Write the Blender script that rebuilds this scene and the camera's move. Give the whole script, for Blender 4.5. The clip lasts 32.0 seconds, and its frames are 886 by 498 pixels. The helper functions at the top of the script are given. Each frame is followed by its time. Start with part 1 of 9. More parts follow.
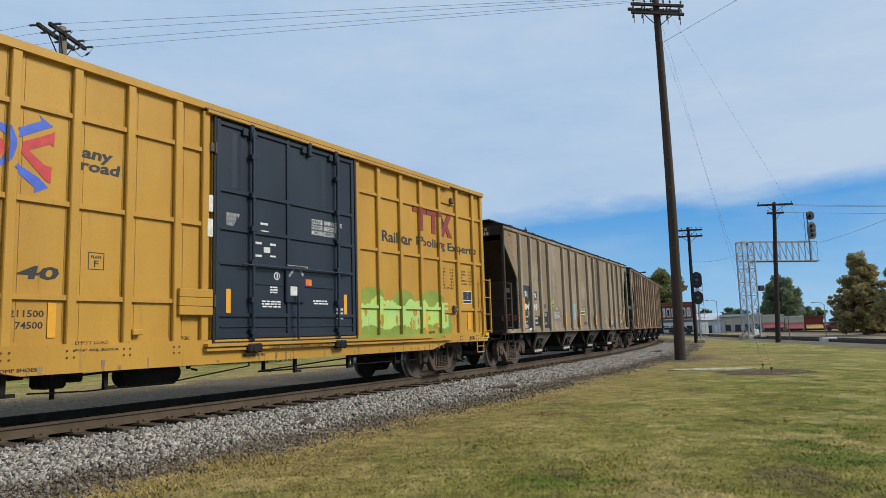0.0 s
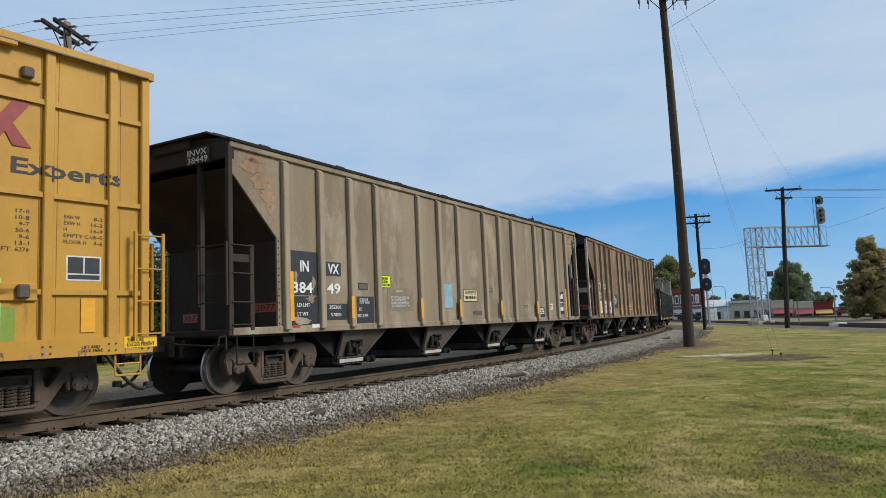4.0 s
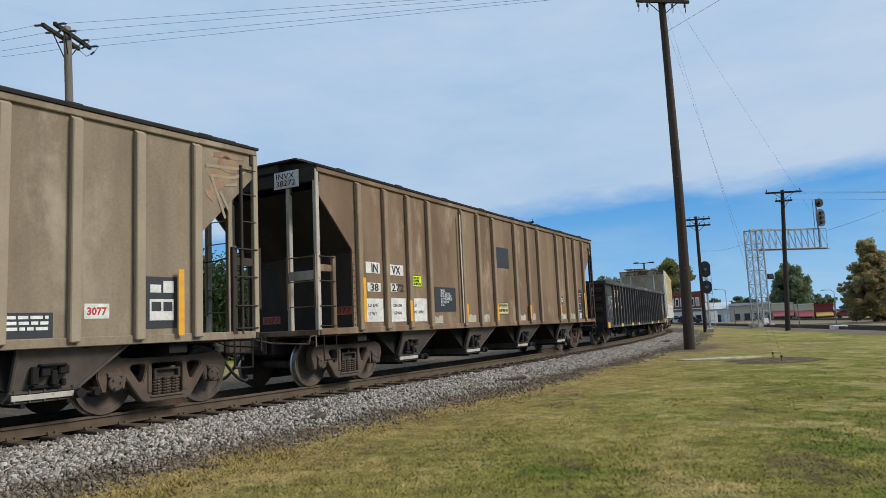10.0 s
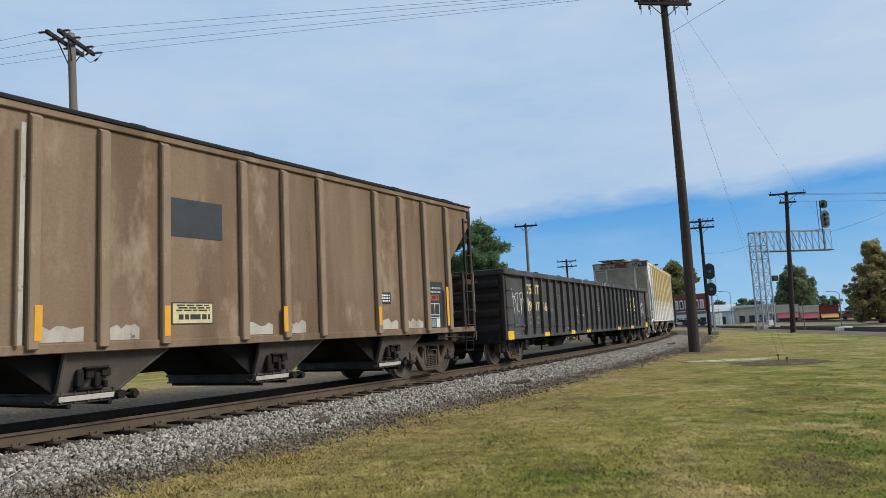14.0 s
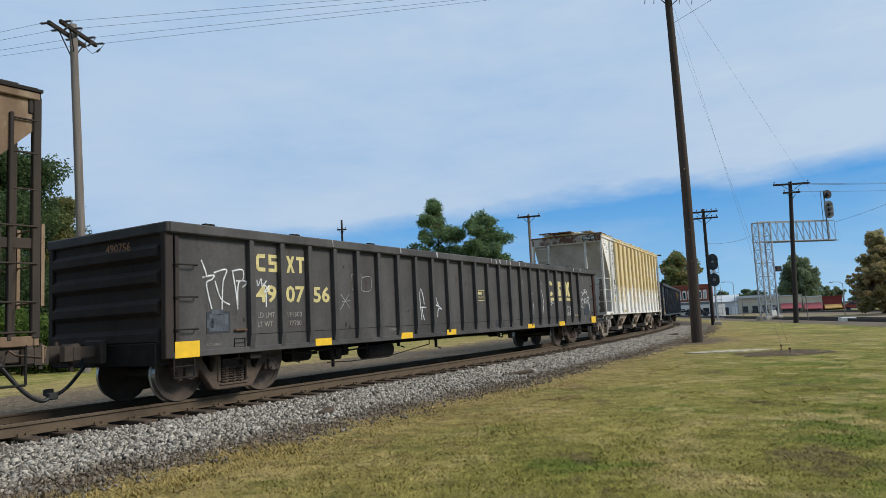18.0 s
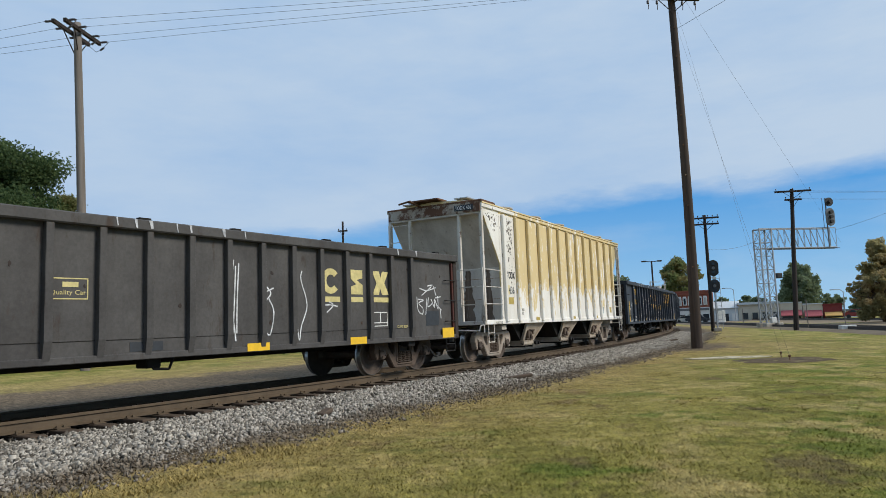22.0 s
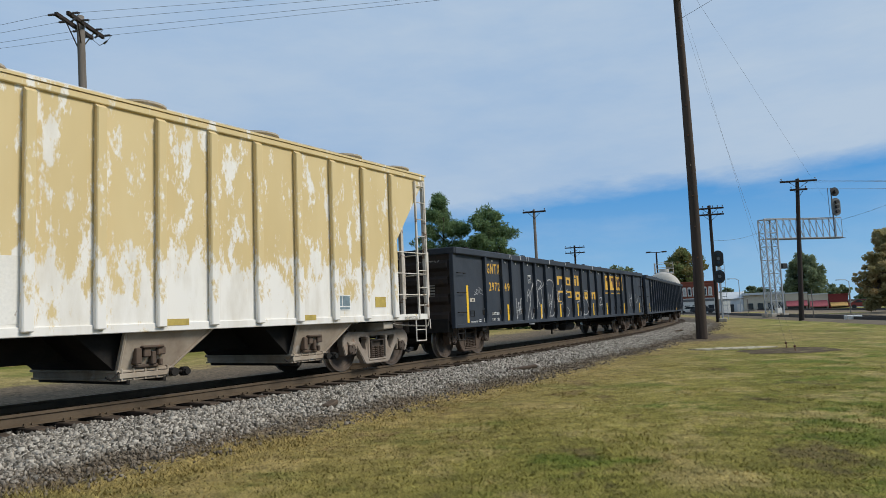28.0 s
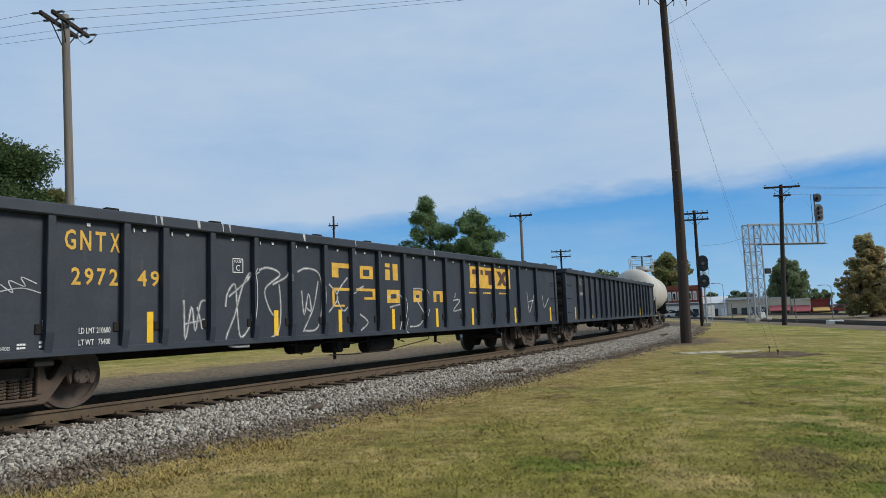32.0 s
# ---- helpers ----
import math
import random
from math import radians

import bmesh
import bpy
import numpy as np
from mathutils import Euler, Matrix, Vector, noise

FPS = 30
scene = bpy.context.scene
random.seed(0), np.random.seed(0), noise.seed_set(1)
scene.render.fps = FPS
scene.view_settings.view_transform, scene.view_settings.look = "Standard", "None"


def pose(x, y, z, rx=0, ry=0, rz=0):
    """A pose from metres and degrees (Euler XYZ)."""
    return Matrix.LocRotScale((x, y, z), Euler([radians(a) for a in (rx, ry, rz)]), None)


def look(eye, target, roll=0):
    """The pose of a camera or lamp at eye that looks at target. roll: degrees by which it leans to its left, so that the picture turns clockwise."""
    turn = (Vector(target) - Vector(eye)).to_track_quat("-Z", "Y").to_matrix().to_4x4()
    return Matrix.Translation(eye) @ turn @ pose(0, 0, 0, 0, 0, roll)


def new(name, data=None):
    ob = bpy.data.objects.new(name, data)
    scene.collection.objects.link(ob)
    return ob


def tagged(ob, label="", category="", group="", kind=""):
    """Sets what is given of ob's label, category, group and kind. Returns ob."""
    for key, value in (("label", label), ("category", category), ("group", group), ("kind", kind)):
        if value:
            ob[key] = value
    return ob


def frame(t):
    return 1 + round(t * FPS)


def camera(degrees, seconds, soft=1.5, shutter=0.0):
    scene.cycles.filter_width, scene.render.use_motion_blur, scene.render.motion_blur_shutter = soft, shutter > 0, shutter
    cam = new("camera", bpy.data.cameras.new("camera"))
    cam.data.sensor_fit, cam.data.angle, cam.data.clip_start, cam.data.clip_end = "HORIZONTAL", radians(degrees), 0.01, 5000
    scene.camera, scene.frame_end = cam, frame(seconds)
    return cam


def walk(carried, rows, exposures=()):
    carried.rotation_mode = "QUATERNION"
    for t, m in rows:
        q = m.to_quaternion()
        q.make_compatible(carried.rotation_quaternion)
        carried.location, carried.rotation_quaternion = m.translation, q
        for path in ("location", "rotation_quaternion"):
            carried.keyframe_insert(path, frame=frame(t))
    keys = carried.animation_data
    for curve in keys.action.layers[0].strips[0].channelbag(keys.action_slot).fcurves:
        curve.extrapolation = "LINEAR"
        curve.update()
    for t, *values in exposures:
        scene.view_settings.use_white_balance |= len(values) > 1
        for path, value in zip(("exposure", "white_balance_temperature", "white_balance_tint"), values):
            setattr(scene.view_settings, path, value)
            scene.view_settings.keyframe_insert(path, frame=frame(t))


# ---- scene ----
# Camera: held by hand at chest height, standing on the grass beside the track.
EYE = 1.41
cam = camera(64.8, 32.0, soft=0.75)
PATH = [
    (0.0, pose(0, 0, EYE, 96.95, 1.74, 0.32)),
    (0.5, pose(0, 0, EYE, 96.95, 2.01, 0.82)),
    (1.0, pose(0, 0, EYE, 96.72, 2.11, 0.71)),
    (1.5, pose(0, 0, EYE, 96.42, 2.21, 0.53)),
    (2.0, pose(0, 0, EYE, 96.26, 2.37, 0.72)),
    (2.5, pose(0, 0, EYE, 96.85, 2.56, 1.24)),
    (3.0, pose(0, 0, EYE, 96.55, 2.63, 1.20)),
    (3.5, pose(0, 0, EYE, 96.19, 2.45, 0.98)),
    (5.5, pose(0, 0, EYE, 96.13, 2.35, 1.16)),
    (6.0, pose(0, 0, EYE, 96.41, 1.93, 1.14)),
    (6.5, pose(0, 0, EYE, 96.62, 2.32, 1.28)),
    (7.0, pose(0, 0, EYE, 97.28, 1.98, 1.36)),
    (7.5, pose(0, 0, EYE, 97.08, 2.58, 1.88)),
    (8.0, pose(0, 0, EYE, 95.68, 2.54, 1.41)),
    (8.5, pose(0, 0, EYE, 95.86, 2.53, 1.59)),
    (9.0, pose(0, 0, EYE, 96.12, 2.32, 1.26)),
    (9.5, pose(0, 0, EYE, 96.13, 2.36, 0.61)),
    (10.0, pose(0, 0, EYE, 96.42, 2.57, 1.01)),
    (10.5, pose(0, 0, EYE, 96.44, 2.65, 1.07)),
    (11.0, pose(0, 0, EYE, 96.28, 2.62, 1.03)),
    (11.5, pose(0, 0, EYE, 96.33, 2.60, 0.87)),
    (12.0, pose(0, 0, EYE, 95.77, 2.37, 0.90)),
    (12.5, pose(0, 0, EYE, 95.54, 2.46, 0.55)),
    (13.0, pose(0, 0, EYE, 96.21, 2.37, 0.71)),
    (13.5, pose(0, 0, EYE, 96.33, 2.69, 0.03)),
    (14.0, pose(0, 0, EYE, 96.73, 2.86, 1.34)),
    (14.5, pose(0, 0, EYE, 96.84, 2.25, 0.83)),
    (16.5, pose(0, 0, EYE, 96.19, 2.96, 1.67)),
    (17.0, pose(0, 0, EYE, 96.26, 2.80, 1.53)),
    (17.5, pose(0, 0, EYE, 96.52, 2.86, 1.41)),
    (18.0, pose(0, 0, EYE, 95.99, 2.90, 1.58)),
    (18.5, pose(0, 0, EYE, 96.07, 2.79, 1.96)),
    (19.0, pose(0, 0, EYE, 96.22, 2.56, 1.51)),
    (19.5, pose(0, 0, EYE, 96.70, 2.52, 1.39)),
    (20.0, pose(0, 0, EYE, 96.31, 2.11, 1.35)),
    (20.5, pose(0, 0, EYE, 96.06, 2.06, 1.10)),
    (21.0, pose(0, 0, EYE, 95.83, 1.99, 0.93)),
    (21.5, pose(0, 0, EYE, 96.23, 2.23, 1.35)),
    (22.0, pose(0, 0, EYE, 96.21, 2.17, 1.56)),
    (22.5, pose(0, 0, EYE, 96.87, 1.84, 1.55)),
    (23.0, pose(0, 0, EYE, 96.69, 1.09, 1.72)),
    (23.5, pose(0, 0, EYE, 96.60, 1.58, 1.73)),
    (24.0, pose(0, 0, EYE, 96.52, 1.97, 1.61)),
    (24.5, pose(0, 0, EYE, 96.71, 2.33, 2.13)),
    (25.0, pose(0, 0, EYE, 96.74, 2.48, 2.13)),
    (25.5, pose(0, 0, EYE, 96.52, 2.58, 2.06)),
    (26.0, pose(0, 0, EYE, 96.00, 2.56, 2.01)),
    (26.5, pose(0, 0, EYE, 95.76, 2.39, 1.62)),
    (28.5, pose(0, 0, EYE, 95.54, 2.39, 2.00)),
    (29.0, pose(0, 0, EYE, 95.64, 2.28, 1.70)),
    (29.5, pose(0, 0, EYE, 95.42, 2.27, 1.59)),
    (30.0, pose(0, 0, EYE, 95.30, 2.23, 1.33)),
    (30.5, pose(0, 0, EYE, 95.34, 2.27, 0.99)),
    (31.0, pose(0, 0, EYE, 95.79, 2.39, 1.10)),
    (31.5, pose(0, 0, EYE, 95.70, 2.07, 0.80)),
    (32.0, pose(0, 0, EYE, 95.76, 2.14, 0.81)),
]
walk(cam, PATH, ((0.0, 0.0), (11.0, 0.03), (24.0, 0.0), (26.5, -0.09), (29.0, -0.14), (31.0, -0.16), (32.0, -0.06)))

# ---- light ----
world = bpy.data.worlds.new("sky")
scene.world = world
world.use_nodes = True
wt = world.node_tree
wt.nodes.clear()
w_out = wt.nodes.new("ShaderNodeOutputWorld")
w_bg = wt.nodes.new("ShaderNodeBackground")
w_sky = wt.nodes.new("ShaderNodeTexSky")
w_sky.sky_type, w_sky.sun_disc = "NISHITA", False
SUN_EL, SUN_AZ = 37.0, 102.0   # degrees; azimuth clockwise from +y
w_sky.sun_elevation, w_sky.sun_rotation = radians(SUN_EL), radians(SUN_AZ)
w_sky.ozone_density = 2.5
w_co = wt.nodes.new("ShaderNodeTexCoord")
w_map = wt.nodes.new("ShaderNodeMapping")
w_map.inputs["Rotation"].default_value = (0, 0, radians(14))
w_map.inputs["Scale"].default_value = (1.6, 1.0, 5.5)
w_noise = wt.nodes.new("ShaderNodeTexNoise")
w_noise.inputs["Scale"].default_value, w_noise.inputs["Detail"].default_value = 2.6, 7
w_noise.inputs["Roughness"].default_value = 0.6
w_sep = wt.nodes.new("ShaderNodeSeparateXYZ")
wt.links.new(w_co.outputs["Generated"], w_map.inputs["Vector"])
wt.links.new(w_map.outputs["Vector"], w_noise.inputs["Vector"])
wt.links.new(w_co.outputs["Generated"], w_sep.inputs["Vector"])


def wmath(op, a, b):
    n = wt.nodes.new("ShaderNodeMath")
    n.operation = op
    for k, v in enumerate((a, b)):
        if isinstance(v, (int, float)):
            n.inputs[k].default_value = v
        else:
            wt.links.new(v, n.inputs[k])
    return n.outputs[0]


# A bank of thin cloud that ends above a clear blue band low in the sky.
w_edge = wmath("ADD", w_sep.outputs["Z"], wmath("MULTIPLY", w_sep.outputs["X"], -0.055))
w_edge = wmath("ADD", w_edge, wmath("MULTIPLY", wmath("SUBTRACT", w_noise.outputs["Fac"], 0.5), 0.075))
w_ramp = wt.nodes.new("ShaderNodeValToRGB")
w_ramp.color_ramp.elements[0].position, w_ramp.color_ramp.elements[0].color = 0.134, (0.0, 0.0, 0.0, 1)
w_ramp.color_ramp.elements[1].position, w_ramp.color_ramp.elements[1].color = 0.163, (0.92, 0.92, 0.92, 1)
wt.links.new(w_edge, w_ramp.inputs["Fac"])
w_wisp = wmath("MULTIPLY", wmath("SUBTRACT", w_noise.outputs["Fac"], 0.46), 1.1)
w_wisp = wmath("MAXIMUM", w_wisp, 0.0)
w_streak = wmath("MAXIMUM", wmath("MULTIPLY", w_ramp.outputs["Color"], wmath("ADD", wmath("MULTIPLY", w_noise.outputs["Fac"], 0.75), 0.60)), w_wisp)
w_streak = wmath("MULTIPLY", wmath("MINIMUM", w_streak, 1.0), wmath("ADD", wmath("MULTIPLY", w_sep.outputs["X"], 0.13), 0.955))
w_clear = wt.nodes.new("ShaderNodeValToRGB")
w_clear.color_ramp.elements[0].position, w_clear.color_ramp.elements[0].color = 0.0, (0.33, 0.60, 0.86, 1)
w_clear.color_ramp.elements[1].position, w_clear.color_ramp.elements[1].color = 0.17, (0.075, 0.335, 0.75, 1)
wt.links.new(w_sep.outputs["Z"], w_clear.inputs["Fac"])
w_lift = wt.nodes.new("ShaderNodeMix")
w_lift.data_type, w_lift.blend_type = "RGBA", "MULTIPLY"
w_lift.inputs["Factor"].default_value = 1.0
w_lift.inputs[7].default_value = (11.8, 11.8, 11.8, 1)
wt.links.new(w_clear.outputs["Color"], w_lift.inputs[6])
w_blue = wt.nodes.new("ShaderNodeMix")
w_blue.data_type = "RGBA"
w_blue.inputs["Factor"].default_value = 0.9
wt.links.new(w_sky.outputs["Color"], w_blue.inputs[6])
wt.links.new(w_lift.outputs[2], w_blue.inputs[7])
w_cloud = wt.nodes.new("ShaderNodeRGB")
w_cloud.outputs[0].default_value = (5.85, 7.3, 9.1, 1)
w_mix = wt.nodes.new("ShaderNodeMix")
w_mix.data_type = "RGBA"
wt.links.new(w_streak, w_mix.inputs["Factor"])
wt.links.new(w_blue.outputs[2], w_mix.inputs[6])
wt.links.new(w_cloud.outputs[0], w_mix.inputs[7])
wt.links.new(w_mix.outputs[2], w_bg.inputs["Color"])
w_bg.inputs["Strength"].default_value = 0.085
wt.links.new(w_bg.outputs[0], w_out.inputs["Surface"])

sun = new("sun", bpy.data.lights.new("sun", "SUN"))
sun.data.energy, sun.data.angle, sun.data.color = 3.2, radians(18), (1.0, 0.955, 0.87)
_a, _e = radians(SUN_AZ), radians(SUN_EL)
sun.matrix_world = look((60 * math.sin(_a), 60 * math.cos(_a), 60 * math.tan(_e)), (0, 0, 0))
scene.view_settings.exposure = 0.0


# ---- materials ----
def mat_nodes(name):
    m = bpy.data.materials.new(name)
    m.use_nodes = True
    nt = m.node_tree
    return m, nt, nt.nodes["Principled BSDF"]


def nd(nt, kind, **values):
    n = nt.nodes.new(kind)
    for k, v in values.items():
        n.inputs[k].default_value = v
    return n


def noise_tex(nt, vec, scale, detail=4, rough=0.55, stretch=(1, 1, 1)):
    mp = nd(nt, "ShaderNodeMapping", Scale=stretch)
    nt.links.new(vec, mp.inputs["Vector"])
    n = nd(nt, "ShaderNodeTexNoise", Scale=scale, Detail=detail, Roughness=rough)
    nt.links.new(mp.outputs["Vector"], n.inputs["Vector"])
    return n.outputs["Fac"]


def ramp(nt, fac, lo, hi, a=(0, 0, 0), b=(1, 1, 1)):
    r = nt.nodes.new("ShaderNodeValToRGB")
    e = r.color_ramp.elements
    e[0].position, e[0].color = lo, (*a, 1)
    e[1].position, e[1].color = hi, (*b, 1)
    nt.links.new(fac, r.inputs["Fac"])
    return r.outputs["Color"]


def blend(nt, fac, a, b, mode="MIX"):
    m = nt.nodes.new("ShaderNodeMix")
    m.data_type, m.blend_type = "RGBA", mode
    for k, v in ((0, fac), (6, a), (7, b)):
        if isinstance(v, tuple):
            m.inputs[k].default_value = (*v, 1) if len(v) == 3 else v
        elif isinstance(v, (int, float)):
            m.inputs[k].default_value = v
        else:
            nt.links.new(v, m.inputs[k])
    return m.outputs[2]


def surface(name, base, second, rough=0.7, grain=18.0, patch=0.9, stretch=(1, 1, 1), amount=(0.45, 0.75),
            third=None, third_scale=3.0, third_amount=(0.62, 0.70), third_stretch=(1, 1, 1), bump=0.15, metal=0.0, spec=0.3, speck=0.22, dent=0.0):
    """A worn surface: a base colour, broad patches of a second one, flecks of a third, and fine relief."""
    m, nt, b = mat_nodes(name)
    co = nt.nodes.new("ShaderNodeTexCoord").outputs["Object"]
    broad = noise_tex(nt, co, patch, 5, 0.6, stretch)
    fine = noise_tex(nt, co, grain, 3, 0.6)
    c = blend(nt, ramp(nt, broad, *amount), base, second)
    c = blend(nt, speck, c, ramp(nt, fine, 0.25, 0.75, (0.62, 0.62, 0.62), (1.25, 1.25, 1.25)), "MULTIPLY")
    if third:
        c = blend(nt, ramp(nt, noise_tex(nt, co, third_scale, 6, 0.68, third_stretch), *third_amount), c, third)
    nt.links.new(c, b.inputs["Base Color"])
    b.inputs["Roughness"].default_value, b.inputs["Metallic"].default_value = rough, metal
    b.inputs["Specular IOR Level"].default_value = spec
    if bump:
        bp = nd(nt, "ShaderNodeBump", Strength=bump, Distance=0.01)
        nt.links.new(fine, bp.inputs["Height"])
        if dent:
            wave = nd(nt, "ShaderNodeBump", Strength=dent, Distance=0.12)
            nt.links.new(noise_tex(nt, co, 1.15, 2, 0.5), wave.inputs["Height"])
            nt.links.new(wave.outputs["Normal"], bp.inputs["Normal"])
        nt.links.new(bp.outputs["Normal"], b.inputs["Normal"])
    return m


def plain(name, colour, rough=0.6, metal=0.0, vary=0.12, emit=0.0):
    m, nt, b = mat_nodes(name)
    co = nt.nodes.new("ShaderNodeTexCoord").outputs["Object"]
    f = noise_tex(nt, co, 7.0, 5, 0.65)
    lo, hi = tuple(c * (1 - vary * 2) for c in colour), tuple(min(1, c * (1 + vary * 2)) for c in colour)
    nt.links.new(ramp(nt, f, 0.3, 0.7, lo, hi), b.inputs["Base Color"])
    b.inputs["Roughness"].default_value, b.inputs["Metallic"].default_value = rough, metal
    return m


M_yellow = surface("yellow paint", (0.505, 0.276, 0.041), (0.415, 0.215, 0.033), 0.5, 30, 0.8, (1, 1, 0.4), (0.35, 0.7),
                   (0.28, 0.135, 0.04), 2.6, (0.60, 0.80), (3, 3, 0.35), 0.05, dent=0.25)
M_door = surface("dark blue-grey paint", (0.017, 0.024, 0.036), (0.028, 0.036, 0.049), 0.42, 25, 0.8, (1, 1, 0.4), (0.4, 0.75), bump=0.05)
M_tan = surface("dusty grey-tan paint", (0.272, 0.212, 0.145), (0.195, 0.148, 0.099), 0.75, 22, 0.8, (1.3, 1.3, 0.22), (0.40, 0.62),
                (0.37, 0.305, 0.225), 1.1, (0.52, 0.72), (1.1, 1.1, 0.55), 0.08, dent=0.3, speck=0.4)
M_brown = surface("dusty brown paint", (0.228, 0.154, 0.096), (0.150, 0.094, 0.057), 0.75, 22, 0.8, (1.4, 1.4, 0.22), (0.40, 0.62),
                  (0.37, 0.285, 0.195), 1.1, (0.54, 0.76), (1.2, 1.2, 0.5), 0.08, dent=0.35, speck=0.4)
M_dark_end = surface("dark brown steel", (0.032, 0.025, 0.021), (0.062, 0.045, 0.034), 0.85, 14, 1.1, (1, 1, 0.4), bump=0.15)
M_chassis = surface("black steel, grime and deep shade", (0.011, 0.010, 0.009), (0.026, 0.021, 0.017), 0.85, 16, 2.0, bump=0.2)
M_sideframe = surface("dusty cast steel", (0.074, 0.054, 0.042), (0.130, 0.090, 0.064), 0.8, 25, 2.4, (1, 1, 1), (0.35, 0.7),
                      (0.21, 0.10, 0.05), 4, (0.6, 0.75), bump=0.2)
M_whiteframe = surface("dusty pale cast steel", (0.34, 0.29, 0.24), (0.22, 0.17, 0.13), 0.8, 25, 2.4, (1, 1, 1), (0.35, 0.7),
                       (0.26, 0.14, 0.08), 4, (0.58, 0.72), bump=0.2)
M_wheel = surface("dusty rolled steel wheel", (0.088, 0.066, 0.052), (0.150, 0.112, 0.085), 0.75, 20, 2.2, bump=0.1, speck=0.4)
M_tread = plain("polished wheel tread", (0.45, 0.44, 0.43), 0.3, 0.9)
M_gon = surface("faded dark grey paint", (0.050, 0.046, 0.044), (0.080, 0.075, 0.071), 0.65, 22, 0.9, (1.2, 1.2, 0.5), (0.38, 0.62),
                (0.045, 0.030, 0.022), 2.6, (0.58, 0.70), (1.6, 1.6, 0.5), 0.1, dent=0.5, speck=0.5)
M_gon_dark = surface("dark blue-black paint", (0.024, 0.030, 0.041), (0.041, 0.048, 0.060), 0.6, 22, 0.7, (1, 1, 0.3), (0.35, 0.7),
                     (0.075, 0.065, 0.055), 2.0, (0.62, 0.78), (2, 2, 0.4), 0.1, dent=0.4, speck=0.35)
M_white = surface("chalky white paint", (0.76, 0.735, 0.685), (0.60, 0.55, 0.47), 0.7, 22, 0.9, (1, 1, 0.3), (0.4, 0.75),
                  (0.16, 0.11, 0.075), 3.6, (0.66, 0.70), (1, 1, 0.5), 0.08)


def peeling_material():
    """Cream paint that has flaked from the lower side and in streaks, baring white."""
    m, nt, b = mat_nodes("peeling cream paint over white")
    co = nt.nodes.new("ShaderNodeTexCoord").outputs["Object"]
    sep = nt.nodes.new("ShaderNodeSeparateXYZ")
    nt.links.new(co, sep.inputs["Vector"])
    flake = noise_tex(nt, co, 3.2, 11, 0.72, (1.4, 1.4, 0.55))
    big = noise_tex(nt, co, 0.7, 4, 0.6, (1.2, 1.2, 0.35))
    rng = nd(nt, "ShaderNodeMapRange")
    rng.inputs["From Min"].default_value, rng.inputs["From Max"].default_value = 1.2, 2.5
    rng.inputs["To Min"].default_value, rng.inputs["To Max"].default_value = 0.215, 0.002
    nt.links.new(sep.outputs["Z"], rng.inputs["Value"])

    def m2(op, p, q):
        n = nt.nodes.new("ShaderNodeMath")
        n.operation = op
        for k, v in enumerate((p, q)):
            if isinstance(v, (int, float)):
                n.inputs[k].default_value = v
            else:
                nt.links.new(v, n.inputs[k])
        return n.outputs[0]
    f = m2("ADD", m2("ADD", flake, rng.outputs["Result"]), m2("MULTIPLY", m2("SUBTRACT", big, 0.5), 0.35))
    cream = blend(nt, ramp(nt, noise_tex(nt, co, 0.6, 4, 0.6, (1, 1, 0.4)), 0.4, 0.8), (0.635, 0.500, 0.265), (0.55, 0.420, 0.205))
    white = blend(nt, ramp(nt, noise_tex(nt, co, 3.0, 5, 0.6, (1, 1, 0.3)), 0.45, 0.75), (0.77, 0.74, 0.69), (0.63, 0.585, 0.51))
    c = blend(nt, ramp(nt, f, 0.555, 0.615), cream, white)
    c = blend(nt, ramp(nt, noise_tex(nt, co, 5.0, 6, 0.7, (1, 1, 0.4)), 0.70, 0.73), c, (0.20, 0.14, 0.09))
    nt.links.new(c, b.inputs["Base Color"])
    b.inputs["Roughness"].default_value = 0.7
    b.inputs["Specular IOR Level"].default_value = 0.3
    bp = nd(nt, "ShaderNodeBump", Strength=0.15, Distance=0.01)
    nt.links.new(f, bp.inputs["Height"])
    nt.links.new(bp.outputs["Normal"], b.inputs["Normal"])
    return m


M_cream = peeling_material()
M_grey_end = surface("streaked grey paint", (0.62, 0.57, 0.505), (0.45, 0.395, 0.335), 0.75, 20, 0.9, (1.5, 1.5, 0.3), (0.42, 0.66),
                     (0.17, 0.115, 0.075), 1.5, (0.60, 0.76), (2.4, 2.4, 0.2), 0.1)
M_rusty = surface("rusted steel", (0.16, 0.075, 0.038), (0.085, 0.045, 0.028), 0.85, 20, 2.5, (1, 1, 1), (0.35, 0.65), (0.34, 0.28, 0.22), 5, (0.6, 0.68), bump=0.25)
M_rib_tan = surface("pale dusty rib paint", (0.345, 0.280, 0.198), (0.24, 0.186, 0.130), 0.75, 22, 0.9, (1, 1, 0.3), (0.38, 0.66), (0.22, 0.165, 0.115), 2.4, (0.60, 0.78), (1, 1, 0.4), 0.08)
M_rib_brown = surface("dusty brown rib paint", (0.285, 0.205, 0.134), (0.188, 0.125, 0.079), 0.75, 22, 0.9, (1, 1, 0.3), (0.38, 0.66), (0.50, 0.42, 0.32), 2.4, (0.58, 0.76), (1, 1, 0.4), 0.08)
M_rust_white = surface("white paint breaking into rust", (0.44, 0.40, 0.34), (0.30, 0.23, 0.17), 0.8, 20, 1.6, (1, 1, 1), (0.35, 0.65), (0.115, 0.058, 0.035), 2.6, (0.46, 0.54), bump=0.2)
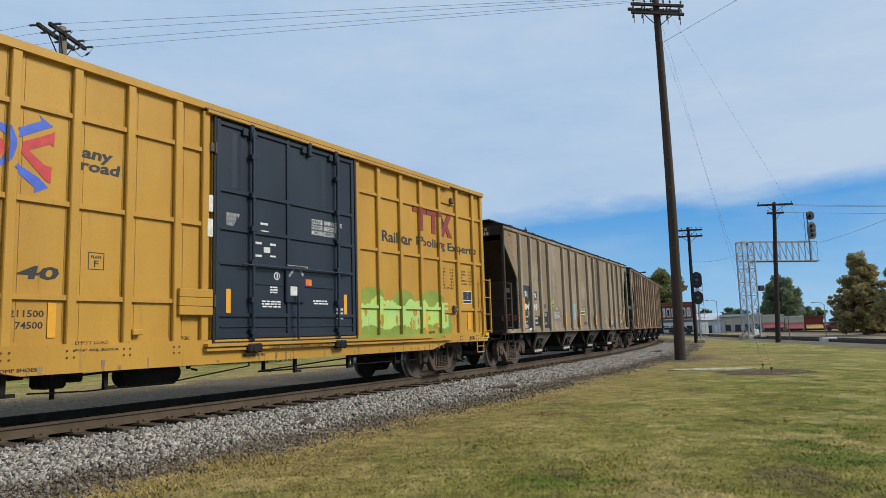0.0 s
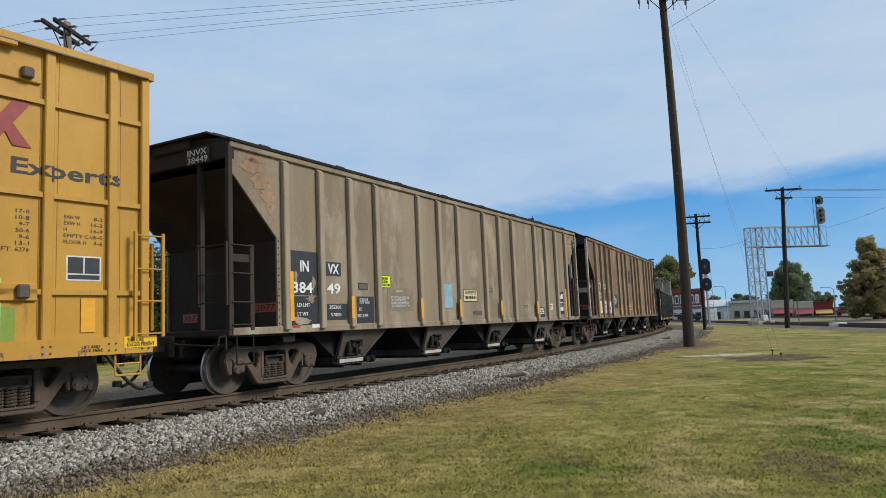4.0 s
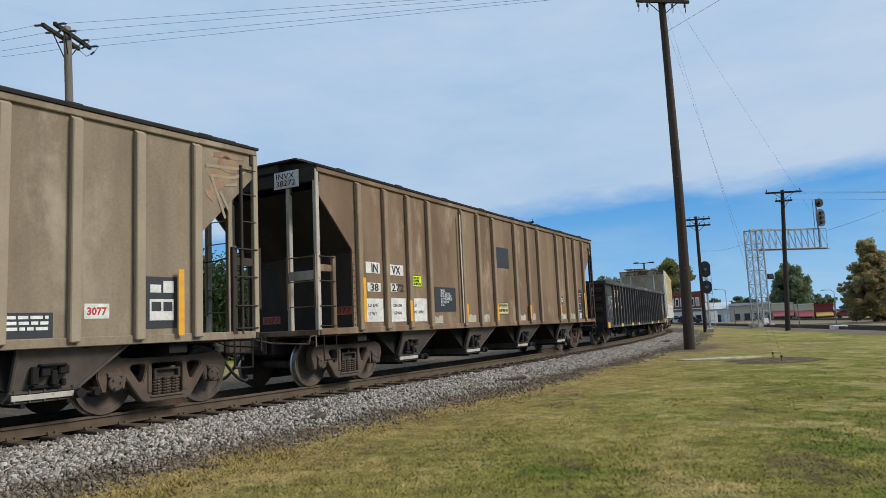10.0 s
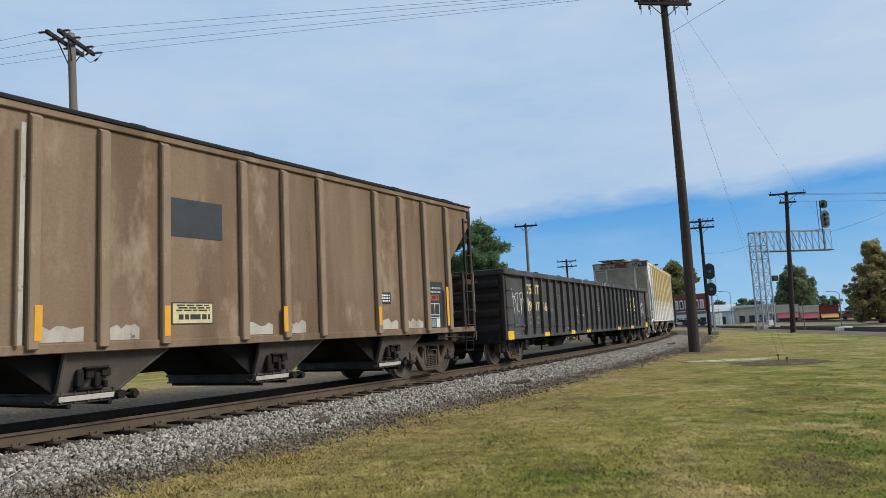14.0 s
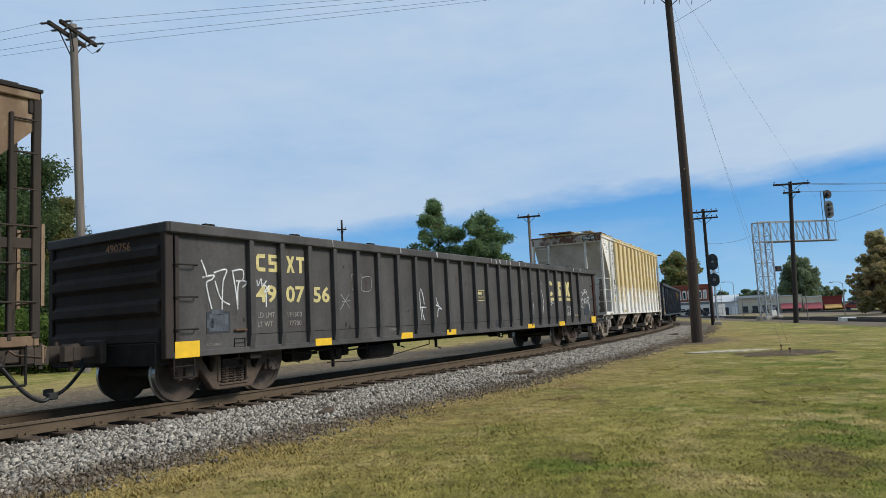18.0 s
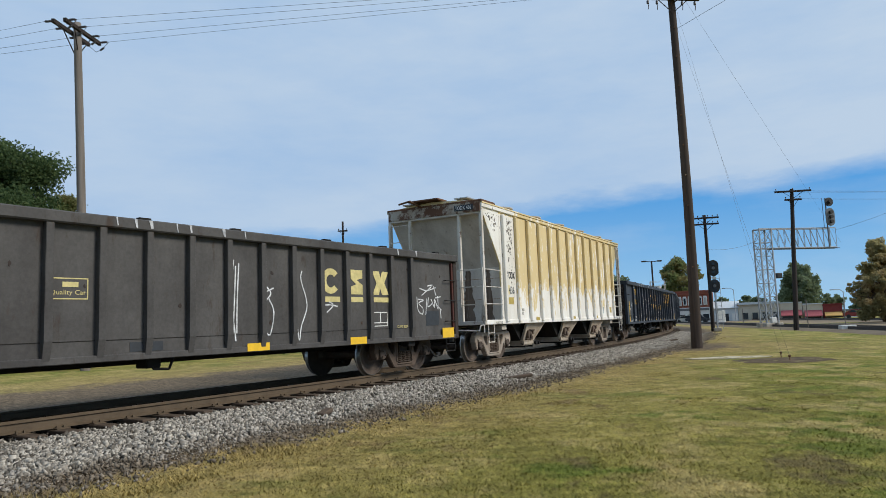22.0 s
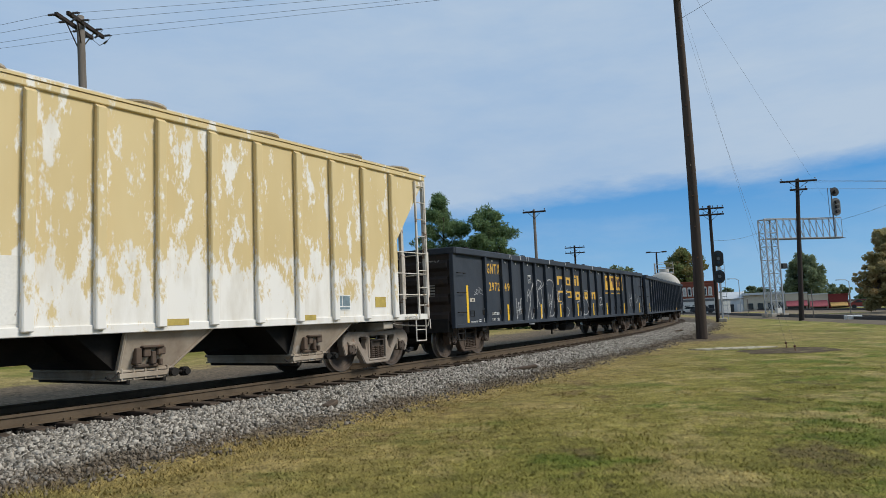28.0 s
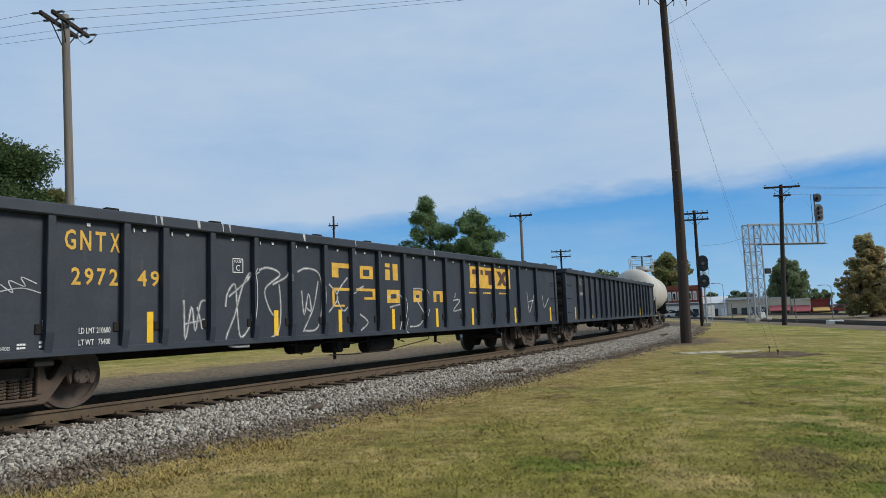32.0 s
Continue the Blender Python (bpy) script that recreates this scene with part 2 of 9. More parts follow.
M_streak = surface("dark rust streaks on grey paint", (0.085, 0.055, 0.038), (0.20, 0.15, 0.115), 0.85, 20, 1.4, (3, 3, 0.3), (0.40, 0.62), (0.30, 0.26, 0.22), 5, (0.60, 0.68), (2, 2, 0.4), bump=0.15)
M_rust_stain = surface("rust-stained tan paint", (0.235, 0.135, 0.080), (0.33, 0.225, 0.145), 0.8, 24, 3.0, (1, 1, 0.6), (0.35, 0.65), (0.15, 0.075, 0.04), 6, (0.58, 0.68), bump=0.2)
M_pale_post = surface("chipped pale paint", (0.46, 0.42, 0.36), (0.30, 0.25, 0.20), 0.7, 25, 2.5, (1, 1, 0.5), (0.4, 0.7), (0.15, 0.10, 0.07), 6, (0.6, 0.68), bump=0.1)
M_post_white = surface("dirty chipped white paint", (0.62, 0.58, 0.52), (0.44, 0.38, 0.31), 0.7, 25, 2.5, (1, 1, 0.5), (0.4, 0.7), (0.20, 0.12, 0.075), 5, (0.58, 0.66), bump=0.1)
M_bay = surface("dusty hopper steel", (0.135, 0.110, 0.090), (0.062, 0.050, 0.041), 0.7, 18, 1.1, (1, 1, 0.5), (0.35, 0.65), (0.15, 0.13, 0.11), 2.2, (0.60, 0.78), bump=0.12)
M_gate = surface("scuffed bare gate steel", (0.10, 0.088, 0.078), (0.05, 0.042, 0.036), 0.55, 22, 2.6, (1, 1, 1), (0.35, 0.65), (0.09, 0.06, 0.045), 5, (0.6, 0.7), bump=0.2, metal=0.3)
M_bay_pale = surface("pale dusty hopper steel", (0.42, 0.355, 0.28), (0.27, 0.21, 0.155), 0.85, 18, 1.6, (1, 1, 0.6), (0.35, 0.65), (0.42, 0.38, 0.33), 3, (0.6, 0.7), bump=0.15)
M_reflect = plain("amber reflective tape", (0.72, 0.33, 0.02), 0.45, 0, 0.05)
M_reflect_y = plain("yellow reflective tape", (0.78, 0.47, 0.02), 0.45, 0, 0.05)
M_ink = plain("black lettering", (0.022, 0.022, 0.024), 0.6)
M_letter = plain("white lettering", (0.70, 0.69, 0.66), 0.6)
M_letter_y = plain("yellow lettering", (0.60, 0.345, 0.045), 0.6)
M_letter_dull = plain("faded grey lettering", (0.27, 0.25, 0.22), 0.7)
M_rust_red = surface("dark red rusted steel", (0.075, 0.022, 0.016), (0.040, 0.018, 0.014), 0.8, 20, 3.0, bump=0.2)
M_rust_letter = plain("rust-stained lettering", (0.33, 0.17, 0.08), 0.7)
M_cream_letter = plain("faded yellow lettering", (0.56, 0.47, 0.20), 0.6)
M_red = plain("red paint", (0.50, 0.03, 0.03), 0.5)
M_maroon = plain("dark red paint", (0.235, 0.028, 0.022), 0.55)
M_blue = plain("blue paint", (0.04, 0.10, 0.50), 0.5)
M_black_panel = plain("black stencil panel", (0.021, 0.025, 0.031), 0.6)
M_white_panel = plain("white stencil panel", (0.62, 0.60, 0.55), 0.6)
M_chip_shade = plain("bare chipped dark steel and eave shade", (0.085, 0.065, 0.052), 0.8)
M_slate = plain("faded slate blue panel", (0.16, 0.22, 0.25), 0.6)
M_seam = plain("dirty panel seam", (0.20, 0.105, 0.025), 0.8)
M_gold = plain("dull gold reflective tape", (0.42, 0.31, 0.07), 0.5)
M_blue_grey = plain("faded blue-grey paint", (0.062, 0.072, 0.086), 0.7, 0, 0.25)
M_emblem_dark = plain("dark brown emblem paint", (0.070, 0.030, 0.022), 0.6)
M_stencil_ground = plain("dull tan stencil ground", (0.205, 0.158, 0.105), 0.75)
M_lime = plain("fluorescent yellow tag", (0.62, 0.78, 0.02), 0.5, 0, 0.03)
M_skyblue = plain("pale blue paint patch", (0.22, 0.36, 0.42), 0.6)
M_cream_panel = plain("pale yellow placard", (0.60, 0.50, 0.26), 0.5)
M_orange = plain("orange sticker", (0.75, 0.16, 0.02), 0.5)
M_placard_red = plain("orange-red placard", (0.42, 0.085, 0.045), 0.55)
M_silver = plain("galvanised strip", (0.42, 0.42, 0.42), 0.45, 0.5)
M_green = surface("pale green spray paint", (0.40, 0.58, 0.14), (0.36, 0.57, 0.23), 0.6, 20, 1.1, (1, 1, 1), (0.42, 0.66), (0.47, 0.62, 0.13), 2.5, (0.5, 0.7))
M_green_dark = surface("green spray paint", (0.185, 0.275, 0.045), (0.30, 0.32, 0.06), 0.6, 20, 1.6, (1, 1, 1), (0.4, 0.7))
M_spray = plain("white spray paint", (0.60, 0.60, 0.60), 0.6, 0, 0.2)
M_spray_soft = plain("faint overspray", (0.125, 0.125, 0.125), 0.7, 0, 0.3)
M_spray_pale = plain("faded white spray paint", (0.42, 0.42, 0.43), 0.65, 0, 0.25)
M_spray_thin = plain("thin white spray paint", (0.26, 0.26, 0.27), 0.6, 0, 0.2)
M_rail = surface("dusty rusty rail steel", (0.108, 0.077, 0.048), (0.070, 0.049, 0.031), 0.75, 30, 3.0, bump=0.15)
M_railtop = plain("worn rail head", (0.20, 0.140, 0.095), 0.55, 0.2)
M_tie = surface("weathered oily timber", (0.058, 0.041, 0.030), (0.100, 0.071, 0.049), 0.9, 30, 2.5, (0.3, 4, 4), (0.35, 0.65), bump=0.5)
M_pole = surface("weathered pole timber", (0.072, 0.051, 0.040), (0.032, 0.023, 0.018), 0.9, 20, 1.2, (4, 4, 0.12), (0.35, 0.65), bump=0.5)
M_pole_grey = surface("grey weathered pole timber", (0.21, 0.182, 0.158), (0.125, 0.105, 0.088), 0.9, 20, 1.2, (4, 4, 0.12), (0.35, 0.65), bump=0.5)
M_pole_black = surface("creosoted pole timber", (0.022, 0.017, 0.015), (0.040, 0.030, 0.026), 0.9, 20, 1.2, (4, 4, 0.12), (0.35, 0.65), bump=0.4)
M_wire = plain("dark cable", (0.05, 0.05, 0.055), 0.6)
M_insul = plain("dark glazed insulator", (0.05, 0.04, 0.04), 0.25)
M_galv = surface("galvanised lattice steel", (0.36, 0.38, 0.40), (0.27, 0.28, 0.30), 0.55, 20, 2.0, metal=0.4, bump=0.05)
M_signal = plain("matt black signal housing", (0.012, 0.012, 0.013), 0.6)
M_sig_grey = plain("grey signal housing", (0.12, 0.125, 0.13), 0.5)
M_lens = plain("dark signal lens", (0.02, 0.02, 0.022), 0.15)
M_bark = surface("rough bark", (0.085, 0.062, 0.046), (0.05, 0.037, 0.028), 0.95, 14, 2.0, (3, 3, 0.4), bump=0.6)
M_concrete = surface("pale worn concrete", (0.40, 0.36, 0.30), (0.28, 0.24, 0.19), 0.9, 20, 1.5, bump=0.3)
M_slab = surface("worn concrete half covered in dust", (0.60, 0.54, 0.42), (0.42, 0.36, 0.26), 0.95, 14, 1.6, (1, 1, 1), (0.35, 0.62), (0.15, 0.13, 0.06), 3.5, (0.50, 0.62), bump=0.5, spec=0.05)

# ---- building tools ----
def part(name, bm, material, parent=None, label="", smooth=False):
    """Links a bmesh as one mesh object, under a thing or a part where one is given."""
    me = bpy.data.meshes.new(name)
    bmesh.ops.recalc_face_normals(bm, faces=bm.faces)
    bm.to_mesh(me)
    bm.free()
    for m in material if isinstance(material, (list, tuple)) else (material,):
        me.materials.append(m)
    if smooth:
        me.shade_smooth()
    ob = new(name, me)
    if parent:
        ob.parent = parent
    if label:
        ob["label"] = label
    return ob


def again(ob, parent, m):
    """Another object on the mesh of ob."""
    o = new(ob.name.split(".")[0], ob.data)
    o.parent = parent
    o.matrix_basis = m
    if "label" in ob:
        o["label"] = ob["label"]
    return o


def box(bm, x0, x1, y0, y1, z0, z1, bevel=0.0):
    r = bmesh.ops.create_cube(bm, size=1.0, matrix=Matrix.Translation(((x0 + x1) / 2, (y0 + y1) / 2, (z0 + z1) / 2))
                              @ Matrix.Diagonal((abs(x1 - x0), abs(y1 - y0), abs(z1 - z0), 1)))
    if bevel:
        edges = {e for v in r["verts"] for e in v.link_edges}
        bmesh.ops.bevel(bm, geom=list(edges), offset=bevel, segments=1, affect="EDGES")
    return bm


def prism(bm, pts, axis, a, b):
    """A polygon, drawn in the two other axes, drawn out along axis from a to b."""
    def put(p, c):
        return {"x": (c, p[0], p[1]), "y": (p[0], c, p[1]), "z": (p[0], p[1], c)}[axis]
    lo, hi = [bm.verts.new(put(p, a)) for p in pts], [bm.verts.new(put(p, b)) for p in pts]
    bm.faces.new(lo)
    bm.faces.new(hi[::-1])
    n = len(pts)
    for i in range(n):
        bm.faces.new((lo[i], hi[i], hi[(i + 1) % n], lo[(i + 1) % n]))
    return bm


def rod(bm, p, q, r, r2=None, n=8):
    p, q = Vector(p), Vector(q)
    d = q - p
    m = Matrix.Translation((p + q) / 2) @ d.to_track_quat("Z", "Y").to_matrix().to_4x4()
    bmesh.ops.create_cone(bm, cap_ends=True, segments=n, radius1=r, radius2=r if r2 is None else r2, depth=d.length, matrix=m)
    return bm


def tube(bm, pts, r, n=6):
    for p, q in zip(pts, pts[1:]):
        rod(bm, p, q, r, n=n)
    return bm


def lathe(bm, profile, n=32, axis="y", mat=None):
    """Rings of (along, radius) turned about an axis."""
    rings = []
    for a, r in profile:
        ring = []
        for i in range(n):
            c, s = r * math.cos(2 * math.pi * i / n), r * math.sin(2 * math.pi * i / n)
            ring.append(bm.verts.new({"x": (a, c, s), "y": (c, a, s), "z": (c, s, a)}[axis]))
        rings.append(ring)
    for k, (u, v) in enumerate(zip(rings, rings[1:])):
        for i in range(n):
            f = bm.faces.new((u[i], u[(i + 1) % n], v[(i + 1) % n], v[i]))
            f.material_index = mat[k] if mat else 0
    for ring in (rings[0], rings[-1]):
        bm.faces.new(ring)
    return bm


def bm_new():
    return bmesh.new()


def plate(name, x0, x1, z0, z1, y, material, parent, label="", th=0.004):
    """A thin flat patch on the side of a thing that faces -y."""
    return part(name, box(bm_new(), x0, x1, y - th, y + 0.002, z0, z1), material, parent, label)


TEXTS = {}


def letter_mesh(body, bold):
    key = (body, bold)
    if key not in TEXTS:
        cu = bpy.data.curves.new("lettering", "FONT")
        cu.body, cu.align_x, cu.align_y, cu.resolution_u = body, "LEFT", "BOTTOM_BASELINE", 2
        cu.extrude, cu.offset = 0.002, bold
        cu.space_line = 0.85
        ob = bpy.data.objects.new("lettering", cu)
        scene.collection.objects.link(ob)
        me = bpy.data.meshes.new_from_object(ob.evaluated_get(bpy.context.evaluated_depsgraph_get()))
        bpy.data.objects.remove(ob)
        co = np.array([v.co for v in me.vertices])
        lo, hi = co.min(0), co.max(0)
        me.transform(Matrix.Translation((-lo[0], -lo[1], 0)))
        TEXTS[key] = (me, hi[0] - lo[0], hi[1] - lo[1])
    return TEXTS[key]


def lettering(body, x0, x1, z0, z1, y, material, parent, bold=0.0, slant=0.0):
    """Words on a side that faces -y, filling the given rectangle."""
    src, w, h = letter_mesh(body, bold)
    me = src.copy()
    me.transform(Matrix(((x1 - x0) / w * Vector((1, slant * h / w, 0, 0)), (0, (z1 - z0) / h, 0, 0), (0, 0, 1, 0), (0, 0, 0, 1))))
    me.materials.clear()
    me.materials.append(material)
    ob = new("lettering", me)
    ob.parent = parent
    ob.matrix_basis = pose(x0, y - 0.003, z0, 90, 0, 0)
    return ob


def bars(x0, x1, z0, z1, rows, y, material, parent, seed=0):
    """Small print as plain bars, one mesh a block."""
    rng, bm = random.Random(seed), bm_new()
    h = (z1 - z0) / rows
    for i in range(rows):
        a, top = x0 + rng.uniform(0, 0.08) * (x1 - x0), z1 - i * h
        while a < x1 - 0.02 * (x1 - x0):
            b = min(x1, a + rng.uniform(0.10, 0.30) * (x1 - x0))
            box(bm, a, b, y - 0.004, y + 0.001, top - 0.72 * h, top - 0.15 * h)
            a = b + 0.05 * (x1 - x0)
    return part("small_print", bm, material, parent)


def stroke(points, width, y, material, parent, name="graffiti", label=""):
    """A sprayed line through points (x, z) on a side that faces -y."""
    bm, pts = bm_new(), [Vector(p) for p in points]
    smooth = []
    for i in range(len(pts) - 1):
        p0, p1, p2, p3 = pts[max(i - 1, 0)], pts[i], pts[i + 1], pts[min(i + 2, len(pts) - 1)]
        for k in range(5):
            u = k / 5
            smooth.append(0.5 * ((2 * p1) + (p2 - p0) * u + (2 * p0 - 5 * p1 + 4 * p2 - p3) * u * u + (3 * p1 - p0 - 3 * p2 + p3) * u ** 3))
    smooth.append(pts[-1])
    left, right = [], []
    for i, c in enumerate(smooth):
        d = smooth[min(i + 1, len(smooth) - 1)] - smooth[max(i - 1, 0)]
        n = Vector((-d.y, d.x)).normalized() * width / 2 if d.length else Vector((width / 2, 0))
        left.append(bm.verts.new((c.x + n.x, y - 0.004, c.y + n.y)))
        right.append(bm.verts.new((c.x - n.x, y - 0.004, c.y - n.y)))
    for i in range(len(smooth) - 1):
        bm.faces.new((left[i], left[i + 1], right[i + 1], right[i]))
    return part(name, bm, material, parent, label)


def over_ribs(ob, rib_xs, half, dy, parent):
    """The share of a painted mark that lies on the faces of ribs standing dy in front of it."""
    for x in rib_xs:
        bm = bm_new()
        bm.from_mesh(ob.data)
        bm.transform(ob.matrix_basis)
        for side, n in ((x - half, -1), (x + half, 1)):
            bmesh.ops.bisect_plane(bm, geom=bm.verts[:] + bm.edges[:] + bm.faces[:], plane_co=(side, 0, 0), plane_no=(n, 0, 0), clear_outer=True)
        if len(bm.faces) < 1:
            bm.free()
            continue
        bm.transform(Matrix.Translation((0, -dy, 0)))
        part(ob.name.split(".")[0], bm, list(ob.data.materials), parent)
    return ob


# ---- the plan of the track ----
RAIL_Z = 0.35
TH, NEAR_D, R_NEAR, HALF = radians(33.11), 10.14, 233.2, 0.7535
C0 = Vector((-NEAR_D * math.cos(TH) - R_NEAR * math.cos(TH), NEAR_D * math.sin(TH) + R_NEAR * math.sin(TH)))


def track(s, off):
    """The place at s metres along the near rail and off metres from it towards the grass, and the heading in radians right of +y."""
    a = TH - s / R_NEAR
    return C0.x + math.cos(a) * (R_NEAR + off), C0.y - math.sin(a) * (R_NEAR + off), a


def sweep(bm, profile, s0, s1, ds, closed=True, jitter=0.0, seed=1):
    """A cross-section of (off, z) drawn out along the track."""
    rng, n = random.Random(seed), max(2, int((s1 - s0) / ds) + 1)
    rings = []
    for i in range(n):
        ring = []
        for off, z in profile:
            x, y, _ = track(s0 + (s1 - s0) * i / (n - 1), off + rng.uniform(-jitter, jitter))
            ring.append(bm.verts.new((x, y, z + rng.uniform(-jitter, jitter) * 0.25 if z > 0.02 else z)))
        rings.append(ring)
    m = len(profile)
    for u, v in zip(rings, rings[1:]):
        for i in range(m if closed else m - 1):
            bm.faces.new((u[i], u[(i + 1) % m], v[(i + 1) % m], v[i]))
    if closed:
        bm.faces.new(rings[0])
        bm.faces.new(rings[-1])
    return bm


# ---- ground ----
def ground_material(name, blade=False):
    """Mown grass of green and straw, worn to brown and bare earth beside the track."""
    m, nt, b = mat_nodes(name)
    g = nt.nodes.new("ShaderNodeNewGeometry")
    geo = g.outputs["Position"]

    def m2(op, a, bb):
        n = nt.nodes.new("ShaderNodeMath")
        n.operation = op
        for k, v in enumerate((a, bb)):
            if isinstance(v, (int, float)):
                n.inputs[k].default_value = v
            else:
                nt.links.new(v, n.inputs[k])
        return n.outputs[0]
    broad = noise_tex(nt, geo, 0.22, 6, 0.62)
    mid = noise_tex(nt, geo, 0.75, 7, 0.66, (1.0, 0.7, 1))
    lush = noise_tex(nt, geo, 0.42, 7, 0.70, (0.8, 1.0, 1))
    fine = noise_tex(nt, geo, 11.0, 7, 0.78)
    c = blend(nt, ramp(nt, broad, 0.36, 0.64), (0.290, 0.248, 0.078), (0.200, 0.192, 0.050))
    c = blend(nt, ramp(nt, mid, 0.51, 0.60), c, (0.365, 0.295, 0.125))
    c = blend(nt, m2("MULTIPLY", ramp(nt, lush, 0.53, 0.585), 0.85), c, (0.125, 0.162, 0.032))
    c = blend(nt, m2("MULTIPLY", ramp(nt, m2("SUBTRACT", 1.0, mid), 0.575, 0.64), 0.80), c, (0.140, 0.108, 0.058))
    # worn earth along the track, wider behind it
    off = nt.nodes.new("ShaderNodeVectorMath")
    off.operation = "DISTANCE"
    flat = nt.nodes.new("ShaderNodeVectorMath")
    flat.operation = "MULTIPLY"
    flat.inputs[1].default_value = (1, 1, 0)
    nt.links.new(geo, flat.inputs[0])
    nt.links.new(flat.outputs[0], off.inputs[0])
    off.inputs[1].default_value = (C0.x, C0.y, 0)
    d = m2("SUBTRACT", off.outputs["Value"], R_NEAR - HALF)
    wob = m2("ADD", m2("MULTIPLY", m2("SUBTRACT", mid, 0.5), 3.2), m2("MULTIPLY", m2("SUBTRACT", fine, 0.5), 1.5))
    near = m2("MAXIMUM", d, m2("MULTIPLY", d, -0.41))
    bare = nt.nodes.new("ShaderNodeVectorMath")
    bare.operation = "DISTANCE"
    nt.links.new(flat.outputs[0], bare.inputs[0])
    bare.inputs[1].default_value = (6.0, 34.0, 0)
    near = m2("MINIMUM", near, m2("MULTIPLY", bare.outputs["Value"], 0.62))
    soil = blend(nt, ramp(nt, fine, 0.36, 0.62), (0.078, 0.060, 0.043), (0.205, 0.158, 0.110))
    brown = ramp(nt, m2("DIVIDE", m2("ADD", near, m2("MULTIPLY", wob, 1.2)), 10.0), 0.38, 0.78, (1, 1, 1), (0, 0, 0))
    c = blend(nt, m2("MULTIPLY", brown, 0.74), c, blend(nt, ramp(nt, fine, 0.35, 0.65), (0.225, 0.155, 0.072), (0.370, 0.270, 0.126)))
    dirt = ramp(nt, m2("DIVIDE", m2("ADD", near, wob), 10.0), 0.368, 0.430, (1, 1, 1), (0, 0, 0))
    c = blend(nt, dirt, c, soil)
    if blade:
        v = ramp(nt, g.outputs["Random Per Island"], 0.0, 1.0, (0.72, 0.72, 0.70), (1.62, 1.56, 1.42))
        c = blend(nt, 1.0, c, v, "MULTIPLY")
    else:
        c = blend(nt, 0.75, c, ramp(nt, fine, 0.34, 0.68, (0.36, 0.35, 0.32), (1.62, 1.62, 1.62)), "MULTIPLY")
    clump = noise_tex(nt, geo, 3.1, 6, 0.7, (0.8, 1.0, 1))
    c = blend(nt, 0.7, c, ramp(nt, clump, 0.36, 0.66, (0.62, 0.63, 0.60), (1.42, 1.38, 1.34)), "MULTIPLY")
    nt.links.new(c, b.inputs["Base Color"])
    b.inputs["Roughness"].default_value = 0.95
    b.inputs["Specular IOR Level"].default_value = 0.08
    bp = nd(nt, "ShaderNodeBump", Strength=0.5, Distance=0.03)
    nt.links.new(fine, bp.inputs["Height"])
    nt.links.new(bp.outputs["Normal"], b.inputs["Normal"])
    return m


M_ground = ground_material("mown grass with straw and dirt")
M_blade = ground_material("blades of grass and straw", True)


def height(x, y):
    """Gentle swells of the lawn."""
    r = math.hypot(x, y)
    return 0.035 * noise.noise(Vector((x * 0.22, y * 0.22, 3))) * min(1, r / 8) * max(0, 1 - r / 400)


def build_ground():
    xs = sorted({-2500, -1200, -600, -300, 300, 600, 1200, 2500, *range(-160, 161, 8), *range(-24, 41, 1)})
    ys = sorted({-600, -300, -100, -40, 320, 640, 1200, 2500, *range(-20, 241, 8), *range(-2, 49, 1)})
    bm = bm_new()
    grid = [[bm.verts.new((x, y, height(x, y) if track_gap(x, y) > 2.6 else -0.05)) for y in ys] for x in xs]
    for i in range(len(xs) - 1):
        for j in range(len(ys) - 1):
            bm.faces.new((grid[i][j], grid[i + 1][j], grid[i + 1][j + 1], grid[i][j + 1]))
    g = part("ground", bm, M_ground, smooth=True)
    tagged(g, "mown lawn of mixed green and straw-coloured grass", "ground", kind="structure")


def track_gap(x, y):
    return abs((Vector((x, y)) - C0).length - (R_NEAR - HALF))


build_ground()

# ---- ballast, ties and rails ----
M_ballast = surface("grey crushed stone", (0.150, 0.128, 0.102), (0.095, 0.078, 0.061), 0.9, 26, 1.2, (1, 1, 1), (0.35, 0.7),
                    (0.035, 0.030, 0.025), 16, (0.54, 0.62), bump=1.0, spec=0.05)


